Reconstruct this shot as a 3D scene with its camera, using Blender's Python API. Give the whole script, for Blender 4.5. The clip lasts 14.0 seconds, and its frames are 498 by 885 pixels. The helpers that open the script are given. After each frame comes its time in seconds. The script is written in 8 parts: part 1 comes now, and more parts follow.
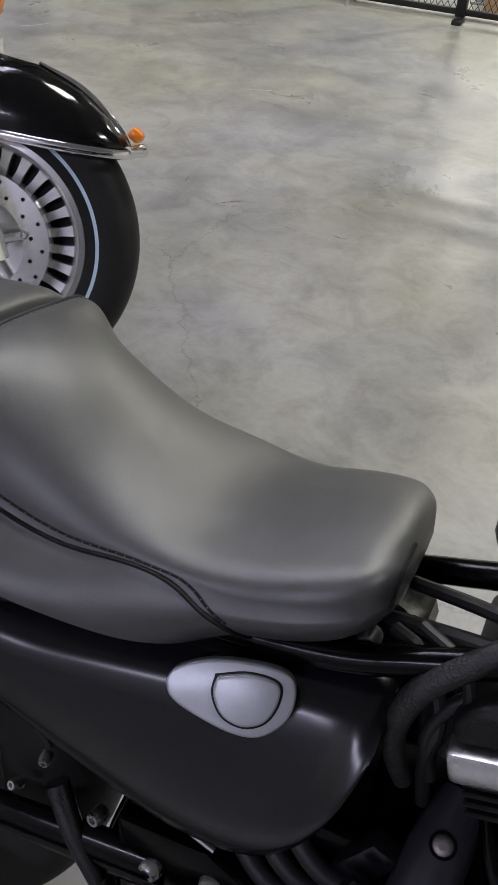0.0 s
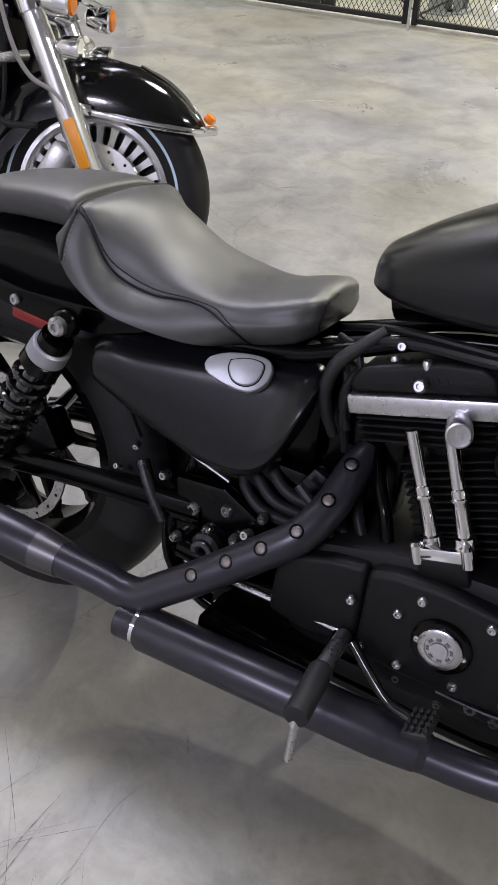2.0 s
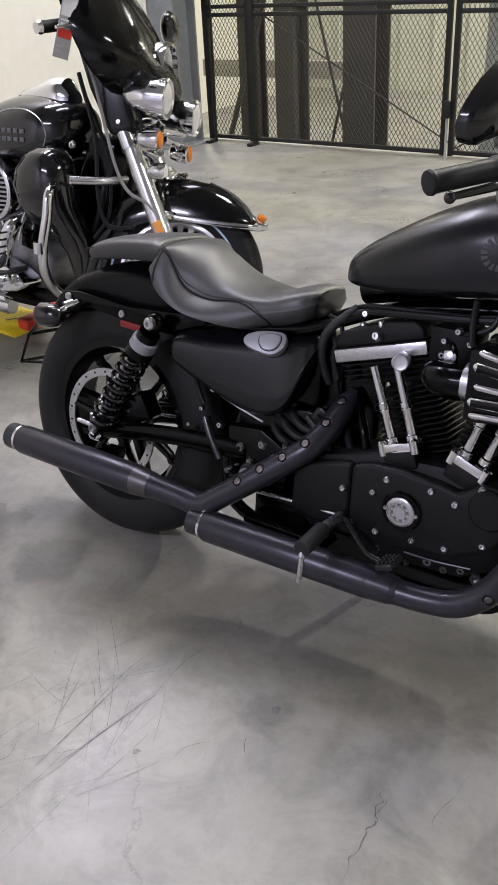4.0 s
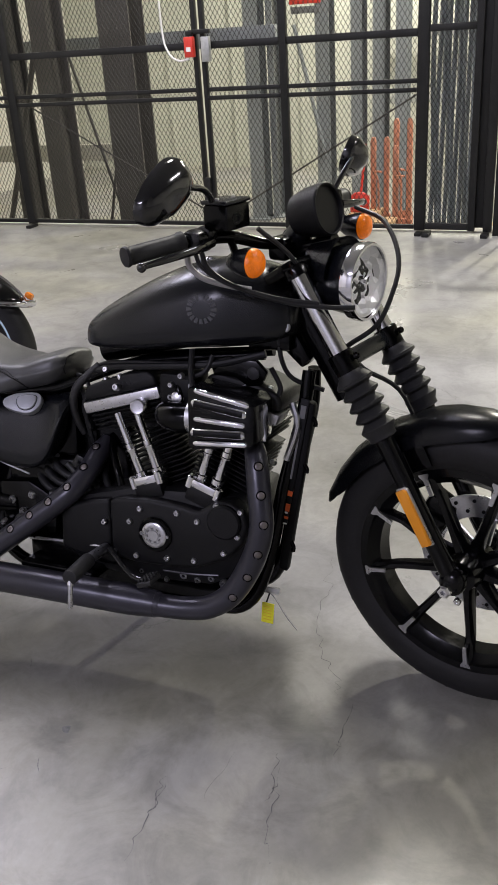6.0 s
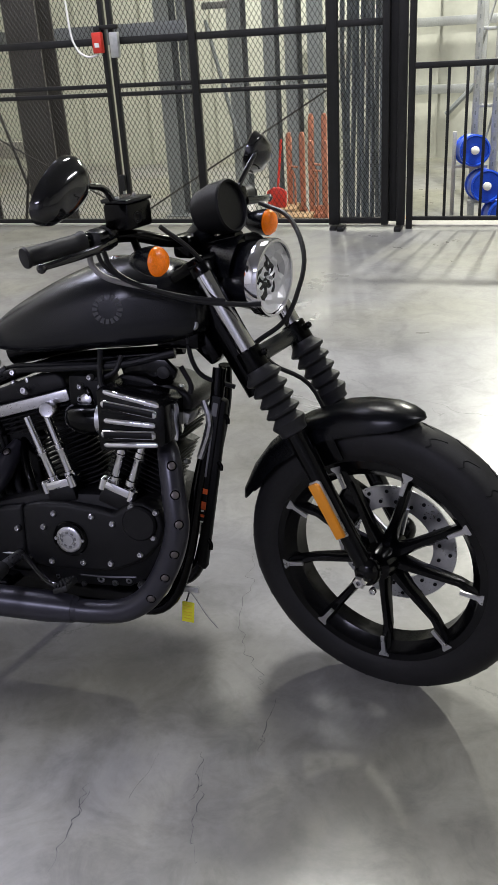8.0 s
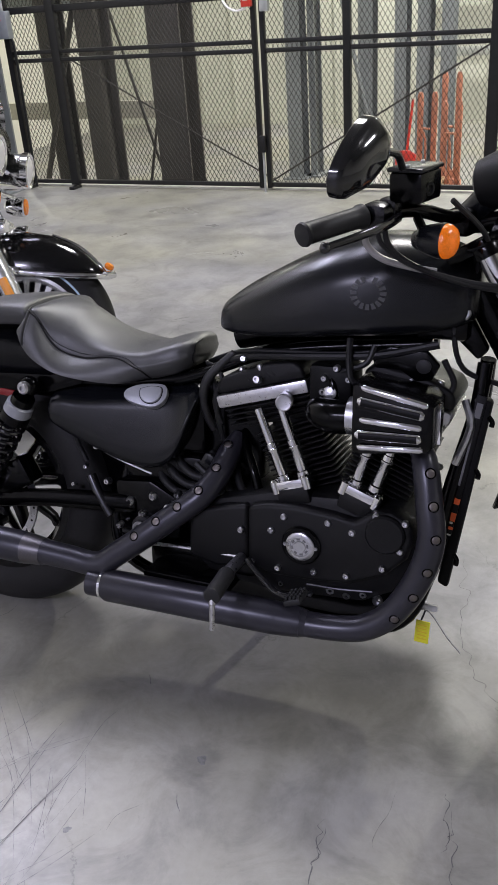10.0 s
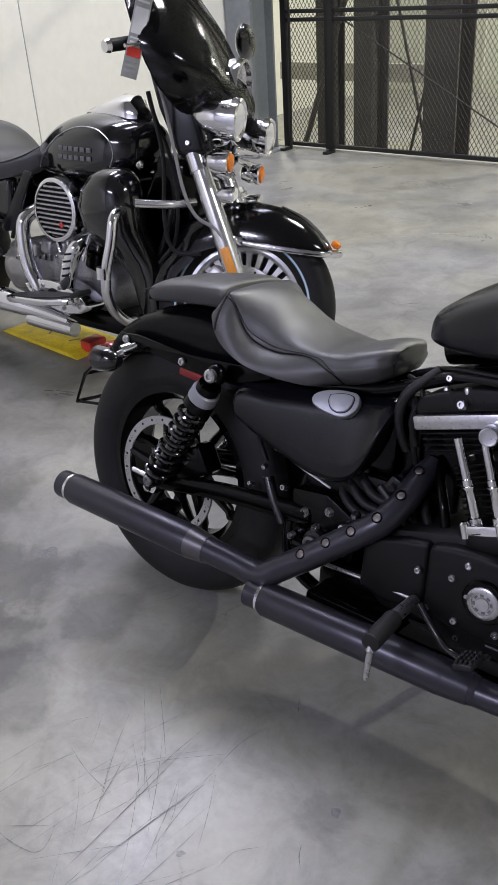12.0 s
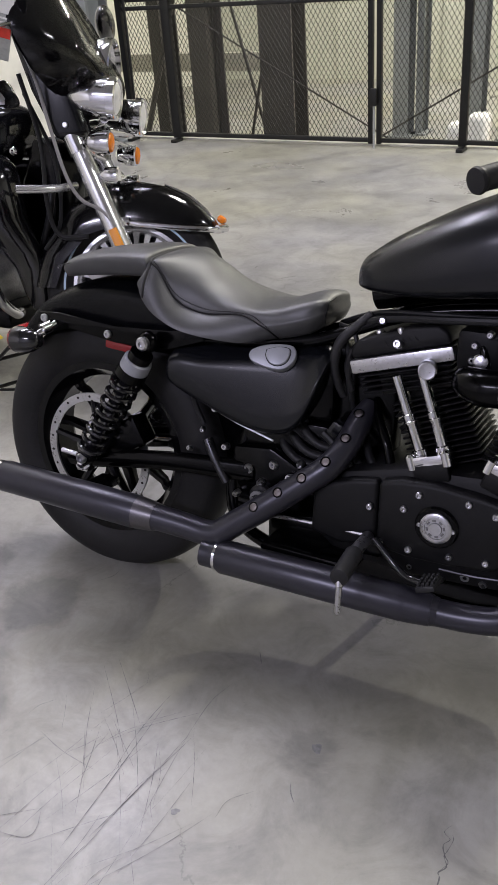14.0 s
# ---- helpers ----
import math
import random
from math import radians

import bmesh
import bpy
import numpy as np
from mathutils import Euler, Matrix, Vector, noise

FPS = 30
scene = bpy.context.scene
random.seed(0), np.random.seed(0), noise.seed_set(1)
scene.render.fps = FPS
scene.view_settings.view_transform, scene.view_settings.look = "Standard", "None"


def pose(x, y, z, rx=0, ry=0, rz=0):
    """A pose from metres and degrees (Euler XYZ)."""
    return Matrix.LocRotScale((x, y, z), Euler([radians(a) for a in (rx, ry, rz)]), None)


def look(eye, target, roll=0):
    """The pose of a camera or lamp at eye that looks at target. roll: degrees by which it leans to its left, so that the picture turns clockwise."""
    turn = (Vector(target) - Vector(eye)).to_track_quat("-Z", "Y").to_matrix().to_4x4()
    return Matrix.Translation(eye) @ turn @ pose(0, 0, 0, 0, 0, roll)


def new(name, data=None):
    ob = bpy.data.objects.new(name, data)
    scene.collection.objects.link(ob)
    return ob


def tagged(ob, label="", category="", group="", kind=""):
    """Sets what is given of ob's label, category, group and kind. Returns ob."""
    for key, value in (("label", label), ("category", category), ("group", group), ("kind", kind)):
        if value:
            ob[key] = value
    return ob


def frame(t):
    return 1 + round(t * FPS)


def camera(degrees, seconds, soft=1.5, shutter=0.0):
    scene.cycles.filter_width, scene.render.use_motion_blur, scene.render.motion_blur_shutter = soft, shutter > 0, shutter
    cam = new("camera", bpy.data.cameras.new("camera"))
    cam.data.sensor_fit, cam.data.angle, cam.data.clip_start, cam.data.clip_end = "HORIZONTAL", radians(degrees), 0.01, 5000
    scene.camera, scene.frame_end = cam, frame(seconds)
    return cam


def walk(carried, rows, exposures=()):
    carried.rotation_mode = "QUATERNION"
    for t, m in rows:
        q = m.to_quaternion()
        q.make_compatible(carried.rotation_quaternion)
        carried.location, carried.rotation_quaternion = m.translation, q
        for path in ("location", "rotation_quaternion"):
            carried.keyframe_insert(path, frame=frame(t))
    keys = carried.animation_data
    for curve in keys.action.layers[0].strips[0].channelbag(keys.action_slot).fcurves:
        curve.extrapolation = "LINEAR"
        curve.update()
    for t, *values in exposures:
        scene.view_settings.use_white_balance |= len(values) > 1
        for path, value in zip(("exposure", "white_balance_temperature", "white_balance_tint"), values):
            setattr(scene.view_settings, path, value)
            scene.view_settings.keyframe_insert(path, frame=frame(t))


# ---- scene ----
cam = camera(32.3, 14.0)
PATH = [
    (0, (0.639, -0.348, 1.194), (0.031, 1.069, -0.079), 3.4),
    (0.5, (0.738, -0.467, 1.235), (-0.019, 0.87, -0.046), 0.2),
    (1, (0.82, -0.583, 1.268), (-0.019, 0.699, -0.018), -2.7),
    (1.5, (0.913, -0.778, 1.295), (0.071, 0.511, 0.019), -2.2),
    (2, (1.004, -0.881, 1.312), (0.231, 0.489, 0.077), 1.6),
    (2.5, (1.178, -1.0, 1.321), (0.247, 0.331, 0.154), -1.3),
    (2.7, (1.233, -1.054, 1.328), (0.242, 0.235, 0.164), -2.7),
    (4.8, (1.623, -1.63, 1.391), (0.66, -0.101, 0.533), -5.0),
    (5, (1.668, -1.654, 1.4), (0.751, -0.097, 0.542), -5.4),
    (5.5, (1.713, -1.636, 1.42), (0.917, -0.011, 0.57), -4.8),
    (6, (1.746, -1.602, 1.423), (1.051, 0.066, 0.566), -3.8),
    (6.5, (1.781, -1.573, 1.42), (1.2, 0.131, 0.549), -3.0),
    (7, (1.792, -1.597, 1.435), (1.269, 0.128, 0.569), -3.0),
    (7.2, (1.795, -1.597, 1.433), (1.271, 0.127, 0.564), -3.3),
    (9.3, (1.56, -1.525, 1.414), (0.931, 0.153, 0.526), -4.4),
    (9.5, (1.494, -1.512, 1.42), (0.825, 0.146, 0.523), -4.6),
    (10, (1.385, -1.483, 1.414), (0.665, 0.132, 0.479), -4.2),
    (10.5, (1.333, -1.476, 1.407), (0.594, 0.114, 0.444), -2.1),
    (11, (1.317, -1.4, 1.416), (0.458, 0.122, 0.443), -1.0),
    (11.5, (1.329, -1.307, 1.413), (0.33, 0.125, 0.437), -2.2),
    (12, (1.349, -1.261, 1.405), (0.201, 0.058, 0.435), -3.9),
    (12.5, (1.301, -1.257, 1.398), (0.075, -0.007, 0.431), -5.0),
    (13, (1.169, -1.32, 1.401), (0.051, 0.019, 0.422), -3.6),
    (13.5, (1.121, -1.353, 1.368), (0.133, 0.081, 0.384), -5.8),
    (14, (1.24, -1.414, 1.365), (0.366, 0.083, 0.367), -4.6),
]
EXPOSURES = [(0.0, -0.04, 6450, 10), (0.5, 0.24, 6400, 11), (1.0, 0.36, 6450, 10), (1.5, 0.5, 6550, 10), (2.0, 0.52, 6650, 10), (2.5, 0.5, 6550, 10), (5.0, 0.26, 6700, 12), (6.0, 0.2, 6600, 12), (6.5, 0.04, 6480, 11), (7.0, -0.08, 6300, 9), (9.5, 0.24, 6300, 13), (11.0, 0.26, 6320, 12), (12.0, 0.24, 6310, 11), (12.5, 0.18, 6300, 11), (14.0, 0.26, 6560, 12)]
walk(cam, [(t, look(eye, target, roll)) for t, eye, target, roll in PATH], EXPOSURES)

# ---- world and lamps ----
# faint lilac ambient fill, added to lift the shadows
world = bpy.data.worlds.new("ambient_fill")
scene.world = world
world.use_nodes = True
world.node_tree.nodes["Background"].inputs[0].default_value = (0.8, 0.78, 0.84, 1)
world.node_tree.nodes["Background"].inputs[1].default_value = 0.014


def lamp(x, y, z, sx, sy, watts, tint=(0.98, 0.94, 1.0)):
    """One overhead area light, itself out of view: a rectangle of light that shines straight down."""
    d = bpy.data.lights.new("ceiling_lamp", "AREA")
    d.shape, d.size, d.size_y, d.energy, d.color = "RECTANGLE", sx, sy, watts, tint
    ob = new("ceiling_lamp", d)
    ob.location = (x, y, z)
    return ob


COOL, WARM = (0.82, 0.81, 1.0), (1.0, 0.98, 0.84)
lamp(-2.9, 2.1, 5.5, 0.4, 2.4, 145, COOL)
lamp(-1.25, 1.7, 5.6, 0.35, 2.2, 50, COOL)
lamp(-0.5, -6.8, 5.4, 2.6, 0.4, 350, (0.79, 0.77, 1.0))
lamp(0.5, 3.5, 5.7, 1.0, 1.7, 235, (0.98, 0.96, 0.9))
lamp(5.4, 1.4, 5.6, 0.5, 2.0, 180, (0.96, 0.95, 0.97))
lamp(-2.0, 15.6, 5.4, 0.7, 0.35, 620, WARM)
# added fill for the lower hall, placed so its floor glint stays hidden
lamp(-8.0, 10.0, 5.2, 0.7, 0.35, 210, WARM)
lamp(2.15, 9.7, 4.85, 0.2, 0.3, 640, WARM)


# ---- materials ----
def material(name, base, rough=0.5, metal=0.0, vary=0.0, scale=20.0, bump=0.0, bump_scale=200.0, rough_vary=0.0, coat=0.0, specular=0.5):
    """A surface with colour variation at two scales, uneven gloss and fine relief."""
    m = bpy.data.materials.new(name)
    m.use_nodes = True
    nt = m.node_tree
    b = nt.nodes["Principled BSDF"]
    b.inputs["Base Color"].default_value = (*base, 1)
    b.inputs["Roughness"].default_value = rough
    b.inputs["Metallic"].default_value = metal
    b.inputs["Coat Weight"].default_value = coat
    b.inputs["Coat Roughness"].default_value = 0.04
    b.inputs["Specular IOR Level"].default_value = specular
    co = nt.nodes.new("ShaderNodeTexCoord")
    if vary or rough_vary:
        n1 = nt.nodes.new("ShaderNodeTexNoise")
        n1.inputs["Scale"].default_value, n1.inputs["Detail"].default_value = scale, 6
        n2 = nt.nodes.new("ShaderNodeTexNoise")
        n2.inputs["Scale"].default_value, n2.inputs["Detail"].default_value = scale * 9, 4
        mix = nt.nodes.new("ShaderNodeMath")
        mix.operation = "ADD"
        for n in (n1, n2):
            nt.links.new(co.outputs["Object"], n.inputs["Vector"])
        nt.links.new(n1.outputs["Fac"], mix.inputs[0])
        nt.links.new(n2.outputs["Fac"], mix.inputs[1])
        if vary:
            ramp = nt.nodes.new("ShaderNodeMapRange")
            ramp.inputs["From Min"].default_value, ramp.inputs["From Max"].default_value = 0.7, 1.3
            ramp.inputs["To Min"].default_value, ramp.inputs["To Max"].default_value = 1 - vary, 1 + vary
            hsv = nt.nodes.new("ShaderNodeHueSaturation")
            hsv.inputs["Color"].default_value = (*base, 1)
            nt.links.new(mix.outputs[0], ramp.inputs["Value"])
            nt.links.new(ramp.outputs["Result"], hsv.inputs["Value"])
            nt.links.new(hsv.outputs["Color"], b.inputs["Base Color"])
        if rough_vary:
            rr = nt.nodes.new("ShaderNodeMapRange")
            rr.inputs["From Min"].default_value, rr.inputs["From Max"].default_value = 0.7, 1.3
            rr.inputs["To Min"].default_value, rr.inputs["To Max"].default_value = max(rough - rough_vary, 0.02), rough + rough_vary
            nt.links.new(mix.outputs[0], rr.inputs["Value"])
            nt.links.new(rr.outputs["Result"], b.inputs["Roughness"])
    if bump:
        nb = nt.nodes.new("ShaderNodeTexNoise")
        nb.inputs["Scale"].default_value, nb.inputs["Detail"].default_value = bump_scale, 3
        bn = nt.nodes.new("ShaderNodeBump")
        bn.inputs["Strength"].default_value, bn.inputs["Distance"].default_value = bump, 0.002
        nt.links.new(co.outputs["Object"], nb.inputs["Vector"])
        nt.links.new(nb.outputs["Fac"], bn.inputs["Height"])
        nt.links.new(bn.outputs["Normal"], b.inputs["Normal"])
    return m


def concrete_material():
    """Worn, sealed concrete: cloudy tone, dark stains, fine speckle, a few hairline cracks, uneven polish."""
    m = bpy.data.materials.new("sealed_concrete")
    m.use_nodes = True
    nt = m.node_tree
    b = nt.nodes["Principled BSDF"]
    co = nt.nodes.new("ShaderNodeTexCoord")

    def noise_node(scale, detail, rough=0.55, warp=0.0):
        n = nt.nodes.new("ShaderNodeTexNoise")
        n.inputs["Scale"].default_value, n.inputs["Detail"].default_value = scale, detail
        n.inputs["Roughness"].default_value, n.inputs["Distortion"].default_value = rough, warp
        nt.links.new(co.outputs["Object"], n.inputs["Vector"])
        return n

    def ramp(src, lo, hi, a, z):
        r = nt.nodes.new("ShaderNodeMapRange")
        for k, v in (("From Min", lo), ("From Max", hi), ("To Min", a), ("To Max", z)):
            r.inputs[k].default_value = v
        nt.links.new(src, r.inputs["Value"])
        return r.outputs["Result"]

    def times(a, c):
        n = nt.nodes.new("ShaderNodeMath")
        n.operation = "MULTIPLY"
        nt.links.new(a, n.inputs[0])
        nt.links.new(c, n.inputs[1])
        return n.outputs[0]

    cloud = ramp(noise_node(1.1, 5, 0.6, 0.2).outputs["Fac"], 0.3, 0.7, 0.8, 1.12)
    patch = ramp(noise_node(2.4, 6, 0.6, 0.25).outputs["Fac"], 0.36, 0.56, 0.8, 1.0)
    grain = ramp(noise_node(42, 6, 0.7).outputs["Fac"], 0.3, 0.7, 0.93, 1.07)
    speck = ramp(noise_node(17, 8, 0.75).outputs["Fac"], 0.29, 0.36, 0.72, 1.0)
    smudge = ramp(noise_node(6.5, 9, 0.72, 0.8).outputs["Fac"], 0.36, 0.56, 0.78, 1.04)
    v = nt.nodes.new("ShaderNodeTexVoronoi")
    v.feature = "DISTANCE_TO_EDGE"
    v.inputs["Scale"].default_value = 0.75
    warp = nt.nodes.new("ShaderNodeMixRGB")
    warp.blend_type = "ADD"
    warp.inputs["Fac"].default_value = 0.22
    nt.links.new(co.outputs["Object"], warp.inputs["Color1"])
    nt.links.new(noise_node(3.3, 8, 0.7).outputs["Color"], warp.inputs["Color2"])
    nt.links.new(warp.outputs["Color"], v.inputs["Vector"])
    line = ramp(v.outputs["Distance"], 0.0005, 0.0022, 0.0, 1.0)
    where = ramp(noise_node(1.1, 2).outputs["Fac"], 0.5, 0.56, 0.0, 1.0)
    keep = nt.nodes.new("ShaderNodeMath")
    keep.operation = "MAXIMUM"
    nt.links.new(line, keep.inputs[0])
    nt.links.new(where, keep.inputs[1])
    crack = ramp(keep.outputs[0], 0.0, 1.0, 0.7, 1.0)
    tone = times(times(times(cloud, patch), times(grain, times(speck, smudge))), crack)
    # old soaked-in spills, each with its own ragged edge
    ragged = noise_node(4.5, 6, 0.65)
    for sx, sy, r, depth in ((-0.42, -0.36, 0.22, 0.56), (-0.27, -0.52, 0.19, 0.62), (-0.05, -0.57, 0.14, 0.7), (-0.07, -0.23, 0.11, 0.62), (-0.89, -0.07, 0.24, 0.7), (-1.44, 0.66, 0.32, 0.62), (1.12, -0.62, 0.1, 0.8), (1.24, -0.22, 0.1, 0.72), (0.72, -0.39, 0.06, 0.76), (-0.9, 1.9, 0.3, 0.88), (0.95, 2.6, 0.35, 0.9)):
        d = nt.nodes.new("ShaderNodeVectorMath")
        d.operation = "DISTANCE"
        d.inputs[1].default_value = (sx, sy, 0)
        nt.links.new(co.outputs["Object"], d.inputs[0])
        off = nt.nodes.new("ShaderNodeMath")
        off.operation = "MULTIPLY_ADD"
        off.inputs[1].default_value = r * 2.4
        nt.links.new(ragged.outputs["Fac"], off.inputs[0])
        nt.links.new(d.outputs["Value"], off.inputs[2])
        tone = times(tone, ramp(off.outputs[0], r * 1.9, r * 2.3, depth, 1.0))
    tint = nt.nodes.new("ShaderNodeMixRGB")
    tint.inputs["Color1"].default_value = (0.255, 0.252, 0.25, 1)
    tint.inputs["Color2"].default_value = (0.268, 0.261, 0.214, 1)
    nt.links.new(ramp(noise_node(0.8, 3).outputs["Fac"], 0.4, 0.62, 0.0, 1.0), tint.inputs["Fac"])
    mul = nt.nodes.new("ShaderNodeMixRGB")
    mul.blend_type = "MULTIPLY"
    mul.inputs["Fac"].default_value = 1
    nt.links.new(tint.outputs["Color"], mul.inputs["Color1"])
    nt.links.new(tone, mul.inputs["Color2"])
    nt.links.new(mul.outputs["Color"], b.inputs["Base Color"])
    nt.links.new(ramp(noise_node(2.2, 6, 0.65, 0.5).outputs["Fac"], 0.3, 0.7, 0.25, 0.44), b.inputs["Roughness"])
    bn = nt.nodes.new("ShaderNodeBump")
    bn.inputs["Strength"].default_value, bn.inputs["Distance"].default_value = 0.12, 0.003
    nt.links.new(noise_node(30, 6, 0.7).outputs["Fac"], bn.inputs["Height"])
    nt.links.new(bn.outputs["Normal"], b.inputs["Normal"])
    return m


CONCRETE = concrete_material()
CURB = material("pale_concrete", (0.5, 0.48, 0.43), 0.6, vary=0.12, scale=4, bump=0.2, bump_scale=60)
# grey of the unseen south wall, chosen for its bounce and reflections
BOUNCE_GREY = material("bounce_wall_grey", (0.4, 0.4, 0.41), 0.6, vary=0.05, scale=1.5)
WALL = material("white_wall_paint", (0.72, 0.71, 0.64), 0.55, vary=0.04, scale=1.5, bump=0.08, bump_scale=90)
PANEL = material("pale_metal_panel", (0.56, 0.56, 0.5), 0.5, vary=0.07, scale=1.2)
GREY_PAINT = material("grey_steel_paint", (0.2, 0.215, 0.225), 0.45, vary=0.1, scale=3, bump=0.05)
DARK_STEEL = material("dark_steel_paint", (0.055, 0.05, 0.045), 0.5, vary=0.2, scale=4)
PALE_STEEL = material("galvanised_steel", (0.45, 0.46, 0.46), 0.42, 0.6, vary=0.15, scale=6)
FENCE = material("black_powder_coat", (0.012, 0.012, 0.012), 0.42, vary=0.25, scale=12, bump=0.05, specular=0.3)
# tone of the unseen ceiling, picked for how much it bounces
CEILING = material("bounce_ceiling_grey", (0.3, 0.3, 0.3), 0.7, vary=0.05, scale=1.0)
MATT_BLACK = material("matt_black_paint", (0.005, 0.0056, 0.0075), 0.26, vary=0.05, scale=3, specular=0.42)
GLOSS_BLACK = material("gloss_black_paint", (0.006, 0.006, 0.007), 0.12, vary=0.1, scale=6, coat=0.6)
WHEEL_BLACK = material("black_wheel_enamel", (0.002, 0.002, 0.0024), 0.17, vary=0.1, scale=10, rough_vary=0.05, specular=0.24)
FRAME_BLACK = material("black_frame_paint", (0.001, 0.001, 0.0012), 0.18, vary=0.2, scale=15, rough_vary=0.08, specular=0.17)
DARK_METAL = material("dark_oxide_steel", (0.07, 0.07, 0.075), 0.35, 0.9, vary=0.25, scale=25, rough_vary=0.1)
WRINKLE = material("wrinkle_black_finish", (0.005, 0.005, 0.0055), 0.46, vary=0.2, scale=30, bump=0.3, bump_scale=700, specular=0.25)
LEATHER = material("black_vinyl", (0.045, 0.0455, 0.0465), 0.45, vary=0.12, scale=9, rough_vary=0.05, bump=0.12, bump_scale=1300, specular=0.7)
PIPING = material("black_stitching", (0.01, 0.01, 0.01), 0.6)
RUBBER = material("tyre_rubber", (0.014, 0.0137, 0.014), 0.55, vary=0.2, scale=18, bump=0.1, bump_scale=260, specular=0.22)
RUBBER_SOFT = material("moulded_rubber", (0.016, 0.016, 0.017), 0.5, vary=0.15, scale=25, bump=0.15, bump_scale=500, specular=0.3)
CHROME = material("chrome", (0.78, 0.78, 0.8), 0.1, 1.0, rough_vary=0.05, scale=9)
SATIN = material("satin_aluminium", (0.56, 0.56, 0.58), 0.32, 1.0, vary=0.1, scale=20, rough_vary=0.08)
ALLOY = material("cast_alloy", (0.5, 0.49, 0.48), 0.38, 0.9, vary=0.18, scale=22, bump=0.15, bump_scale=300)
LEG_SILVER = material("bright_polished_alloy", (0.8, 0.8, 0.8), 0.22, 0.8, vary=0.02, scale=12, rough_vary=0.015)
SILVER_PAINT = material("silver_paint", (0.33, 0.34, 0.37), 0.38, 0.35, vary=0.05, scale=30)
EXHAUST = material("satin_black_ceramic", (0.038, 0.0375, 0.047), 0.31, 0.42, vary=0.06, scale=9, rough_vary=0.015)
CONE = material("brushed_dark_steel", (0.12, 0.115, 0.12), 0.34, 0.8, vary=0.12, scale=30, rough_vary=0.05)
STUD = material("brushed_stud", (0.2, 0.18, 0.175), 0.5, 1.0, vary=0.2, scale=60)
AMBER = material("amber_plastic", (0.75, 0.2, 0.01), 0.22, vary=0.1, scale=40, bump=0.3, bump_scale=260)
AMBER_LIT = material("lit_amber_lens", (0.6, 0.14, 0.006), 0.2, vary=0.35, scale=70, bump=0.7, bump_scale=160)
AMBER_LIT.node_tree.nodes["Principled BSDF"].inputs["Emission Color"].default_value = (1.0, 0.2, 0.004, 1)
AMBER_LIT.node_tree.nodes["Principled BSDF"].inputs["Emission Strength"].default_value = 0.22
AMBER_FLAT = material("amber_reflector", (0.8, 0.3, 0.015), 0.3, bump=0.3, bump_scale=700)
RED_PLASTIC = material("red_plastic", (0.22, 0.008, 0.01), 0.2, vary=0.1, scale=30)
YELLOW = material("yellow_paint", (0.72, 0.55, 0.02), 0.5, vary=0.2, scale=9, bump=0.15)
YELLOW_TAG = material("yellow_card", (0.8, 0.75, 0.03), 0.6)
WHITE_CARD = material("white_paper", (0.75, 0.75, 0.74), 0.6, vary=0.03)
RED_PAINT = material("red_paint", (0.6, 0.04, 0.025), 0.4, vary=0.15, scale=9)
# truck orange with the washed-out look through the mesh mixed in
HAZED_ORANGE = material("hazed_orange_paint", (0.5, 0.2, 0.12), 0.5, vary=0.35, scale=5)
BLUE_PAINT = material("blue_drum_paint", (0.008, 0.06, 0.5), 0.35, vary=0.15, scale=6)
CARDBOARD = material("cardboard", (0.38, 0.25, 0.14), 0.8, vary=0.12, scale=6)
CLUTTER_DARK = material("dark_plastic", (0.0025, 0.0025, 0.003), 0.5, vary=0.2, specular=0.2)
BLUE_STRIPE = material("blue_white_stripe", (0.5, 0.66, 0.8), 0.5)
CABLE = material("cable_rubber", (0.012, 0.012, 0.013), 0.4, specular=0.3)
BRAID = material("braided_sleeve", (0.012, 0.012, 0.013), 0.5, vary=0.6, scale=160, bump=0.6, bump_scale=420)
DULL_BLACK = material("dull_black_plastic", (0.004, 0.004, 0.0045), 0.65, vary=0.2, specular=0.15)
GREY_CABLE = material("grey_hose", (0.3, 0.29, 0.28), 0.45)
MIRROR = material("mirror_glass", (0.85, 0.85, 0.87), 0.02, 1.0)
LABEL_GREY = material("grey_print", (0.14, 0.14, 0.145), 0.45)
LABEL_ORANGE = material("orange_print", (0.75, 0.12, 0.02), 0.5)


# ---- mesh helpers ----
def finish(name, bm, mat, angle=38):
    me = bpy.data.meshes.new(name)
    bmesh.ops.recalc_face_normals(bm, faces=bm.faces)
    for f in bm.faces:
        f.smooth = True
    bm.to_mesh(me)
    bm.free()
    me.set_sharp_from_angle(angle=radians(angle))
    me.materials.append(mat)
    return me


def part(name, bm, mat, parent=None, label="", angle=38):
    """Links a bmesh as one mesh object, under a thing or a part if one is given."""
    ob = new(name, finish(name, bm, mat, angle))
    if parent:
        ob.parent = parent
    return tagged(ob, label)


def thing(name, label, category, group="", at=None):
    ob = tagged(new(name), label, category, group)
    if at is not None:
        ob.matrix_world = at
    return ob


def setting(name, bm, mat, label="", angle=38):
    return tagged(part(name, bm, mat, None, label, angle), kind="structure")


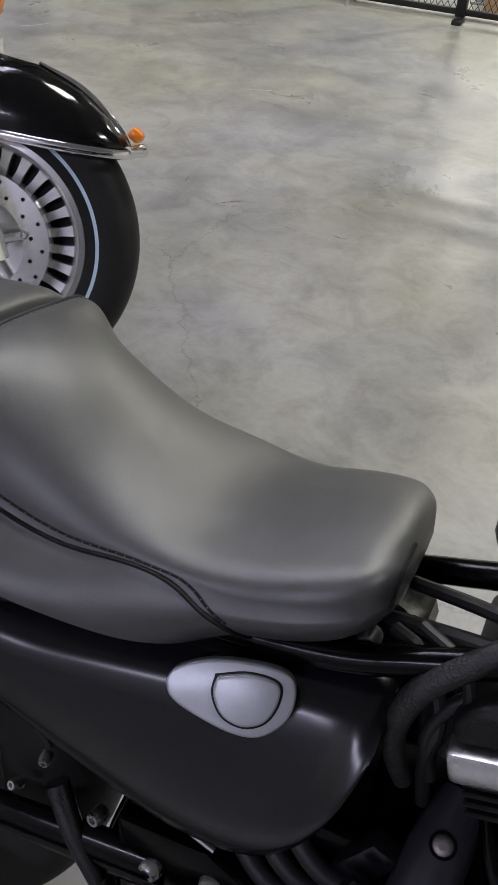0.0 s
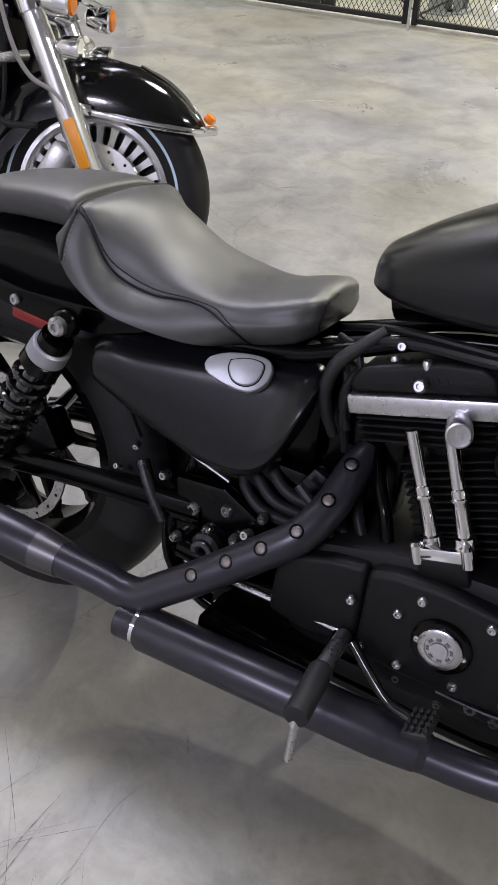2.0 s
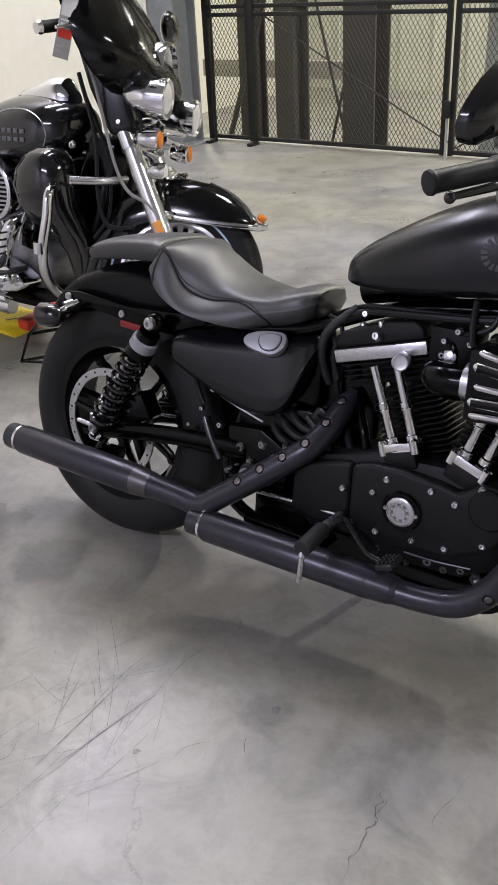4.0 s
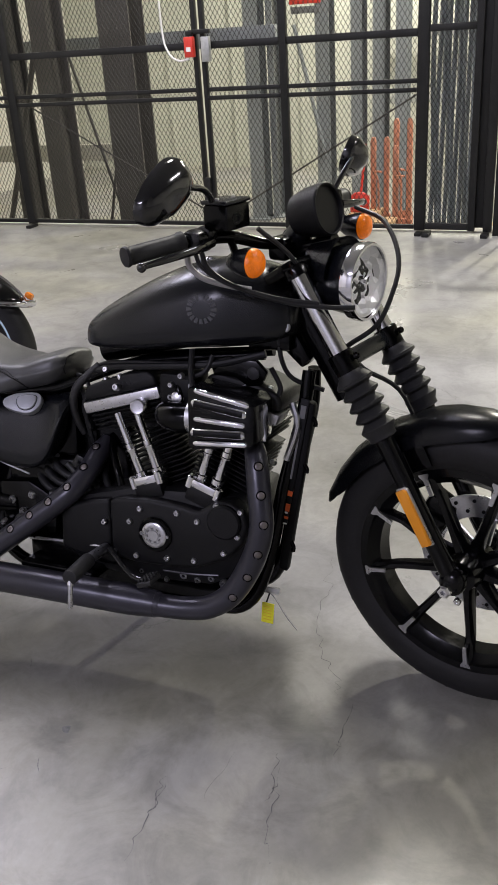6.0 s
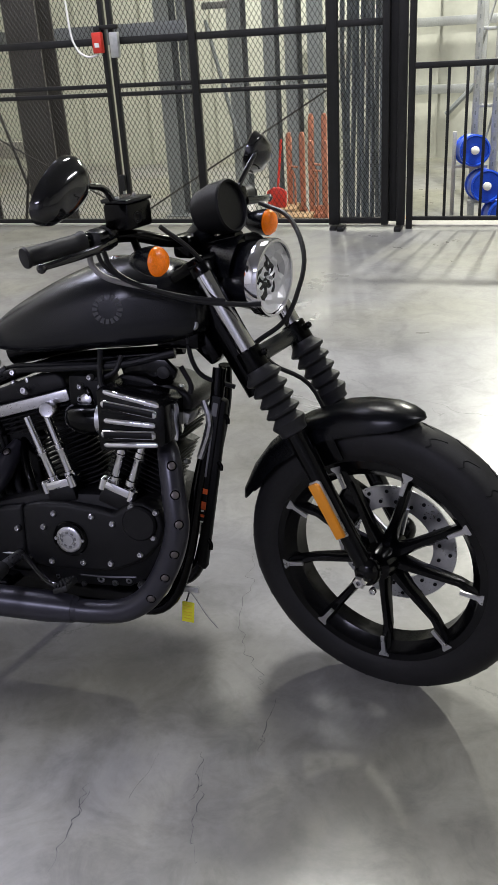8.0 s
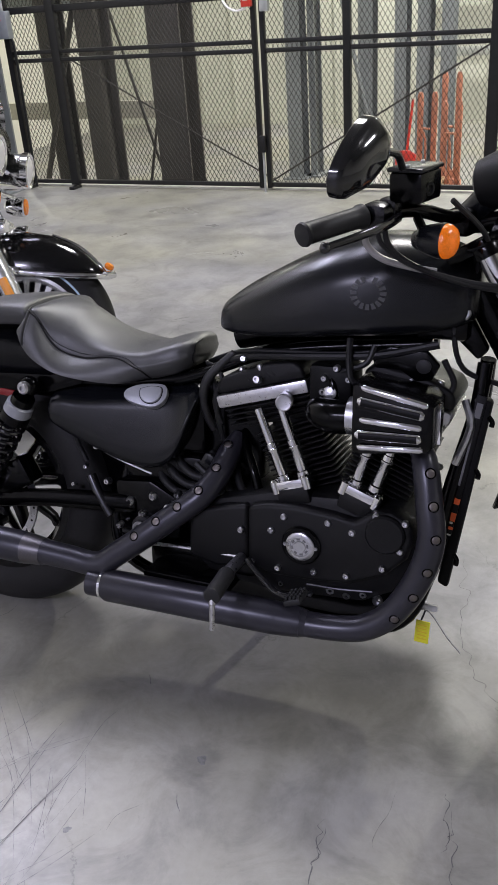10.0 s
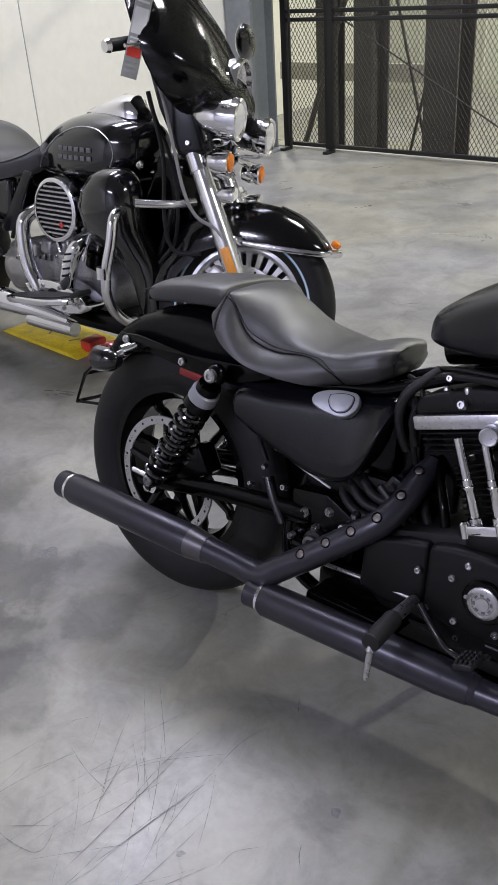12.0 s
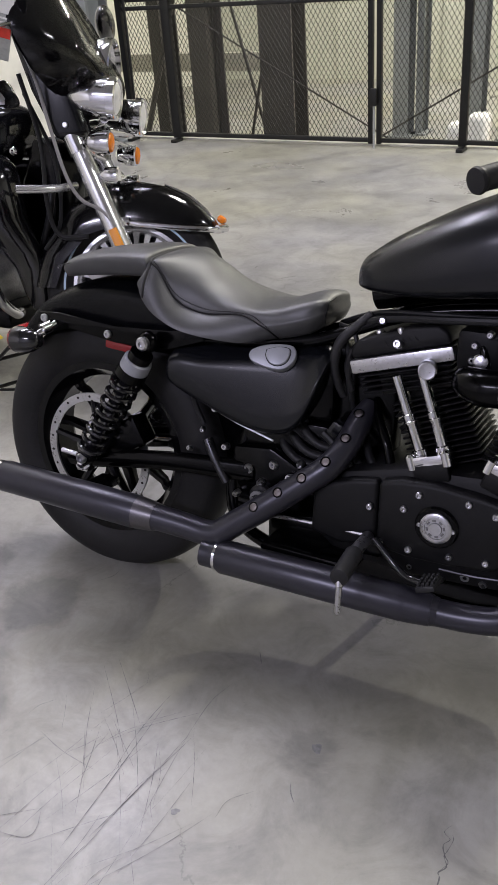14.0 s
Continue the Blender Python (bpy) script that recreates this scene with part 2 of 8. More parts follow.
def grid_faces(bm, rings, closed=True, loop=False, caps=True):
    """Skins a list of rings of points, each ring with the same number of points."""
    vs = [[bm.verts.new(p) for p in r] for r in rings]
    n, k = len(rings), len(rings[0])
    for i in range(n if loop else n - 1):
        a, c = vs[i], vs[(i + 1) % n]
        for j in range(k if closed else k - 1):
            bm.faces.new((a[j], a[(j + 1) % k], c[(j + 1) % k], c[j]))
    if caps and closed and not loop:
        bm.faces.new(vs[0][::-1])
        bm.faces.new(vs[-1])
    return vs


def bevelled(bm, build, width, seg=2):
    """Runs build on a fresh bmesh, rounds its edges, and adds the result to bm."""
    tmp = bmesh.new()
    build(tmp)
    if width:
        bmesh.ops.recalc_face_normals(tmp, faces=tmp.faces)
        sharp = [e for e in tmp.edges if len(e.link_faces) == 2 and e.calc_face_angle(0) > 0.5]
        bmesh.ops.bevel(tmp, geom=sharp, offset=width, segments=seg, profile=0.5, affect="EDGES", clamp_overlap=True)
    me = bpy.data.meshes.new("tmp")
    tmp.to_mesh(me)
    tmp.free()
    bm.from_mesh(me)
    bpy.data.meshes.remove(me)


def box(bm, c, s, bevel=0.0, m=None, seg=2):
    """A box of size s round c, turned by m about its middle."""
    def go(t):
        bmesh.ops.create_cube(t, size=1, matrix=Matrix.Translation(c) @ (m or Matrix()) @ Matrix.Diagonal((*s, 1)))
    bevelled(bm, go, bevel, seg)
    return bm


def prism(bm, poly, y0, y1, bevel=0.0, m=None, seg=2):
    """An outline in the xz plane, thick from y0 to y1."""
    m = m or Matrix()
    def go(t):
        grid_faces(t, [[m @ Vector((x, y, z)) for x, z in poly] for y in (y0, y1)])
    bevelled(bm, go, bevel, seg)
    return bm


def smooth_path(pts, n=6):
    """Points on a curve that passes through pts."""
    p = [Vector(q) for q in pts]
    p = [2 * p[0] - p[1]] + p + [2 * p[-1] - p[-2]]
    out = []
    for i in range(1, len(p) - 2):
        a, b, c, d = p[i - 1:i + 3]
        for k in range(n):
            t = k / n
            out.append(0.5 * (2 * b + (c - a) * t + (2 * a - 5 * b + 4 * c - d) * t * t + (3 * b - a - 3 * c + d) * t ** 3))
    return out + [p[-2]]


def tube(bm, pts, r, seg=12, smooth=0, flat=1.0, caps=True):
    """A pipe along pts; r is one radius or one for each given point."""
    pts = [Vector(p) for p in pts]
    rs = list(r) if isinstance(r, (list, tuple)) else [r] * len(pts)
    if smooth:
        rs = [v.x for v in smooth_path([(q, 0, 0) for q in rs], smooth)]
        pts = smooth_path(pts, smooth)
    n = len(pts)
    tang = [(pts[min(i + 1, n - 1)] - pts[max(i - 1, 0)]).normalized() for i in range(n)]
    up = Vector((0, 1, 0)) if abs(tang[0].y) < 0.9 else Vector((1, 0, 0))
    rings = []
    for p, t, q in zip(pts, tang, rs):
        side = t.cross(up).normalized()
        up = side.cross(t).normalized()
        rings.append([p + q * (math.cos(a) * side + flat * math.sin(a) * up) for a in (2 * math.pi * j / seg for j in range(seg))])
    grid_faces(bm, rings, caps=caps)
    return bm


def lathe(bm, c, axis, profile, seg=32, loop=False):
    """A profile of (distance along the axis, radius), turned round the axis through c."""
    q = Vector(axis).normalized().to_track_quat("Z", "Y").to_matrix()
    c = Vector(c)
    rings = [[c + q @ Vector((r * math.cos(a), r * math.sin(a), h)) for a in (2 * math.pi * j / seg for j in range(seg))] for h, r in profile]
    grid_faces(bm, rings, loop=loop, caps=not loop)
    return bm


def ball(bm, c, s, m=None, u=16, v=10):
    bmesh.ops.create_uvsphere(bm, u_segments=u, v_segments=v, radius=1, matrix=Matrix.Translation(c) @ (m or Matrix()) @ Matrix.Diagonal((*s, 1)))
    return bm


def bolt(bm, c, axis, r=0.008, h=0.006, seg=10):
    lathe(bm, c, axis, [(-0.004, r), (h * 0.6, r), (h, r * 0.75), (h, r * 0.42), (h * 0.5, r * 0.4)], seg)
    return bm


def ribbon(bm, rows):
    """An open sheet over rows of points."""
    grid_faces(bm, rows, closed=False)
    return bm


B = bmesh.new

# ---- the hall ----
FY = 4.86          # line of the fence
LOW = -1.25        # floor beyond the fence

setting("floor", box(B(), (3.2, -1.95, -0.15), (13.5, 14.0, 0.3)), CONCRETE, "worn grey sealed concrete floor with stains and scratches")
setting("floor_edge", box(B(), (3.2, 5.03, -0.146), (13.5, 0.2, 0.32), 0.01), CURB, "pale concrete kerb strip along the fence")
setting("lower_floor", box(B(), (0, 11.1, LOW - 0.1), (20, 12.0, 0.2)), CONCRETE, "lower grey concrete floor beyond the fence")
setting("wall_west", box(B(), (-3.66, -2.2, 2.7), (0.2, 13.3, 7.9)), WALL, "off-white painted wall panel")
# south and east walls are unseen, added to close the hall for bounce
setting("wall_south", box(B(), (3.2, -8.95, 2.7), (14, 0.2, 7.9)), BOUNCE_GREY, "unseen grey wall added for bounce and reflections")
setting("wall_east", box(B(), (9.95, 4, 2.7), (0.2, 27, 7.9)), WALL, "off-white painted wall")
setting("wall_west_far", box(B(), (-9.9, 11.0, 2.7), (0.2, 12.4, 7.9)), WALL, "off-white painted wall of the lower hall")
setting("wall_return", box(B(), (-6.8, 5.0, 2.7), (6.1, 0.2, 7.9)), WALL, "off-white painted wall")
# added lid over the hall, never in view; it only bounces light
setting("ceiling", box(B(), (0, 4, 6.75), (20.2, 26.6, 0.2)), CEILING, "unseen grey ceiling added to close the hall for bounce")
far = setting("wall_north", box(B(), (0, 17.1, 2.7), (20, 0.2, 7.9)), PANEL, "pale ribbed metal wall panels")
bm = B()
for i in range(26):
    box(bm, (-9.6 + i * 0.76, 16.985, 2.7), (0.05, 0.03, 7.8))
tagged(part("panel_seam", bm, PANEL, far), kind="stuff")

# joints of the west wall
for y in (2.48, 0.0, -2.5):
    setting("trim", box(B(), (-3.558, y, 2.7), (0.004, 0.005, 7.8)), PALE_STEEL, "narrow grey joint between wall panels")

# corner column beside the fence
col = thing("steel_column", "grey painted steel column at the wall's end", "column")
part("column_body", box(box(box(B(), (-3.47, 4.5, 3.2), (0.17, 0.02, 6.8)), (-3.47, 4.82, 3.2), (0.17, 0.02, 6.8)), (-3.47, 4.66, 3.2), (0.02, 0.3, 6.8)), GREY_PAINT, col)
part("column_cover", box(B(), (-3.42, 4.44, 3.2), (0.25, 0.04, 6.8), 0.006), GREY_PAINT, col)
part("base_plate", box(B(), (-3.46, 4.64, 0.01), (0.28, 0.45, 0.02), 0.003), GREY_PAINT, col)


def square_post(name, x, y, z0, z1, w, d, mat, parent, label=""):
    return part(name, box(B(), (x, y, (z0 + z1) / 2), (w, d, z1 - z0), 0.004), mat, parent, label)


def mesh_panel(x0, x1, z0, z1, y, parent, dx=0.036, dz=0.058, w=0.0034):
    """Diamond mesh of crossing flat strands between two posts."""
    bm = B()
    s = dz / dx
    k = dx * s
    lo, hi = z0 - s * (x1 - x0), z1
    for sign in (1, -1):
        c = lo
        while c < hi + s * (x1 - x0):
            # strand z = c + s * (x - x0) for one way, mirrored for the other
            a = max(x0, x0 + (z0 - c) / s)
            b = min(x1, x0 + (z1 - c) / s)
            if b - a > 0.004:
                pa, pb = (a, c + s * (a - x0)), (b, c + s * (b - x0))
                if sign < 0:
                    pa, pb = (x0 + x1 - pa[0], pa[1]), (x0 + x1 - pb[0], pb[1])
                nx, nz = (-s * sign, 1)
                q = w / 2 / math.hypot(nx, nz)
                yy = y + 0.0015 * sign
                f = [bm.verts.new((px + u * q * nx, yy, pz + u * q * nz)) for (px, pz), u in ((pa, -1), (pb, -1), (pb, 1), (pa, 1))]
                g = [bm.verts.new((v.co.x, v.co.y + 0.003, v.co.z)) for v in f]
                bm.faces.new(f)
                bm.faces.new(g[::-1])
                for i in range(4):
                    bm.faces.new((f[i], g[i], g[(i + 1) % 4], f[(i + 1) % 4]))
            c += k
    return tagged(part("mesh_panel", bm, FENCE, parent, "black expanded metal mesh"), kind="stuff")


TOP = 2.9
fence = thing("mesh_fence", "black steel fence with diamond mesh and a double gate", "fence")
for x, w in ((-3.3, 0.05), (-2.86, 0.075), (-0.475, 0.055), (0.54, 0.08)):
    square_post("post", x, FY, 0.03, TOP, w, 0.05, FENCE, fence)
    part("foot", box(B(), (x, FY - 0.03, 0.012), (0.05, 0.12, 0.024), 0.004), FENCE, fence)
for x in (-1.165, -1.1):
    square_post("gate_stile", x, FY, 0.03, TOP, 0.035, 0.045, FENCE, fence)
part("latch", box(B(), (-1.13, FY - 0.045, 0.36), (0.05, 0.04, 0.12), 0.006), FENCE, fence)
part("drop_bolt", tube(B(), [(-1.13, FY - 0.035, 0.3), (-1.13, FY - 0.035, 0.0)], 0.009), PALE_STEEL, fence)
for a, b in ((-3.275, -2.9), (-2.82, -1.185), (-1.08, -0.505), (-0.445, 0.498)):
    for z, h in ((0.055, 0.03), (1.0, 0.03), (1.06, 0.03), (1.365, 0.05), (2.3, 0.05)):
        part("rail", box(B(), ((a + b) / 2, FY, z), (b - a, 0.035, h), 0.003), FENCE, fence)
    mesh_panel(a, b, 0.07, TOP, FY - 0.001, fence)

# cage of mesh beside the gate
cage = thing("mesh_column_guard", "black mesh guard round a bundle of clear strip curtain", "guard")
for x, w in ((0.915, 0.05), (1.03, 0.06)):
    square_post("post", x, FY, 0.03, TOP, w, 0.06, FENCE, cage)
part("side_plate", box(B(), (0.97, FY + 0.02, 1.45), (0.08, 0.02, 2.8), 0.002), FENCE, cage)
for z in (0.06, 1.385):
    part("rail", box(B(), (0.735, FY, z), (0.308, 0.04, 0.045), 0.003), FENCE, cage)
mesh_panel(0.583, 0.888, 0.08, TOP, FY - 0.001, cage, 0.03, 0.05)
for x in (0.6, 1.02):
    part("foot", box(B(), (x, FY - 0.05, 0.014), (0.05, 0.14, 0.028), 0.004), FENCE, cage)
CLEAR = material("hazy_plastic_strip", (0.28, 0.3, 0.32), 0.16, 0.0, vary=0.3, scale=20, bump=0.6, bump_scale=40)
for i in range(9):
    bm = B()
    x = 0.6 + i * 0.034
    pts = [(x + 0.006 * math.sin(i * 2.1 + k), FY + 0.09 + 0.02 * math.sin(i * 1.7 + k * 0.9), 0.06 + k * 0.24) for k in range(13)]
    ribbon(bm, [[(px - 0.016, py + 0.012 * (i % 2), pz) for px, py, pz in pts], [(px, py - 0.012, pz) for px, py, pz in pts], [(px + 0.016, py + 0.008, pz) for px, py, pz in pts]])
    bmesh.ops.solidify(bm, geom=bm.faces[:], thickness=0.003)
    part("curtain_strip", bm, CLEAR, cage)

# guard rail
rail = thing("guard_rail", "black steel guard rail with upright bars", "railing")
for x in (1.092, 3.4, 5.6, 7.8):
    square_post("post", x, FY, 0.0, 1.1 if x > 2 else TOP, 0.045, 0.045, FENCE, rail)
part("top_rail", box(B(), (5.5, FY, 1.1), (8.78, 0.045, 0.04), 0.005), FENCE, rail)
part("bottom_rail", box(B(), (5.5, FY, 0.075), (8.78, 0.03, 0.03), 0.004), FENCE, rail)
x = 1.215
while x < 9.8:
    part("bar", box(B(), (x, FY, 0.585), (0.02, 0.02, 1.0), 0.002), FENCE, rail)
    x += 0.125

# control box, sign and lock on the fence
lockbox = thing("red_key_box", "small red box hung on the gate stile", "box")
part("box_body", box(B(), (-1.19, FY - 0.055, 1.36), (0.075, 0.05, 0.14), 0.008), RED_PAINT, lockbox)
part("box_top", box(B(), (-1.185, FY - 0.055, 1.45), (0.05, 0.04, 0.035), 0.006), FENCE, lockbox)
part("label", box(B(), (-1.19, FY - 0.082, 1.345), (0.035, 0.004, 0.03)), WHITE_CARD, lockbox, "white label")
pad = thing("grey_lock_case", "grey lock case on the gate stile", "lock")
part("case", box(B(), (-1.06, FY - 0.05, 1.34), (0.065, 0.045, 0.17), 0.006), PALE_STEEL, pad)
part("bracket", box(B(), (-1.11, FY - 0.04, 1.46), (0.16, 0.03, 0.03), 0.004), FENCE, pad)
wire = thing("grey_cable", "pale cable hanging in a loop beside the gate", "cable")
part("cable_run", tube(B(), [(-1.42, FY - 0.03, 2.4), (-1.42, FY - 0.03, 1.55), (-1.38, FY - 0.04, 1.34), (-1.29, FY - 0.05, 1.27), (-1.2, FY - 0.05, 1.28)], 0.008, 8, 6), WHITE_CARD, wire)
sign = thing("notice_board", "white notice with an orange header on the fence", "sign")
part("sheet", box(B(), (-3.08, FY - 0.04, 1.62), (0.2, 0.004, 0.32)), WHITE_CARD, sign)
part("header", box(B(), (-3.08, FY - 0.044, 1.76), (0.18, 0.004, 0.035)), LABEL_ORANGE, sign, "orange bar")
for i in range(6):
    part("text_line", box(B(), (-3.08, FY - 0.044, 1.70 - i * 0.035), (0.14, 0.002, 0.007)), LABEL_GREY, sign, "grey bar of print")
swb = thing("switch_box", "grey switch box with a red button and conduit", "switch")
part("case", box(B(), (-3.27, FY - 0.06, 1.27), (0.1, 0.07, 0.2), 0.008), GREY_PAINT, swb)
part("button", lathe(B(), (-3.29, FY - 0.095, 1.31), (0, -1, 0), [(0, 0.018), (0.012, 0.018), (0.016, 0.012)], 14), RED_PAINT, swb, "red push button")
part("conduit", tube(B(), [(-3.28, FY - 0.05, 1.37), (-3.28, FY - 0.05, 2.9)], 0.014, 10), PALE_STEEL, swb)
part("lower_conduit", tube(B(), [(-3.25, FY - 0.05, 1.17), (-3.22, FY - 0.045, 1.05), (-3.235, FY - 0.045, 0.02)], 0.011, 10, 4), FENCE, swb)
plate = thing("warning_label", "orange and white warning label on the column", "label")
part("orange_band", box(B(), (-3.42, 4.414, 1.55), (0.15, 0.006, 0.05)), LABEL_ORANGE, plate)
part("white_band", box(B(), (-3.42, 4.414, 1.5), (0.13, 0.006, 0.035)), WHITE_CARD, plate)


# ---- the lower hall beyond the fence ----
def hall_column(x, y, w, mat, label, d=0.3):
    c = thing("hall_column", label, "column", "columns of the lower hall")
    t = 0.025
    for k in (-1, 1):
        part("flange", box(B(), (x, y + k * d / 2, 2.7), (w, t, 7.9)), mat, c)
    part("web", box(B(), (x, y, 2.7), (t, d - t, 7.9)), mat, c)
    part("base_plate", box(B(), (x, y, LOW + 0.012), (w + 0.15, d + 0.15, 0.024)), mat, c)


hall_column(-3.5, 6.5, 0.2, DARK_STEEL, "dark steel column of the lower hall")
hall_column(-2.72, 6.6, 0.34, DARK_STEEL, "wide dark steel column of the lower hall")
hall_column(-4.25, 6.9, 0.14, DARK_STEEL, "slim dark steel column of the lower hall")
for x, y, w in ((-3.2, 11.5, 0.22), (-2.98, 11.7, 0.1), (-2.12, 11.5, 0.2), (-1.62, 11.5, 0.16), (-1.32, 11.6, 0.18), (-0.98, 11.5, 0.16)):
    hall_column(x, y, w, GREY_PAINT, "slim grey steel column of the lower hall")
hall_column(3.1, 13.5, 0.2, PALE_STEEL, "galvanised steel column of the lower hall")


def brace(a, b, r, mat, label):
    o = thing("brace_rod", label, "brace", "braces of the lower hall")
    part("rod", tube(B(), [a, b], r, 8), mat, o)


brace((-3.2, 5.2, 1.1), (-0.75, 5.2, -0.22), 0.007, DARK_STEEL, "thin dark diagonal tie rod")
brace((-2.2, 5.25, -0.55), (1.05, 5.25, 1.3), 0.007, DARK_STEEL, "thin dark diagonal tie rod")
brace((-4.6, 6.6, -0.9), (-3.3, 6.6, 2.6), 0.03, DARK_STEEL, "dark diagonal steel angle")
brace((-3.4, 6.9, -0.9), (-2.6, 6.9, 2.4), 0.016, DARK_STEEL, "thin dark diagonal tie rod")
brace((-3.9, 7.0, 2.4), (-3.0, 7.0, -0.9), 0.016, DARK_STEEL, "thin dark diagonal tie rod")
brace((-2.52, 11.3, 1.5), (-2.08, 11.3, -0.3), 0.03, GREY_PAINT, "grey diagonal steel angle")
brace((0.5, 16.7, -0.4), (2.9, 16.7, 2.0), 0.05, GREY_PAINT, "grey diagonal steel angle")
for x, z, w, mat in ((-4.7, 0.2, 2.4, CURB), (-3.8, 1.4, 4.2, GREY_PAINT), (-3.8, 2.6, 4.2, GREY_PAINT)):
    beam = thing("wall_beam", "grey horizontal beam between the columns", "beam")
    part("beam_body", box(B(), (x, 8.2, z), (w, 0.08, 0.2), 0.004), mat, beam)
beam = thing("wall_beam", "pale steel girt along the far wall", "beam")
part("beam_body", box(B(), (3.5, 16.8, 1.25), (12, 0.12, 0.16), 0.004), PALE_STEEL, beam)
beam = thing("wall_beam", "pale steel girt along the far wall", "beam")
part("beam_body", box(B(), (3.5, 16.8, 0.06), (12, 0.12, 0.16), 0.004), PALE_STEEL, beam)

# ---- the black cruiser motorcycle, built upright and leaned on its stand ----
# local axes: x ahead, y to the left, z up; the origin lies under the rear axle
LEAN_BIKE = 11.0
bike = thing("cruiser_motorcycle", "matt black cruiser motorcycle leaning on its side stand", "motorcycle", at=pose(0, -0.015, 0.004, -LEAN_BIKE))

# the fork turns about this line
HEAD = Vector((1.243, 0, 0.786))
RAKE = Vector((-0.581, 0, 1)).normalized()
STEER = Matrix.Translation(HEAD) @ Matrix.Rotation(radians(-18), 4, RAKE) @ Matrix.Translation(-HEAD)


steered = []


def front(name, bm, mat, parent=None, label="", angle=38):
    """A part of the steered front end."""
    for v in bm.verts:
        v.co.y += 0.015 * max(0.0, 0.8 - v.co.z)
    bm.transform(STEER)
    for v in bm.verts:
        v.co.x += 0.018 + 0.012 * min(max((v.co.z - 0.25) / 0.35, 0.0), 1.0) * min(max((0.9 - v.co.z) / 0.2, 0.0), 1.0)
        v.co.z += 0.016 * min(max((v.co.z - 0.55) / 0.35, 0.0), 1.0)
    ob = part(name, bm, mat, parent or bike, label, angle)
    steered.append(ob)
    return ob


def tyre_profile(r, w, rim):
    """Cross-section of a tyre: (along the axle, radius)."""
    h = r - rim
    pts = []
    for k in range(17):
        a = math.pi * k / 16
        x = -math.cos(a)
        pts.append((x * w / 2 * (1.0 if abs(x) < 0.9 else 0.985), rim + h * (0.30 + 0.70 * math.sin(a) ** 0.62)))
    return [(-w * 0.36, rim - 0.004)] + [(-w * 0.44, rim + h * 0.12)] + pts + [(w * 0.44, rim + h * 0.12)] + [(w * 0.36, rim - 0.004)]


def cast_wheel(c, r, w, rim, mk, n, name, lip, phase=0.17):
    """A cast wheel: rim with hub, its tyre, and n tapered spokes with bright tips."""
    c = Vector(c)
    ax = (0, 1, 0)
    bm = B()
    ww = w * 0.40
    lathe(bm, c, ax, [(-ww, rim + 0.006), (-ww, rim - 0.014), (-ww * 0.8, rim - 0.02), (-ww * 0.5, rim - 0.036), (ww * 0.5, rim - 0.036), (ww * 0.8, rim - 0.02), (ww, rim - 0.014), (ww, rim + 0.006)], 72, loop=True)
    lathe(bm, c, ax, [(-0.055, 0.026), (-0.055, 0.036), (-0.03, 0.042), (0.03, 0.042), (0.055, 0.036), (0.055, 0.026)], 32)
    wheel = mk(name, bm, WHEEL_BLACK, bike, "black cast wheel")
    bm = B()
    lathe(bm, c, ax, tyre_profile(r, w, rim), 96, loop=True)
    mk("tyre", bm, RUBBER, wheel, "worn black rubber tyre")
    for i in range(n):
        a = 2 * math.pi * i / n + phase
        d, s = Vector((math.cos(a), 0, math.sin(a))), Vector((-math.sin(a), 0, math.cos(a)))
        bm = B()
        rings = []
        for q, hw, ht, off in ((0.03, 0.017, 0.022, 0.0), (0.09, 0.011, 0.018, -0.004), (rim * 0.72, 0.010, 0.013, -0.006), (rim - 0.045, 0.011, 0.012, -0.016), (rim - 0.012, 0.016, 0.014, -0.03 if lip else -0.01)):
            p = c + d * q + Vector((0, off, 0))
            rings.append([p + s * u * hw + Vector((0, v * ht, 0)) for u, v in ((-1, -0.5), (-0.5, -1), (0.5, -1), (1, -0.5), (1, 0.6), (0.4, 1), (-0.4, 1), (-1, 0.6))])
        grid_faces(bm, rings)
        sp = mk("spoke", bm, WHEEL_BLACK, wheel)
        if lip:
            bm = B()
            p = c + d * (rim - 0.022) + Vector((0, -0.043, 0))
            rings = []
            for q, hw in ((-0.034, 0.0045), (0.004, 0.005), (0.013, 0.012), (0.018, 0.012)):
                pp = p + d * q
                rings.append([pp + s * u * hw + Vector((0, v * 0.0025, 0)) for u, v in ((-1, -1), (1, -1), (1, 1), (-1, 1))])
            grid_faces(bm, rings)
            mk("bright_tip", bm, SATIN, wheel, "machined silver spoke tip")
    return wheel


def rear(name, bm, mat, parent=None, label="", angle=38):
    return part(name, bm, mat, parent or bike, label, angle)


FA = Vector((1.547, 0, 0.334))
RA = Vector((0.02, 0, 0.322))
fw = cast_wheel(FA, 0.332, 0.112, 0.247, front, 9, "front_wheel", True, -1.495)
rw = cast_wheel(RA, 0.322, 0.152, 0.212, rear, 9, "rear_wheel", False)


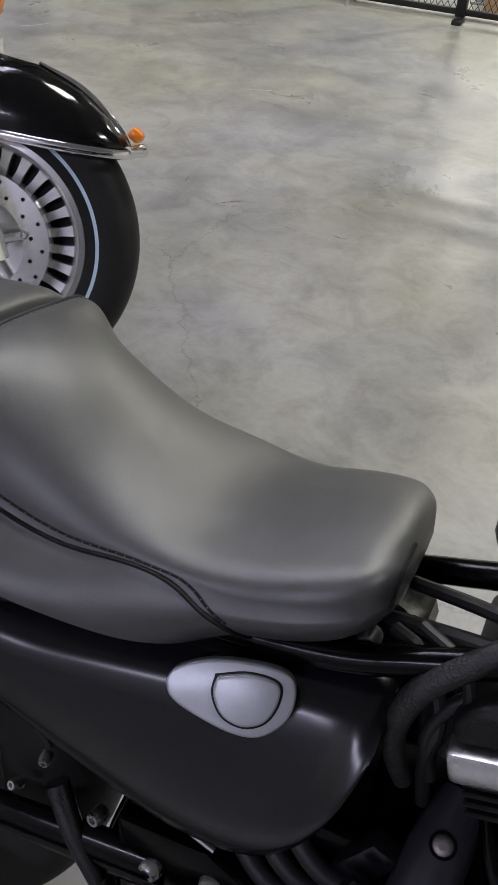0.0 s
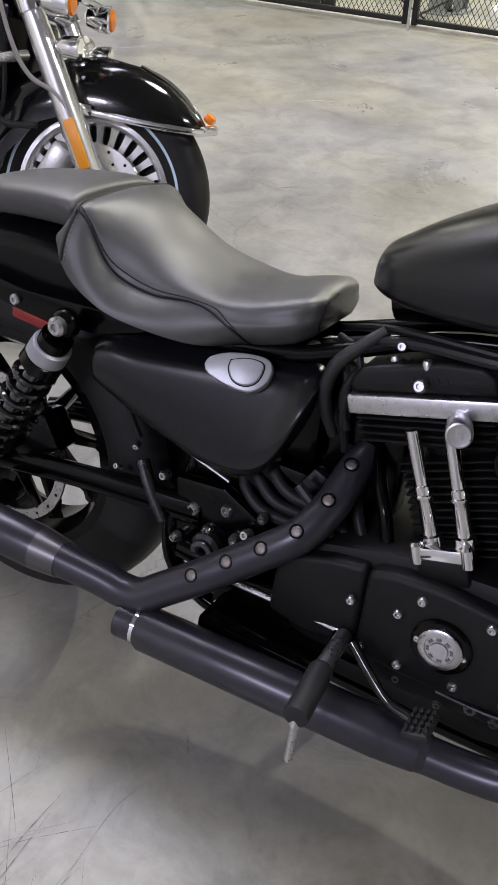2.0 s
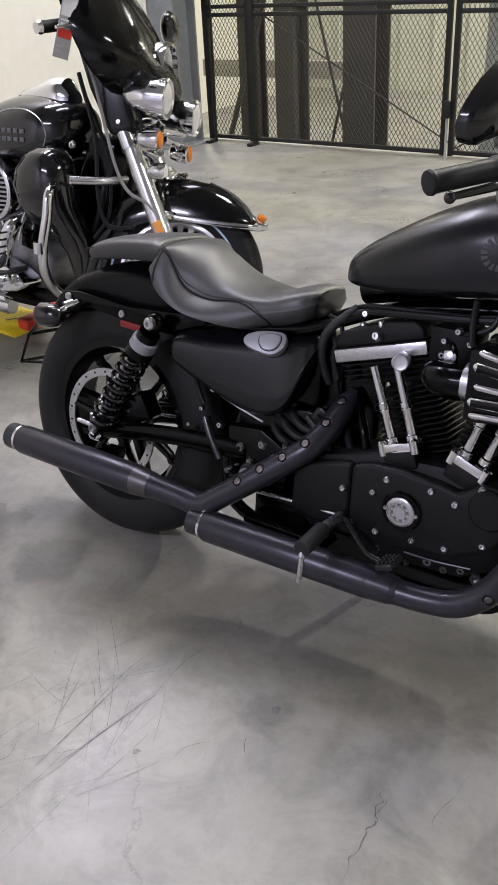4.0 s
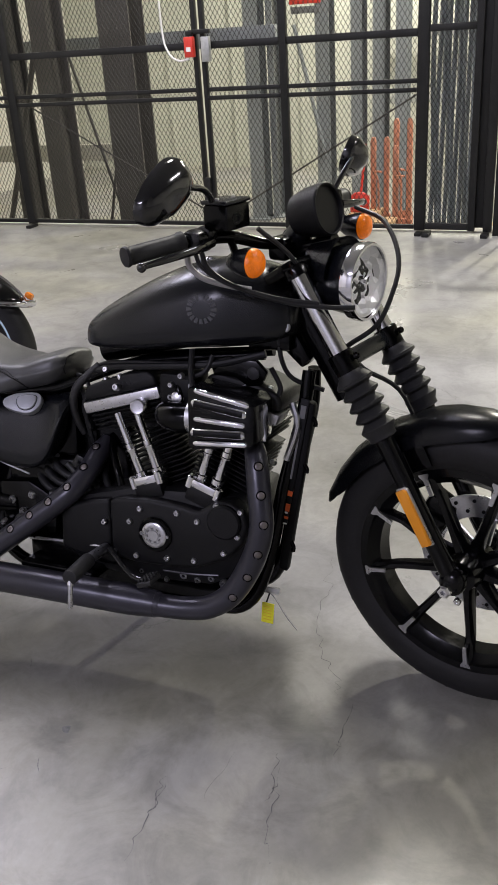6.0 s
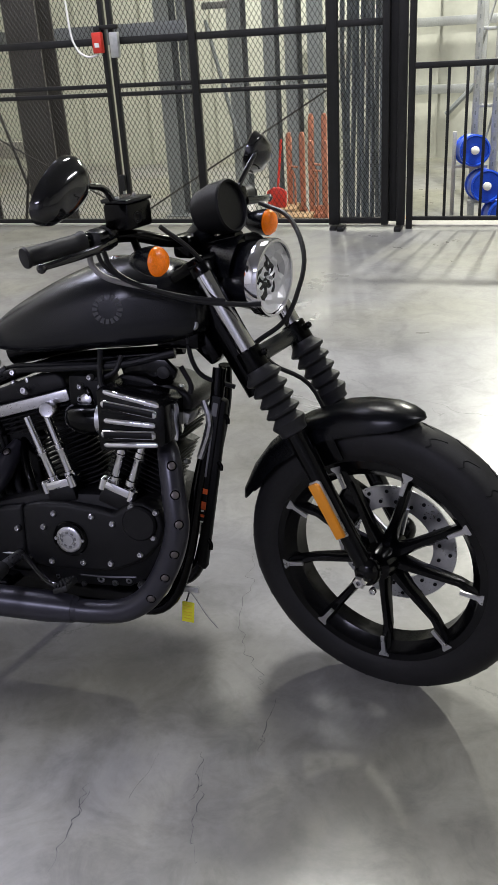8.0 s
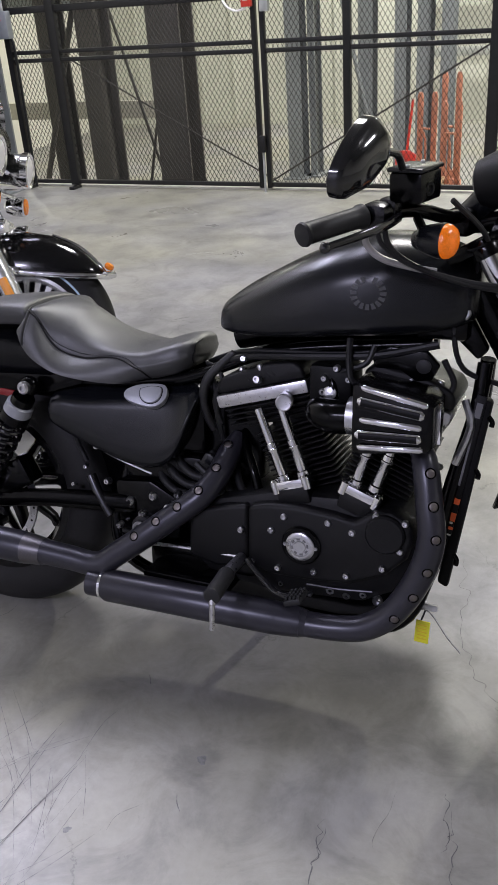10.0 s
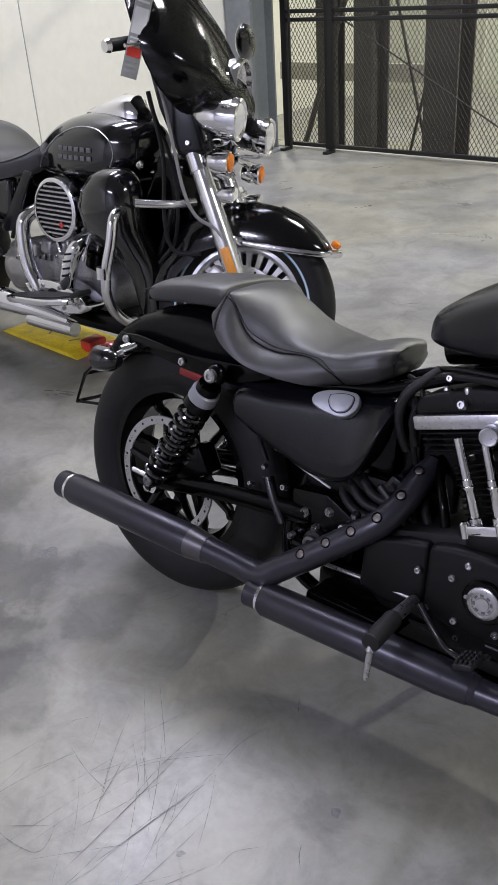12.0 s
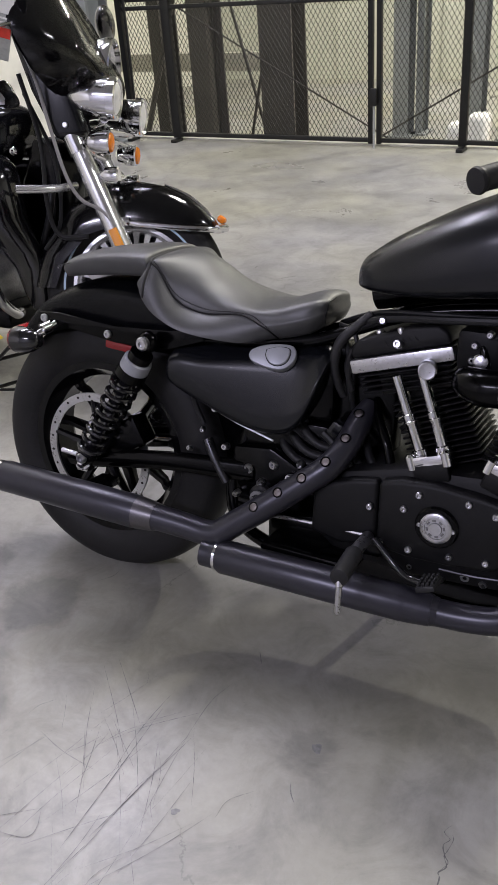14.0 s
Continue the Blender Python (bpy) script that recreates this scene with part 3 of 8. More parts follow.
# tread grooves cut as thin dark slots along the tyre's shoulder
def tread(c, r, w, mk, wheel, n):
    bm = B()
    for i in range(n):
        for side in (-1, 1):
            a0 = 2 * math.pi * (i + 0.25 * side) / n
            pts = []
            for k in range(5):
                t = k / 4
                y = side * w * (0.10 + 0.29 * t)
                a = a0 + 0.10 * t + (0.05 if k in (1, 2) else 0)
                e = abs(2 * y / w)
                rr = c[2] * 0 + (r - 0.085 * 0.70 * (1 - (1 - e * e) ** 0.31)) - 0.001
                pts.append(Vector(c) + Vector((rr * math.cos(a), y, rr * math.sin(a))))
            tube(bm, pts, 0.002, 4, 2)
    return tagged(mk("tread_grooves", bm, CLUTTER_DARK, wheel), kind="stuff")


tread(FA, 0.332, 0.112, front, fw, 26)

# front brake disc with drilled holes on the far side
bm = B()
lathe(bm, FA + Vector((0, 0.062, 0)), (0, 1, 0), [(-0.0025, 0.092), (-0.0025, 0.146), (0.0025, 0.146), (0.0025, 0.092)], 64, loop=True)
disc = front("brake_disc", bm, SATIN, fw, "drilled steel brake disc")
for i in range(36):
    a = 2 * math.pi * i / 36
    bm = B()
    rr = 0.108 if i % 2 else 0.132
    lathe(bm, FA + Vector((rr * math.cos(a), 0.0585, rr * math.sin(a))), (0, -1, 0), [(-0.002, 0.0045), (0.0018, 0.0045), (0.0018, 0.002)], 8)
    front("drilled_hole", bm, CLUTTER_DARK, fw)
for i in range(6):
    bm = B()
    a = 2 * math.pi * i / 6
    tube(bm, [FA + Vector((0.03 * math.cos(a), 0.058, 0.03 * math.sin(a))), FA + Vector((0.1 * math.cos(a + 0.25), 0.06, 0.1 * math.sin(a + 0.25)))], 0.006, 8)
    front("disc_spider_arm", bm, SATIN, fw)
bm = B()
box(bm, FA + Vector((-0.115, 0.075, 0.07)), (0.075, 0.06, 0.1), 0.014, Matrix.Rotation(0.5, 4, "Y"))
front("brake_caliper", bm, FRAME_BLACK, bike, "black brake caliper")

# rear disc with its ring of small holes, on the near side
bm = B()
lathe(bm, RA + Vector((0, -0.092, 0)), (0, 1, 0), [(-0.0025, 0.127), (-0.0025, 0.147), (0.0025, 0.147), (0.0025, 0.127)], 72, loop=True)
rear("brake_disc", bm, SATIN, rw, "drilled steel rear brake disc")
for i in range(24):
    a = 2 * math.pi * (i + 0.5) / 24
    rear("drilled_hole", lathe(B(), RA + Vector((0.138 * math.cos(a), -0.0945, 0.138 * math.sin(a))), (0, -1, 0), [(-0.001, 0.0032), (0.0006, 0.0032), (0.0006, 0.001)], 8), CLUTTER_DARK, rw)
for i in range(5):
    a = 2 * math.pi * i / 5 + 0.4
    rear("disc_arm", tube(B(), [RA + Vector((0.03 * math.cos(a), -0.08, 0.03 * math.sin(a))), RA + Vector((0.13 * math.cos(a), -0.088, 0.13 * math.sin(a)))], [0.014, 0.008], 8), WHEEL_BLACK, rw)
rear("brake_caliper", box(B(), (0.13, -0.095, 0.40), (0.11, 0.06, 0.075), 0.014, Matrix.Rotation(-0.5, 4, "Y")), FRAME_BLACK, bike, "black rear brake caliper")


# ---- front fork ----
def fx(z):
    return 1.298 + 0.581 * (0.786 - z)


for s in (-1, 1):
    y = 0.098 * s
    front("fork_tube", tube(B(), [(fx(0.972), y, 0.972), (fx(0.75), y, 0.75)], 0.0205, 24), CHROME, bike, "polished chrome fork tube")
    front("fork_cap", lathe(B(), (fx(0.972), y, 0.972), RAKE, [(-0.018, 0.028), (0.0, 0.028), (0.006, 0.025), (0.01, 0.014)], 20), FRAME_BLACK, bike)
    prof = []
    n = 5
    for k in range(n):
        q = -k * 0.0255
        big = 0.042 - 0.001 * k
        prof += [(q, big - 0.013), (q - 0.014, big), (q - 0.019, big - 0.001)]
    prof = [(0.006, 0.028)] + prof + [(-0.132, 0.03), (-0.142, 0.03), (-0.144, 0.025)]
    front("fork_boot", lathe(B(), (fx(0.768), y, 0.768), RAKE, prof, 28), RUBBER_SOFT, bike, "black ribbed rubber fork boot")
    bm = tube(B(), [(fx(0.655), y, 0.655), (fx(0.6), y, 0.6), (fx(0.42), y, 0.42), (fx(0.34), y, 0.34)], [0.021, 0.0205, 0.0205, 0.02], 20)
    ball(bm, (fx(0.35), y, 0.35), (0.03, 0.027, 0.034))
    front("fork_leg", bm, WHEEL_BLACK, bike, "gloss black lower fork leg")
    bm = B()
    lathe(bm, (fx(0.79), y, 0.79), RAKE, [(-0.02, 0.028), (0.02, 0.028), (0.023, 0.025)], 24)
    bolt(bm, (fx(0.79) + 0.03, y, 0.81), (1, 0, 0.55), 0.007)
    front("fork_clamp", bm, FRAME_BLACK, bike)
front("lower_yoke", box(B(), (fx(0.79) - 0.01, 0, 0.787), (0.045, 0.19, 0.034), 0.008, Matrix.Rotation(-0.5, 4, "Y")), MATT_BLACK, bike, "black lower fork yoke")
front("upper_yoke", box(B(), (fx(0.965) - 0.03, 0, 0.965), (0.085, 0.25, 0.026), 0.01, Matrix.Rotation(-0.5, 4, "Y")), FRAME_BLACK, bike, "black upper fork yoke")
bm = B()
tube(bm, [FA + Vector((0, -0.075, 0)), FA + Vector((0, 0.13, 0))], 0.012, 14)
front("axle", bm, SATIN, fw)
front("axle_nut", lathe(B(), FA + Vector((0.0, -0.118, 0.006)), (0, -1, 0), [(-0.02, 0.016), (0.016, 0.016), (0.02, 0.012), (0.02, 0.006), (0.01, 0.005)], 6), CHROME, bike, "chrome axle nut")
front("pinch_bolt", bolt(B(), FA + Vector((0.03, -0.128, -0.01)), (0, -1, 0), 0.008, 0.008), CHROME, bike)
bm = B()
za, zb = 0.56, 0.445
m = Matrix.Translation((fx(0.495) + 0.004, -0.13, 0.495)) @ Matrix.Rotation(math.atan(-0.581), 4, "Y")
prism(bm, [(-0.014, -0.066), (0.012, -0.066), (0.014, 0.06), (0.008, 0.066), (-0.014, 0.066)], -0.005, 0.005, 0.002, m @ Matrix.Diagonal((0.82, 1, 1, 1)))
front("fork_reflector", bm, AMBER_FLAT, bike, "amber fork reflector")
front("reflector_backing", prism(B(), [(-0.016, -0.069), (0.014, -0.069), (0.016, 0.063), (0.008, 0.069), (-0.016, 0.069)], 0.005, 0.011, 0.001, m @ Matrix.Diagonal((0.85, 1, 1, 1))), SATIN, bike)

# front fender over the tyre
def arc_fender(c, stations, thick, rows=9):
    """Rings of an arched mudguard: stations of (angle, radius, half width, side drop)."""
    outer = []
    for a, r, hw, drop in stations:
        a = radians(a)
        row = []
        for k in range(rows):
            u = -1 + 2 * k / (rows - 1)
            y = hw * math.sin(u * math.pi / 2)
            rr = r - drop * (1 - math.cos(u * math.pi / 2)) ** 1.3
            row.append(c + Vector((rr * math.cos(a), y, rr * math.sin(a))))
        outer.append(row)
    bm = B()
    ribbon(bm, outer)
    bmesh.ops.solidify(bm, geom=bm.faces[:], thickness=thick)
    return bm


bm = arc_fender(FA, [(76, 0.352, 0.006, 0.0), (78, 0.358, 0.03, 0.012), (82, 0.362, 0.05, 0.03), (88, 0.365, 0.062, 0.042), (97, 0.366, 0.068, 0.052), (105, 0.366, 0.07, 0.056), (122, 0.366, 0.07, 0.056), (138, 0.366, 0.07, 0.052), (150, 0.366, 0.066, 0.046), (161, 0.367, 0.05, 0.03), (167, 0.368, 0.02, 0.01)], 0.003)
front("front_fender", bm, MATT_BLACK, bike, "matt black front mudguard")
for s in (-1, 1):
    front("fender_bracket", box(B(), (1.445, s * 0.068, 0.6), (0.05, 0.005, 0.05), 0.002, Matrix.Rotation(-0.5, 4, "Y")), FRAME_BLACK, bike)

# headlight
HL = Vector((1.308, 0, 0.934))
bm = lathe(B(), HL, (1, 0, -0.04), [(-0.145, 0.012), (-0.14, 0.03), (-0.12, 0.052), (-0.08, 0.068), (-0.02, 0.074), (-0.018, 0.072)], 40)
head = front("headlight", bm, MATT_BLACK, bike, "round headlight in a black shell")
bm = lathe(B(), HL, (1, 0, -0.04), [(-0.024, 0.075), (-0.024, 0.0815), (-0.006, 0.082), (0.002, 0.079), (0.002, 0.074), (-0.01, 0.074)], 48, loop=True)
front("headlight_bezel", bm, CHROME, head, "chrome headlight ring")
REFLECT = material("headlight_reflector", (0.93, 0.93, 0.95), 0.3, 0.5, bump=0.15, bump_scale=120)
q = (Matrix.Translation(HL) @ Vector((1, 0, -0.04)).to_track_quat("Z", "Y").to_matrix().to_4x4())
cut = random.Random(11)
bm = B()
rings = []
for k in range(8):
    t = k / 7
    r = 0.0735 * (0.12 + 0.88 * t)
    rings.append([q @ Vector(((r + 0.002 * cut.uniform(-1, 1)) * math.cos(a), (r + 0.002 * cut.uniform(-1, 1)) * math.sin(a), -0.019 + 0.014 * t * t + 0.005 * cut.uniform(-1, 1) * min(1, 7 - k))) for a in (2 * math.pi * (j + 0.5 * (k % 2)) / 20 for j in range(20))])
grid_faces(bm, rings, caps=False)
bmesh.ops.triangulate(bm, faces=[f for f in bm.faces if len(f.verts) == 4 and cut.random() < 0.5])
front("reflector_bowl", bm, REFLECT, head, "faceted mirror bowl", 2)
GLASS = bpy.data.materials.new("clear_lens")
GLASS.use_nodes = True
g = GLASS.node_tree.nodes["Principled BSDF"]
g.inputs["Transmission Weight"].default_value, g.inputs["Roughness"].default_value, g.inputs["IOR"].default_value = 1.0, 0.02, 1.08
bm = lathe(B(), HL, (1, 0, -0.04), [(-0.004, 0.0738), (0.004, 0.062), (0.009, 0.035), (0.011, 0.002)], 40)
lens = front("headlight_lens", bm, GLASS, head, "clear headlight lens")
lens.visible_shadow = False
bm = lathe(B(), HL + Vector((-0.024, 0, 0)), (1, 0, -0.04), [(0.0, 0.006), (0.012, 0.006), (0.016, 0.004), (0.0165, 0.001)], 16)
front("bulb_shield", bm, CHROME, head)
# visor above the headlight
bm = B()
rows = []
for k in range(6):
    t = k / 5
    x = 1.178 + 0.075 * t
    rows.append([Vector((x, (0.086 + 0.004 * t) * math.sin(a) * (0.7 + 0.3 * t), 0.936 + (0.082 + 0.006 * t) * math.cos(a) * (0.92 + 0.1 * t))) for a in (radians(-82 + 164 * j / 14) for j in range(15))])
ribbon(bm, rows)
bmesh.ops.solidify(bm, geom=bm.faces[:], thickness=0.004)
front("headlight_visor", bm, MATT_BLACK, bike, "matt black visor over the headlight")
front("headlight_mount", tube(B(), [(1.13, 0, 0.99), (1.18, 0, 1.0), (1.23, 0, 1.015)], 0.018, 12, 3), FRAME_BLACK, bike)

# speedometer pod
GC = Vector((1.195, 0, 1.076))
GD = (0.93, 0.0, 0.2)
front("speedometer", lathe(B(), GC, GD, [(-0.062, 0.034), (-0.055, 0.044), (-0.02, 0.053), (0.02, 0.056), (0.024, 0.053), (0.022, 0.05), (0.014, 0.049)], 40), WRINKLE, bike, "black round speedometer pod")
front("speedometer_bracket", tube(B(), [(1.1, 0, 0.99), (1.13, 0, 1.02), (1.165, 0, 1.055)], [0.028, 0.026, 0.03], 14, 3), MATT_BLACK, bike)

def teardrop(a, k, s):
    """Outline of a mirror: blunt towards the stem, drawn out and cut flat at its lower outer end."""
    c, q = math.cos(a), math.sin(a)
    outer = 0.5 + 0.5 * c * s
    y = 0.076 * math.copysign(abs(c) ** 0.85, c)
    z = 0.049 * math.copysign(abs(q) ** 0.8, q) * (1.0 - 0.34 * outer ** 2 if q > 0 else 1.0 - 0.1 * outer)
    return k * y, k * z


# handlebar and its fittings
HB = [(1.013, -0.396, 1.046), (1.051, -0.278, 1.054), (1.1, -0.19, 1.05), (1.12, -0.1, 1.022), (1.118, 0, 1.012), (1.12, 0.1, 1.022), (1.1, 0.19, 1.05), (1.051, 0.278, 1.054), (1.013, 0.396, 1.046)]
front("handlebar", tube(B(), HB, 0.0127, 16, 5), FRAME_BLACK, bike, "black handlebar")
front("riser_clamp", box(B(), (1.115, 0, 1.0), (0.05, 0.11, 0.05), 0.01), FRAME_BLACK, bike)
for s in (-1, 1):
    a, b = Vector((1.01, s * 0.405, 1.045)), Vector((1.05, s * 0.28, 1.054))
    d = b - a
    bm = B()
    pr = [(0, 0.013), (0.001, 0.019), (0.006, 0.0205), (0.012, 0.018)]
    for k in range(12):
        pr += [(0.014 + k * 0.0085, 0.0175), (0.018 + k * 0.0085, 0.0185)]
    pr += [(0.12, 0.0185), (0.124, 0.021), (0.131, 0.021), (0.132, 0.014)]
    lathe(bm, a, d, pr, 22)
    front("grip", bm, RUBBER_SOFT, bike, "black rubber handlebar grip")
    bm = box(B(), (1.066, s * 0.252, 1.052), (0.05, 0.05, 0.045), 0.014)
    box(bm, (1.078, s * 0.235, 1.064), (0.035, 0.03, 0.03), 0.008)
    front("switch_housing", bm, MATT_BLACK, bike, "black switch housing")
    bm = tube(B(), [(1.1, s * 0.245, 1.05), (1.105, s * 0.3, 1.046), (1.09, s * 0.36, 1.04), (1.062, s * 0.41, 1.032)], [0.01, 0.009, 0.0075, 0.006], 10, 4, 0.6)
    ball(bm, (1.061, s * 0.413, 1.031), (0.0095, 0.0095, 0.0095))
    front("hand_lever", bm, GLOSS_BLACK, bike, "black hand lever with a ball end")
    # mirrors
    mc = Vector((1.098, s * 0.375, 1.162)) if s < 0 else Vector((1.077, 0.335, 1.148))
    rot = Matrix.Rotation(radians(-25 * s), 4, "X") @ Matrix.Rotation(radians(14), 4, "Y") @ Matrix.Rotation(radians(6 if s < 0 else 20), 4, "Z")
    bm = B()
    rings = []
    for h, k in ((-0.014, 0.95), (-0.012, 1.0), (0.0, 1.0), (0.008, 0.97), (0.012, 0.9), (0.017, 0.84), (0.03, 0.66), (0.036, 0.4), (0.038, 0.12)):
        rings.append([mc + rot @ Vector((h - 0.006 * s * math.cos(a), *teardrop(a, k, s))) for a in (2 * math.pi * j / 40 for j in range(40))])
    grid_faces(bm, rings)
    mir = front("mirror", bm, GLOSS_BLACK, bike, "gloss black teardrop mirror")
    bm = B()
    rings = [[mc + rot @ Vector((h - 0.006 * s * math.cos(a), *teardrop(a, 0.91, s))) for a in (2 * math.pi * j / 40 for j in range(40))] for h in (-0.0145, -0.0125)]
    grid_faces(bm, rings)
    front("mirror_glass", bm, MIRROR, mir, "mirror glass")
    bm = tube(B(), [(1.09, s * 0.215, 1.07), (1.1, s * 0.225, 1.1), (1.112, s * 0.27, 1.15), tuple(mc + Vector((0.026, -s * 0.045, 0.004)))], 0.0065, 10, 5)
    front("mirror_stem", bm, GLOSS_BLACK, mir)
    # turn signals
    sc = Vector((1.172, s * 0.215, 1.007))
    bm = lathe(B(), sc, (1, 0, 0), [(-0.062, 0.006), (-0.058, 0.014), (-0.04, 0.024), (-0.012, 0.03), (0.0, 0.031), (0.0, 0.028)], 28)
    sig = front("turn_signal", bm, MATT_BLACK, bike, "black bullet turn signal, lit amber")
    bm = lathe(B(), sc, (1, 0, 0), [(0.0, 0.0295), (0.006, 0.0285), (0.014, 0.023), (0.019, 0.012), (0.02, 0.002)], 28)
    front("signal_lens", bm, AMBER_LIT, sig, "glowing amber lens")
    front("signal_stem", tube(B(), [tuple(sc + Vector((-0.04, 0, 0.01))), (1.11, s * 0.2, 1.04)], 0.008, 10), FRAME_BLACK, sig)
# brake reservoir
bm = box(B(), (1.112, -0.212, 1.096), (0.062, 0.075, 0.05), 0.007)
res = front("brake_reservoir", bm, FRAME_BLACK, bike, "black brake fluid reservoir")
front("reservoir_lid", box(B(), (1.112, -0.212, 1.125), (0.066, 0.079, 0.008), 0.003), MATT_BLACK, res)
front("sight_glass", lathe(B(), (1.14, -0.222, 1.093), (1, -0.25, 0), [(0, 0.011), (0.006, 0.011), (0.006, 0.007), (0.003, 0.006)], 18), CLUTTER_DARK, res)
for dy in (-0.026, 0.026):
    front("lid_screw", bolt(B(), (1.112, -0.212 + dy, 1.13), (0, 0, 1), 0.004, 0.003), SATIN, res)
front("clutch_perch", box(B(), (1.085, 0.22, 1.068), (0.04, 0.05, 0.04), 0.01), FRAME_BLACK, bike)
# cables in front of the tank and beside the headlight
for pts, r, mat in (
    ([(1.08, -0.262, 1.035), (1.088, -0.25, 0.995), (1.13, -0.22, 0.957), (1.2, -0.16, 0.92), (1.27, -0.115, 0.905), (1.32, -0.08, 0.9)], 0.0052, CABLE),
    ([(1.07, -0.27, 1.035), (1.078, -0.258, 1.0), (1.12, -0.228, 0.963), (1.19, -0.168, 0.928), (1.26, -0.12, 0.912)], 0.0045, CABLE),
    ([(1.045, -0.264, 1.035), (1.045, -0.26, 1.002), (1.068, -0.245, 0.975), (1.11, -0.21, 0.955), (1.14, -0.185, 0.945)], 0.0062, GREY_CABLE),
    ([(1.15, 0.22, 1.05), (1.24, 0.2, 1.02), (1.31, 0.13, 0.94), (1.3, 0.06, 0.84), (1.24, 0.02, 0.79), (1.2, -0.02, 0.76)], 0.0055, CABLE),
    ([(1.17, -0.19, 1.07), (1.2, -0.12, 1.0), (1.2, -0.05, 0.9), (1.25, -0.04, 0.82), (1.3, -0.03, 0.76), (1.36, 0.04, 0.68), (1.43, 0.07, 0.45)], 0.005, CABLE),
    ([(1.12, 0.2, 1.03), (1.15, 0.05, 0.99), (1.16, -0.06, 0.92), (1.13, -0.09, 0.83), (1.14, -0.085, 0.74), (1.2, -0.04, 0.7)], 0.0055, CABLE),
):
    front("control_cable", tube(B(), pts, r, 8, 6), mat, bike)

# ---- fuel tank ----
ST = [(0.636, 0.022, 0.79, 0.765), (0.645, 0.045, 0.815, 0.76), (0.67, 0.074, 0.835, 0.757), (0.71, 0.097, 0.862, 0.755), (0.77, 0.118, 0.895, 0.757), (0.84, 0.132, 0.93, 0.763), (0.92, 0.138, 0.96, 0.772), (1.0, 0.134, 0.976, 0.778), (1.07, 0.118, 0.97, 0.786), (1.13, 0.1, 0.955, 0.798), (1.165, 0.082, 0.935, 0.812), (1.178, 0.06, 0.912, 0.83)]
dense = [tuple(v) for v in zip(*[[p.x for p in smooth_path([(s[i], 0, 0) for s in ST], 4)] for i in range(4)])]
bm = B()
rings = []
for x, w, zt, zb in dense:
    ring = []
    h = zt - zb
    for j in range(36):
        a = 2 * math.pi * j / 36
        cy, sz = math.cos(a), math.sin(a)
        e = 0.78 if sz > 0 else 0.42
        y = w * math.copysign(abs(cy) ** (0.86 if sz > 0 else 0.5), cy)
        z = zb + h * 0.36 + (h * 0.64 if sz > 0 else h * 0.36) * math.copysign(abs(sz) ** e, sz)
        ring.append((x, y, z))
    rings.append(ring)
grid_faces(bm, rings)
tank = part("fuel_tank", bm, MATT_BLACK, bike, "matt black peanut fuel tank", 60)
part("fuel_cap", lathe(B(), (0.96, 0.0, 0.954), (0, 0, 1), [(0, 0.034), (0.012, 0.034), (0.018, 0.028), (0.02, 0.01)], 28), GLOSS_BLACK, tank)
# faded ring emblem on the tank's flank, drawn as plain bars
def tank_y(x, z):
    for a, b in zip(dense, dense[1:]):
        if a[0] <= x <= b[0]:
            t = (x - a[0]) / (b[0] - a[0])
            w, zt, zb = (a[i] + (b[i] - a[i]) * t for i in (1, 2, 3))
            h = zt - zb
            zm = zb + h * 0.36
            k = (z - zm) / (h * 0.64 if z > zm else h * 0.36)
            e = 0.78 if z > zm else 0.42
            sz = min(abs(k), 0.999) ** (1 / e)
            return -w * math.sqrt(1 - sz * sz) ** (0.86 if z > zm else 0.5)
    return -0.1


EMB = material("faded_grey_print", (0.055, 0.055, 0.058), 0.5)
for i in range(16):
    if i == 4:
        continue
    a = 2 * math.pi * i / 16
    bm = B()
    for da, r in ((-0.12, 0.022), (0.12, 0.022), (0.12, 0.034), (-0.12, 0.034)):
        x, z = 0.985 + r * math.cos(a + da), 0.868 + r * 0.92 * math.sin(a + da)
        y = tank_y(x, z)
        for d in (-0.0012, 0.0015):
            bm.verts.new((x, y + d, z))
    bmesh.ops.convex_hull(bm, input=bm.verts[:])
    part("emblem_bar", bm, EMB, tank)
part("tank_bolt", bolt(B(), (1.15, -0.075, 0.848), (0, -1, 0), 0.013, 0.008, 16), SATIN, bike, "silver tank bolt")
part("tank_mount", box(B(), (1.12, 0, 0.83), (0.1, 0.13, 0.05), 0.01), FRAME_BLACK, bike)

# ---- seat ----
def seat_rings(stations, n=29):
    """Half-open sections: stations of (x, half width at the bottom, widest half width, bottom z, shoulder z, top z at the middle)."""
    rings = []
    for x, wb, w, zb, zs, zt in stations:
        ring = []
        for j in range(n):
            u = -1 + 2 * j / (n - 1)
            s, v = (-1 if u < 0 else 1), abs(u)
            if v > 0.62:
                t = (1 - v) / 0.38
                y, z = wb + (w - wb) * math.sin(t * math.pi / 2), zb + (zs - zb) * t
            else:
                t = 1 - v / 0.62
                y = w * math.cos(t * math.pi / 2) ** 0.8
                z = zs + (zt - zs) * math.sin(t * math.pi / 2) ** 0.9
            ring.append((x, s * y, z))
        rings.append(ring)
    return rings


def dense_stations(st, n=4):
    return list(zip(*[[p.x for p in smooth_path([(s[i], 0, 0) for s in st], n)] for i in range(len(st[0]))]))


SIDE, TOPN = 9, 10


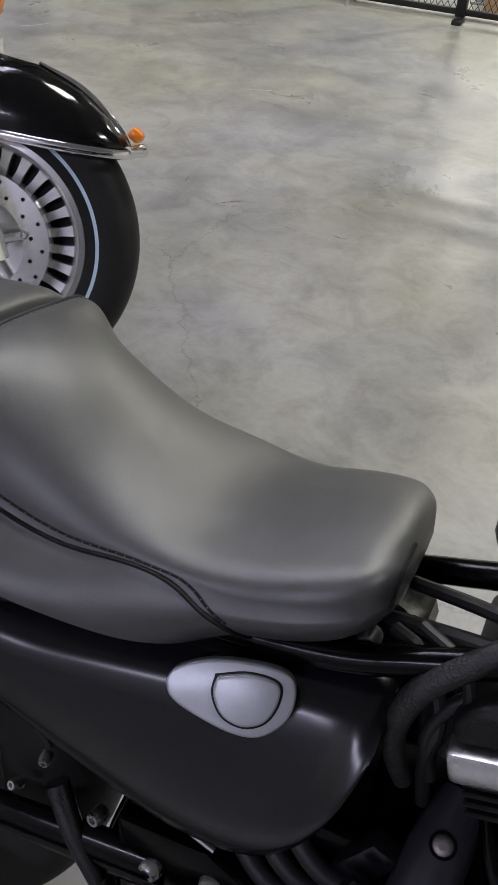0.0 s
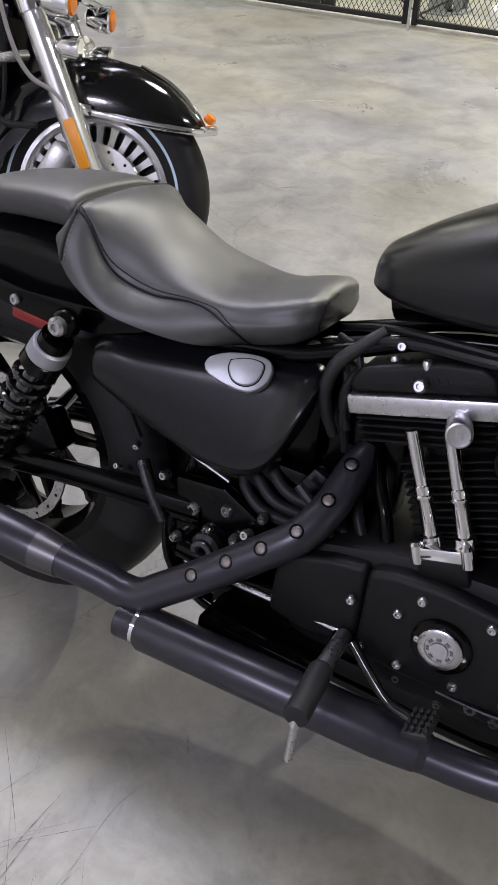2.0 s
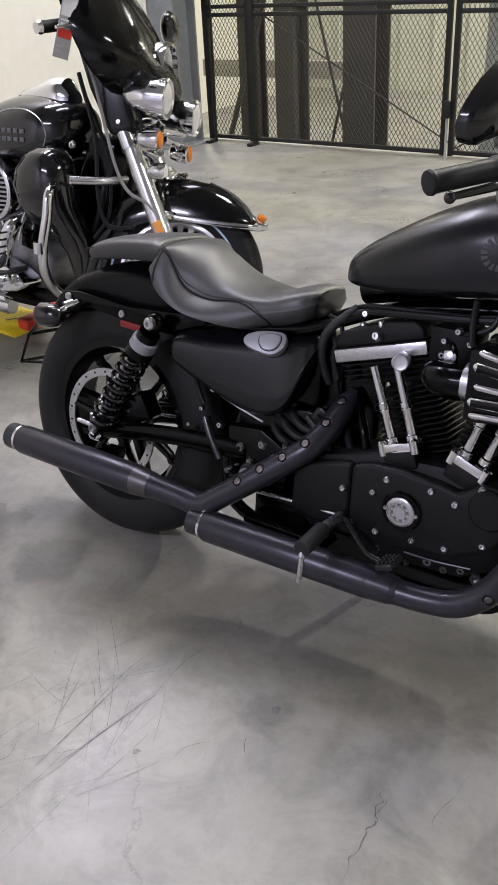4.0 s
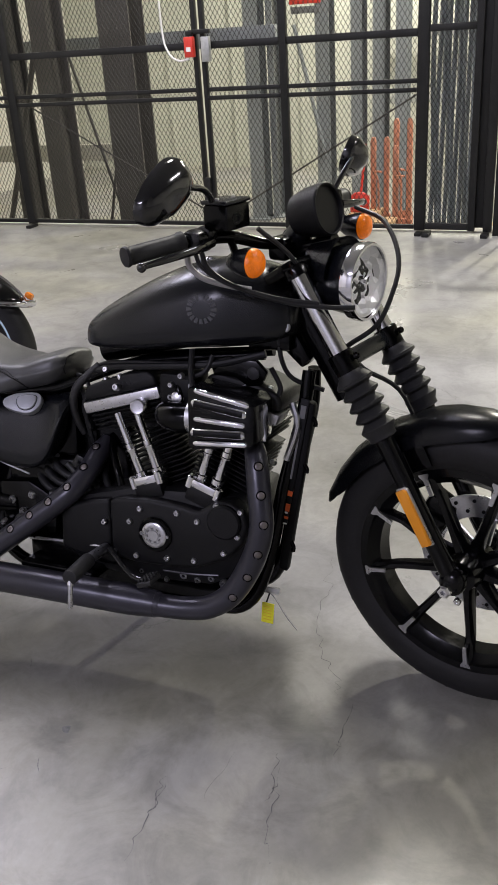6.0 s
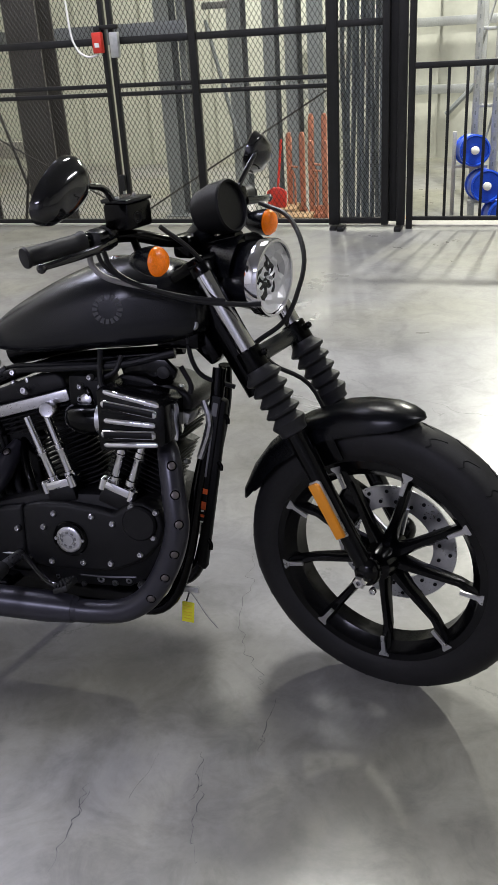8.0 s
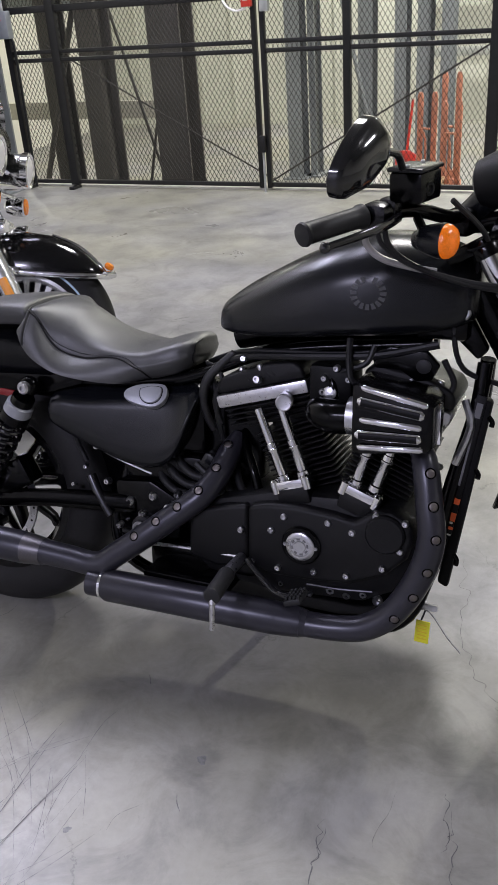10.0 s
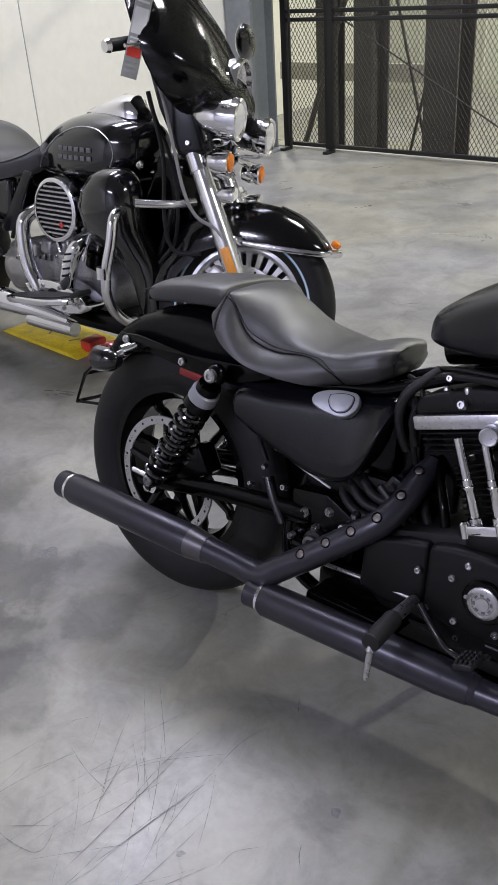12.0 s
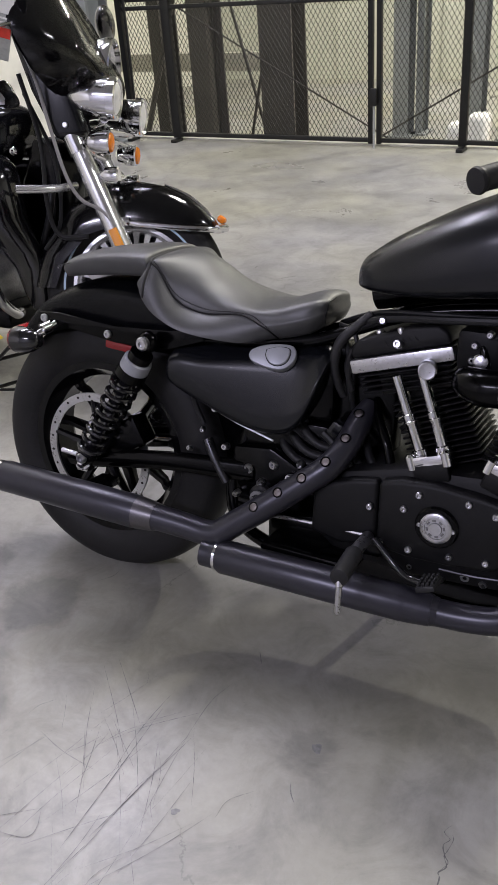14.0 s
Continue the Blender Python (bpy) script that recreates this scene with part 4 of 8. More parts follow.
def saddle_rings(stations):
    """Sections of a saddle: (x, bottom half width, bottom z, piping half width, piping z, middle z, roundness of the shoulder)."""
    rings = []
    for x, wb, zb, wp, zp, zt, rnd in stations:
        half = []
        for k in range(SIDE):
            t = k / SIDE
            y = wb + (wp - wb) * t + (0.008 + 0.01 * rnd) * math.sin(math.pi * t) ** 0.8
            half.append((x, -y, zb + (zp - zb) * (t + 0.25 * rnd * math.sin(math.pi * t))))
        for k in range(TOPN + 1):
            t = k / TOPN
            half.append((x, -wp * math.cos(t * math.pi / 2) ** (1.0 - 0.1 * rnd), zp + (zt - zp) * math.sin(t * math.pi / 2) + (0.004 + 0.008 * rnd) * math.sin(math.pi * min(1, 1.6 * t)) * (1 - t)))
        rings.append(half + [(a, -b, c) for a, b, c in half[-2::-1]])
    return rings


DS = dense_stations([
    (0.176, 0.14, 0.735, 0.118, 0.757, 0.778, 0.3), (0.19, 0.15, 0.715, 0.12, 0.778, 0.796, 0.1), (0.215, 0.155, 0.69, 0.12, 0.772, 0.803, 0.0), (0.25, 0.156, 0.67, 0.117, 0.718, 0.797, 0.0),
    (0.285, 0.154, 0.657, 0.112, 0.697, 0.782, 0.0), (0.335, 0.146, 0.648, 0.111, 0.69, 0.75, 0.0), (0.395, 0.134, 0.643, 0.111, 0.697, 0.724, 0.0), (0.44, 0.117, 0.643, 0.109, 0.694, 0.716, 0.15),
    (0.485, 0.09, 0.65, 0.106, 0.69, 0.722, 0.4), (0.53, 0.08, 0.656, 0.103, 0.698, 0.735, 0.5), (0.565, 0.072, 0.665, 0.096, 0.706, 0.744, 0.5), (0.588, 0.064, 0.677, 0.085, 0.712, 0.746, 0.5), (0.604, 0.05, 0.69, 0.066, 0.716, 0.74, 0.4), (0.611, 0.035, 0.7, 0.042, 0.714, 0.728, 0.2)], 5)
bm = B()
rs = [[(x if x < 0.4 else 0.4 + (x - 0.4) * 0.87, y + 0.007, z) for x, y, z in r] for r in saddle_rings(DS)]
grid_faces(bm, rs)
seat = part("rider_seat", bm, LEATHER, bike, "black vinyl solo seat with stitched seams", 70)
PS = dense_stations([(-0.085, 0.03, 0.05, 0.728, 0.742, 0.752), (-0.06, 0.07, 0.085, 0.732, 0.755, 0.775), (0.0, 0.086, 0.099, 0.742, 0.772, 0.795), (0.08, 0.094, 0.107, 0.752, 0.785, 0.808), (0.15, 0.099, 0.113, 0.757, 0.79, 0.815), (0.178, 0.1, 0.114, 0.757, 0.788, 0.812), (0.186, 0.098, 0.11, 0.757, 0.78, 0.8)])
bm = B()
ps = seat_rings(PS)
grid_faces(bm, ps)
pill = part("pillion_seat", bm, LEATHER, bike, "black vinyl pillion pad", 70)


def on_rings(rings, i, j, lift):
    i0, j0 = min(int(i), len(rings) - 2), min(int(j), len(rings[0]) - 2)
    u, v = i - i0, j - j0
    a, b, c, d = (Vector(rings[i0 + m][j0 + k]) for m in (0, 1) for k in (0, 1))
    n = (c - a).cross(b - a)
    n = n.normalized() if n.length > 1e-9 else Vector((0, 0, 1))
    p = (a * (1 - v) + b * v) * (1 - u) + (c * (1 - v) + d * v) * u
    if n.dot(p - Vector((p.x, 0, 0.6))) < 0:
        n = -n
    return p + n * lift


def seam(rings, path, name, parent, r=0.0024, lift=0.0008):
    """A raised cord along ring places: path of (station index, place across)."""
    path = [(p.x, p.y) for p in smooth_path([(i, j, 0) for i, j in path], 5)]
    part(name, tube(B(), [on_rings(rings, i, j, lift) for i, j in path], r, 6), PIPING, parent, "dark stitched piping")
    return path


def stitches(rings, path, parent, step=0.0075):
    """Short raised stitches along a path on the cover."""
    pts = [on_rings(rings, i, j, 0.0006) for i, j in path]
    bm = B()
    acc = 0.0
    for a, b in zip(pts, pts[1:]):
        d = (b - a)
        if d.length < 1e-6:
            continue
        q = step - acc
        while q < d.length:
            m = a + d * (q / d.length)
            t = d.normalized() * 0.0024
            tube(bm, [m - t, m, m + t], [0.0004, 0.0011, 0.0004], 5)
            q += step
        acc = d.length - (q - step)
    tagged(part("stitching", bm, LABEL_GREY, parent, "grey thread stitches"), kind="stuff")


LAST = len(rs[0]) - 1
for f in (lambda j: j, lambda j: LAST - j):
    P = SIDE
    line = [(6, P + 3.2), (6.5, P + 1.2), (8.5, P + 0.2), (12, P), (18, P), (25, P), (31, P), (35, P - 0.6), (38, P - 2.6), (40, P - 5.0), (41.5, 0.3)]
    seam(rs, line, "piping", seat, 0.002)
    row = seam(rs, [(i + (0.7 if i < 10 else 0), j + (0.75 if i < 34 else 1.3)) for i, j in line[1:-1]], "second_piping", seat, 0.0011, 0.0004)
    stitches(rs, row, seat)
    seam(rs, [(61, P + 8), (61, P + 4), (61, P), (60.5, P - 4), (59, 0.5)], "nose_piping", seat, 0.0016)
    seam(ps, [(2, f(9) if f(0) == 0 else 28 - 9), (6, 8 if f(0) == 0 else 20), (12, 7.4 if f(0) == 0 else 20.6), (18, 7.2 if f(0) == 0 else 20.8), (22, 7 if f(0) == 0 else 21)], "piping", pill, 0.0014)
row = seam(rs, [(6, j) for j in (0.6, 4, 8, 12, 16, LAST / 2, LAST - 16, LAST - 12, LAST - 8, LAST - 4, LAST - 0.6)], "rear_piping", seat, 0.0026)
stitches(rs, [(i + 1.2, j) for i, j in row], seat)
part("seat_pan", box(B(), (0.39, 0, 0.664), (0.36, 0.12, 0.02), 0.006), FRAME_BLACK, bike)

# ---- rear fender, struts and tail ----
FS = dense_stations([(-0.222, 0.045, 0.06, 0.532, 0.55, 0.556), (-0.205, 0.075, 0.08, 0.545, 0.565, 0.596), (-0.18, 0.083, 0.087, 0.565, 0.6, 0.632), (-0.14, 0.086, 0.09, 0.59, 0.638, 0.672), (-0.07, 0.088, 0.092, 0.61, 0.672, 0.708), (0.02, 0.09, 0.094, 0.622, 0.696, 0.733), (0.12, 0.092, 0.096, 0.632, 0.698, 0.738), (0.21, 0.093, 0.097, 0.638, 0.684, 0.726), (0.28, 0.093, 0.097, 0.642, 0.662, 0.7), (0.34, 0.093, 0.096, 0.642, 0.652, 0.675)])
bm = B()
ribbon(bm, seat_rings(FS))
bmesh.ops.solidify(bm, geom=bm.faces[:], thickness=0.003)
part("rear_fender", bm, MATT_BLACK, bike, "matt black rear mudguard", 60)
for s in (-1, 1):
    bm = prism(B(), [(-0.125, 0.628), (-0.115, 0.652), (-0.06, 0.656), (0.1, 0.644), (0.24, 0.652), (0.33, 0.664), (0.33, 0.64), (0.24, 0.61), (0.1, 0.606), (-0.06, 0.628)], s * 0.114 - 0.005, s * 0.114 + 0.005, 0.003)
    part("fender_strut", bm, FRAME_BLACK, bike, "black mudguard strut")
    for x, z in ((0.082, 0.624), (-0.098, 0.64)):
        part("strut_bolt", bolt(B(), (x, s * 0.119, z), (0, s, 0), 0.0095, 0.007, 14), SATIN, bike)
    part("side_reflector", box(B(), (0.115, s * 0.116, 0.598), (0.085, 0.006, 0.018), 0.003, Matrix.Rotation(0.08, 4, "Y")), RED_PLASTIC, bike, "red side reflector")
    sc = Vector((-0.128, s * 0.16, 0.592))
    bm = lathe(B(), sc, (-1, 0, -0.08), [(-0.05, 0.008), (-0.045, 0.016), (-0.025, 0.027), (0.01, 0.031), (0.02, 0.031), (0.02, 0.028)], 28)
    sig = part("rear_signal", bm, GLOSS_BLACK, bike, "black bullet rear lamp")
    part("signal_lens", lathe(B(), sc, (-1, 0, -0.08), [(0.02, 0.0295), (0.028, 0.027), (0.035, 0.018), (0.038, 0.003)], 26), RED_PLASTIC, sig, "dark red lens")
    part("signal_stem", tube(B(), [tuple(sc + Vector((0.03, 0, 0.01))), (-0.07, s * 0.115, 0.63)], 0.0085, 10), CHROME, sig)
    part("signal_clamp", lathe(B(), (-0.083, s * 0.135, 0.62), (0.4, -s, 0.3), [(-0.012, 0.014), (0.012, 0.014), (0.014, 0.01)], 14), CHROME, sig)
    # shocks
    top, bot = Vector((0.212, s * 0.152, 0.63)), Vector((0.022, s * 0.138, 0.328))
    d = (bot - top)
    L = d.length
    d = d.normalized()
    bm = lathe(B(), top, d, [(0.03, 0.016), (0.032, 0.026), (0.075, 0.027), (0.078, 0.034), (0.098, 0.035), (0.1, 0.03)], 28)
    ball(bm, top, (0.024, 0.02, 0.024))
    shock = part("shock_absorber", bm, FRAME_BLACK, bike, "black coil spring shock absorber")
    part("preload_ring", lathe(B(), top, d, [(0.05, 0.0275), (0.052, 0.032), (0.076, 0.033), (0.078, 0.0275)], 28), SILVER_PAINT, shock, "grey preload collar")
    part("damper_rod", lathe(B(), top, d, [(0.1, 0.017), (L - 0.03, 0.017), (L - 0.028, 0.03), (L - 0.018, 0.03), (L - 0.012, 0.02)], 20), GLOSS_BLACK, shock)
    side = d.orthogonal().normalized()
    up = d.cross(side)
    pts = []
    for k in range(8 * 14 + 1):
        a = 2 * math.pi * k / 14
        pts.append(top + d * (0.1 + (L - 0.13) * k / (8 * 14)) + 0.0305 * (side * math.cos(a) + up * math.sin(a)))
    part("coil_spring", tube(B(), pts, 0.0058, 8), GLOSS_BLACK, shock)
    part("shock_eye", lathe(B(), bot, (0, s, 0), [(-0.02, 0.02), (0.014, 0.02), (0.018, 0.016)], 20), FRAME_BLACK, shock)
    for p, r in ((top, 0.015), (bot, 0.013)):
        part("shock_bolt", bolt(B(), p + Vector((0, s * 0.018, 0)), (0, s, 0), r, 0.01, 16), SATIN, shock, "silver bolt")
part("axle_nut", lathe(B(), RA + Vector((0.002, -0.125, -0.008)), (0, -1, 0), [(-0.03, 0.02), (0.0, 0.021), (0.008, 0.019), (0.008, 0.012), (0.022, 0.011), (0.024, 0.007)], 6), CHROME, bike, "chrome rear axle nut")
part("axle_adjuster", tube(B(), [(-0.045, -0.125, 0.336), (0.0, -0.125, 0.333)], 0.006, 8), SATIN, bike)
# plate bracket behind the wheel
bm = tube(B(), [(-0.17, -0.07, 0.57), (-0.25, -0.06, 0.545), (-0.3, -0.05, 0.505), (-0.335, -0.05, 0.42), (-0.22, -0.05, 0.44)], 0.005, 8)
tube(bm, [(-0.3, -0.05, 0.505), (-0.3, 0.13, 0.5), (-0.335, 0.13, 0.415), (-0.335, -0.05, 0.42)], 0.005, 8)
part("plate_bracket", bm, FRAME_BLACK, bike, "bare black plate bracket")
part("tail_lamp", box(B(), (-0.232, 0, 0.575), (0.04, 0.075, 0.05), 0.014), RED_PLASTIC, bike, "small red tail lamp")

# ---- frame and swing arm ----
for s in (-1, 1):
    part("down_tube", tube(B(), [(1.2, s * 0.02, 0.76), (1.19, s * 0.035, 0.66), (1.15, s * 0.05, 0.49), (1.12, s * 0.065, 0.31), (1.07, s * 0.08, 0.2), (0.96, s * 0.09, 0.185), (0.6, s * 0.1, 0.2), (0.44, s * 0.1, 0.24), (0.4, s * 0.085, 0.33), (0.43, s * 0.05, 0.48), (0.45, s * 0.04, 0.64)], 0.0155, 12, 5), FRAME_BLACK, bike, "black frame tube")
    part("seat_rail", tube(B(), [(1.1, s * 0.03, 0.79), (0.8, s * 0.045, 0.755), (0.64, s * 0.06, 0.7), (0.55, s * 0.068, 0.672), (0.36, s * 0.075, 0.65), (0.2, s * 0.085, 0.645)], 0.012, 12, 5), FRAME_BLACK, bike, "black frame tube")
    part("swing_arm", tube(B(), [(0.46, s * 0.095, 0.375), (0.25, s * 0.115, 0.365), (0.02, s * 0.115, 0.325), (-0.03, s * 0.115, 0.318)], [0.026, 0.023, 0.022, 0.018], 14, 4, 0.6), FRAME_BLACK, bike, "black swing arm")
part("steering_head", tube(B(), [tuple(HEAD + RAKE * 0.13), tuple(HEAD - RAKE * 0.09)], 0.032, 18), FRAME_BLACK, bike)
part("backbone", tube(B(), [(1.14, 0, 0.86), (0.9, 0, 0.82), (0.68, 0, 0.77)], 0.03, 14, 3), FRAME_BLACK, bike)
part("neck_gusset", prism(B(), [(1.12, 0.825), (1.17, 0.845), (1.205, 0.785), (1.185, 0.765)], -0.03, 0.03, 0.006), FRAME_BLACK, bike)
part("lower_fairing_pan", prism(B(), [(0.42, 0.3), (0.42, 0.5), (0.62, 0.5), (0.62, 0.27)], -0.075, 0.085, 0.012), FRAME_BLACK, bike)
part("battery_tray", prism(B(), [(0.3, 0.5), (0.3, 0.645), (0.62, 0.655), (0.62, 0.5)], -0.06, 0.09, 0.015), FRAME_BLACK, bike)
part("inner_panel", prism(B(), [(0.3, 0.36), (0.3, 0.6), (0.62, 0.66), (0.74, 0.64), (0.74, 0.42), (0.62, 0.3)], -0.025, 0.03, 0.01), FRAME_BLACK, bike)
# highlight along the frame tube, modelled as a thin satin rod
part("frame_strip", tube(B(), [(0.325, -0.098, 0.517), (0.42, -0.105, 0.484), (0.51, -0.112, 0.462)], 0.0026, 8, 4), SATIN, bike, "thin bright line in place of the frame tube's highlight")

# ---- side cover with its silver badge ----
COVER = [(0.239, 0.56, 0.572, 0.582), (0.252, 0.538, 0.587, 0.609), (0.281, 0.52, 0.594, 0.62), (0.326, 0.501, 0.593, 0.625), (0.386, 0.479, 0.599, 0.629), (0.446, 0.462, 0.606, 0.633), (0.496, 0.459, 0.612, 0.638), (0.536, 0.47, 0.618, 0.642), (0.566, 0.5, 0.623, 0.646), (0.588, 0.547, 0.627, 0.649), (0.601, 0.59, 0.628, 0.646), (0.607, 0.62, 0.628, 0.636)]
CV = dense_stations(COVER, 4)
rings = []
for n, (x, zb, zr, zt) in enumerate(CV):
    e = min(1.0, (x - 0.239) / 0.02, (0.607 - x) / 0.022)
    e = math.sqrt(max(0.0, 1 - (1 - e) ** 2))
    h = zr - zb
    sec = [(-0.05, zb), (-0.088, zb), (-0.098, zb + 0.05 * h), (-0.105, zb + 0.14 * h), (-0.109, zb + 0.32 * h), (-0.110, zb + 0.6 * h), (-0.109, zb + 0.85 * h), (-0.106, zr - 0.02 * h), (-0.101, zr + 0.005), (-0.094, zr + 0.010), (-0.072, zt), (-0.05, zt)]
    rings.append([(x, min(-0.045, -0.05 + (y + 0.05) * (0.25 + 0.75 * e) - 0.018 + 0.055 * (x - 0.25) / 0.36 * (z - zb) / (zt - zb)), z) for y, z in sec])
bm = B()
grid_faces(bm, rings)
cover = part("side_cover", bm, MATT_BLACK, bike, "matt black oil tank cover", 75)
TILT = Matrix.Translation((0.495, -0.102, 0.624)) @ Matrix.Rotation(radians(13), 4, "Z") @ Matrix.Rotation(radians(-33), 4, "X") @ Matrix.Rotation(radians(-5), 4, "Y") @ Matrix.Diagonal((0.9, 1, 0.93, 1))


def badge_plate(outline, y0, y1, name, mat, label, bevel):
    o = [(p.x, p.z) for p in smooth_path([(x, 0, z) for x, z in outline + outline[:1]], 5)[:-1]]
    return part(name, prism(B(), o, y0, y1, bevel, TILT, 3), mat, cover, label, 30)


badge_plate([(-0.056, 0.004), (-0.048, 0.016), (-0.02, 0.026), (0.02, 0.0275), (0.046, 0.022), (0.053, 0.006), (0.047, -0.014), (0.027, -0.029), (0.002, -0.029), (-0.032, -0.018), (-0.05, -0.008)], -0.006, 0.014, "badge", SILVER_PAINT, "silver oil cap surround", 0.004)
CAP = [(-0.013, 0.0145), (0.013, 0.0195), (0.037, 0.015), (0.039, 0.0), (0.03, -0.016), (0.013, -0.022), (-0.005, -0.016), (-0.0145, 0.0)]
badge_plate([(0.0125 + (x - 0.0125) * 1.075, z * 1.08) for x, z in CAP], -0.0068, 0.0, "cap_groove", CLUTTER_DARK, "", 0.0003)
badge_plate(CAP, -0.0105, 0.0, "oil_cap", SILVER_PAINT, "silver oil cap", 0.0035)
part("seat_bolt", bolt(B(), (0.568, -0.04, 0.668), (0, -1, 0), 0.0095, 0.012, 14), SATIN, bike, "silver bolt under the seat")

# ---- engine ----
engine = part("crankcase", prism(B(), [(0.6, 0.3), (0.66, 0.25), (0.8, 0.235), (1.0, 0.25), (1.09, 0.3), (1.12, 0.4), (1.08, 0.47), (0.95, 0.48), (0.8, 0.47), (0.64, 0.43)], -0.13, 0.14, 0.02), WRINKLE, bike, "black engine case")


def cylinder_fins(base, tilt, n, name):
    """Stacked cooling fins along a tilted cylinder."""
    m = Matrix.Translation(base) @ Matrix.Rotation(radians(tilt), 4, "Y")
    q = Vector((math.sin(radians(tilt)), 0, math.cos(radians(tilt))))
    cyl = part(name, lathe(B(), base, q, [(-0.03, 0.055), (0.2, 0.055)], 24), WRINKLE, bike, "black finned cylinder")
    for k in range(n):
        part("cooling_fin", box(B(), m @ Vector((0, 0, 0.01 + k * 0.0115)), (0.145, 0.15, 0.0045), 0.0018, Matrix.Rotation(radians(tilt), 4, "Y"), 1), WRINKLE, cyl)
    return cyl


cylinder_fins((0.87, 0, 0.46), -22.5, 13, "cylinder")
cylinder_fins((0.99, 0, 0.46), 22.5, 13, "cylinder")


def rocker_box(c, tilt, back=0.0):
    r = Matrix.Rotation(radians(tilt), 4, "Y")
    m = Matrix.Translation(c) @ r
    bm = prism(B(), [(-0.092 - back, 0.012), (-0.092 - back, 0.03), (-0.072 - back, 0.048), (0.02, 0.058), (0.075, 0.052), (0.092, 0.035), (0.092, 0.012)], -0.085, 0.085, 0.012, m, 3)
    rb = part("rocker_cover", bm, WRINKLE, bike, "black rocker cover")
    part("rocker_band", prism(B(), [(-0.095 - back, -0.017), (-0.095 - back, 0.011), (0.095, 0.011), (0.095, -0.017)], -0.092, 0.088, 0.005, m), SATIN, rb, "brushed silver rocker band")
    bm = B()
    for k in range(4):
        box(bm, m @ Vector((-0.002 - back / 2, 0, -0.025 - k * 0.0115)), (0.172 + back, 0.165 - 0.004 * k, 0.005), 0.002, r, 1)
    box(bm, m @ Vector((0, 0, -0.04)), (0.14, 0.13, 0.06), 0.004, r)
    part("cylinder_head", bm, WRINKLE, rb)
    for x, y in ((-0.05, -0.06), (0.05, -0.06), (0.0, -0.078)):
        part("cover_bolt", bolt(B(), m @ Vector((x, y, 0.05)), r.to_3x3() @ Vector((0, 0, 1)), 0.0075, 0.008, 12), SATIN, rb)
    for k in range(6):
        part("cover_rib", tube(B(), [m @ Vector((-0.03 + k * 0.012, -0.084, 0.03)), m @ Vector((-0.036 + k * 0.012, -0.08, 0.046)), m @ Vector((-0.038 + k * 0.012, -0.064, 0.053))], 0.0028, 8, 3), WRINKLE, rb)
    return rb


rocker_box((0.772, 0, 0.672), -16.0, 0.018)
rocker_box((1.06, 0, 0.685), 17.0)


def pushrod(a, b):
    a, b = Vector(a), Vector(b)
    d = b - a
    n = d.length
    pr = [(0, 0.0145), (0.012, 0.0145), (0.014, 0.0105), (n * 0.40, 0.0105), (n * 0.40 + 0.004, 0.0135), (n * 0.44, 0.0135), (n * 0.45, 0.0115), (n * 0.52, 0.0115), (n * 0.53, 0.0095), (n, 0.0095)]
    part("pushrod_tube", lathe(B(), a, d, pr, 18), CHROME, bike, "polished pushrod tube")


pushrod((0.823, -0.11, 0.492), (0.762, -0.104, 0.64))
pushrod((0.866, -0.11, 0.508), (0.812, -0.104, 0.652))
pushrod((0.974, -0.114, 0.508), (1.02, -0.112, 0.655))
pushrod((1.014, -0.114, 0.5), (1.066, -0.112, 0.65))


def tappet_block(c, tilt, w):
    m = Matrix.Translation(c) @ Matrix.Rotation(radians(tilt), 4, "Y")
    r = Matrix.Rotation(radians(tilt), 4, "Y")
    bm = box(B(), c, (w, 0.05, 0.02), 0.004, r)
    for k in (-1, 1):
        lathe(bm, m @ Vector((k * w * 0.44, -0.018, 0.0)), r.to_3x3() @ Vector((0, 0, 1)), [(-0.014, 0.01), (0.012, 0.01), (0.016, 0.006)], 12)
    part("tappet_cover", bm, CHROME, bike, "silver tappet block cover")
    part("tappet_block", box(B(), m @ Vector((0, 0, -0.025)), (w * 0.9, 0.05, 0.04), 0.006, r), WRINKLE, bike)


tappet_block((0.842, -0.11, 0.492), -18, 0.078)
tappet_block((0.99, -0.114, 0.494), 20, 0.08)

# dark underside of the engine, with its sump, linkage and drain plugs
part("sump", prism(B(), [(0.5, 0.215), (0.5, 0.3), (0.62, 0.315), (1.04, 0.31), (1.09, 0.285), (1.06, 0.225), (0.95, 0.205), (0.62, 0.205)], -0.118, 0.1, 0.012), FRAME_BLACK, bike, "black engine sump")
for x, z, r in ((0.93, 0.268, 0.011), (0.965, 0.262, 0.009), (1.0, 0.272, 0.009), (0.82, 0.262, 0.007), (0.885, 0.25, 0.007), (1.03, 0.262, 0.011)):
    part("drain_plug", bolt(B(), (x, -0.12, z), (0.1, -1, -0.1), r, 0.012, 8), SATIN, bike)
part("shift_link", tube(B(), [(0.88, -0.128, 0.272), (0.95, -0.132, 0.276), (1.02, -0.128, 0.282)], 0.0035, 8, 3), DARK_METAL, bike)

# gearcase cover on the right side
bm = prism(B(), [(0.757, 0.3), (0.82, 0.292), (0.9, 0.294), (0.975, 0.302), (1.05, 0.335), (1.092, 0.378), (1.104, 0.42), (1.098, 0.455), (1.06, 0.474), (1.02, 0.468), (0.985, 0.442), (0.94, 0.45), (0.86, 0.456), (0.8, 0.452), (0.757, 0.44)], -0.156, -0.1, 0.01, None, 3)
cc = part("gearcase_cover", bm, WRINKLE, bike, "black gearcase cover")
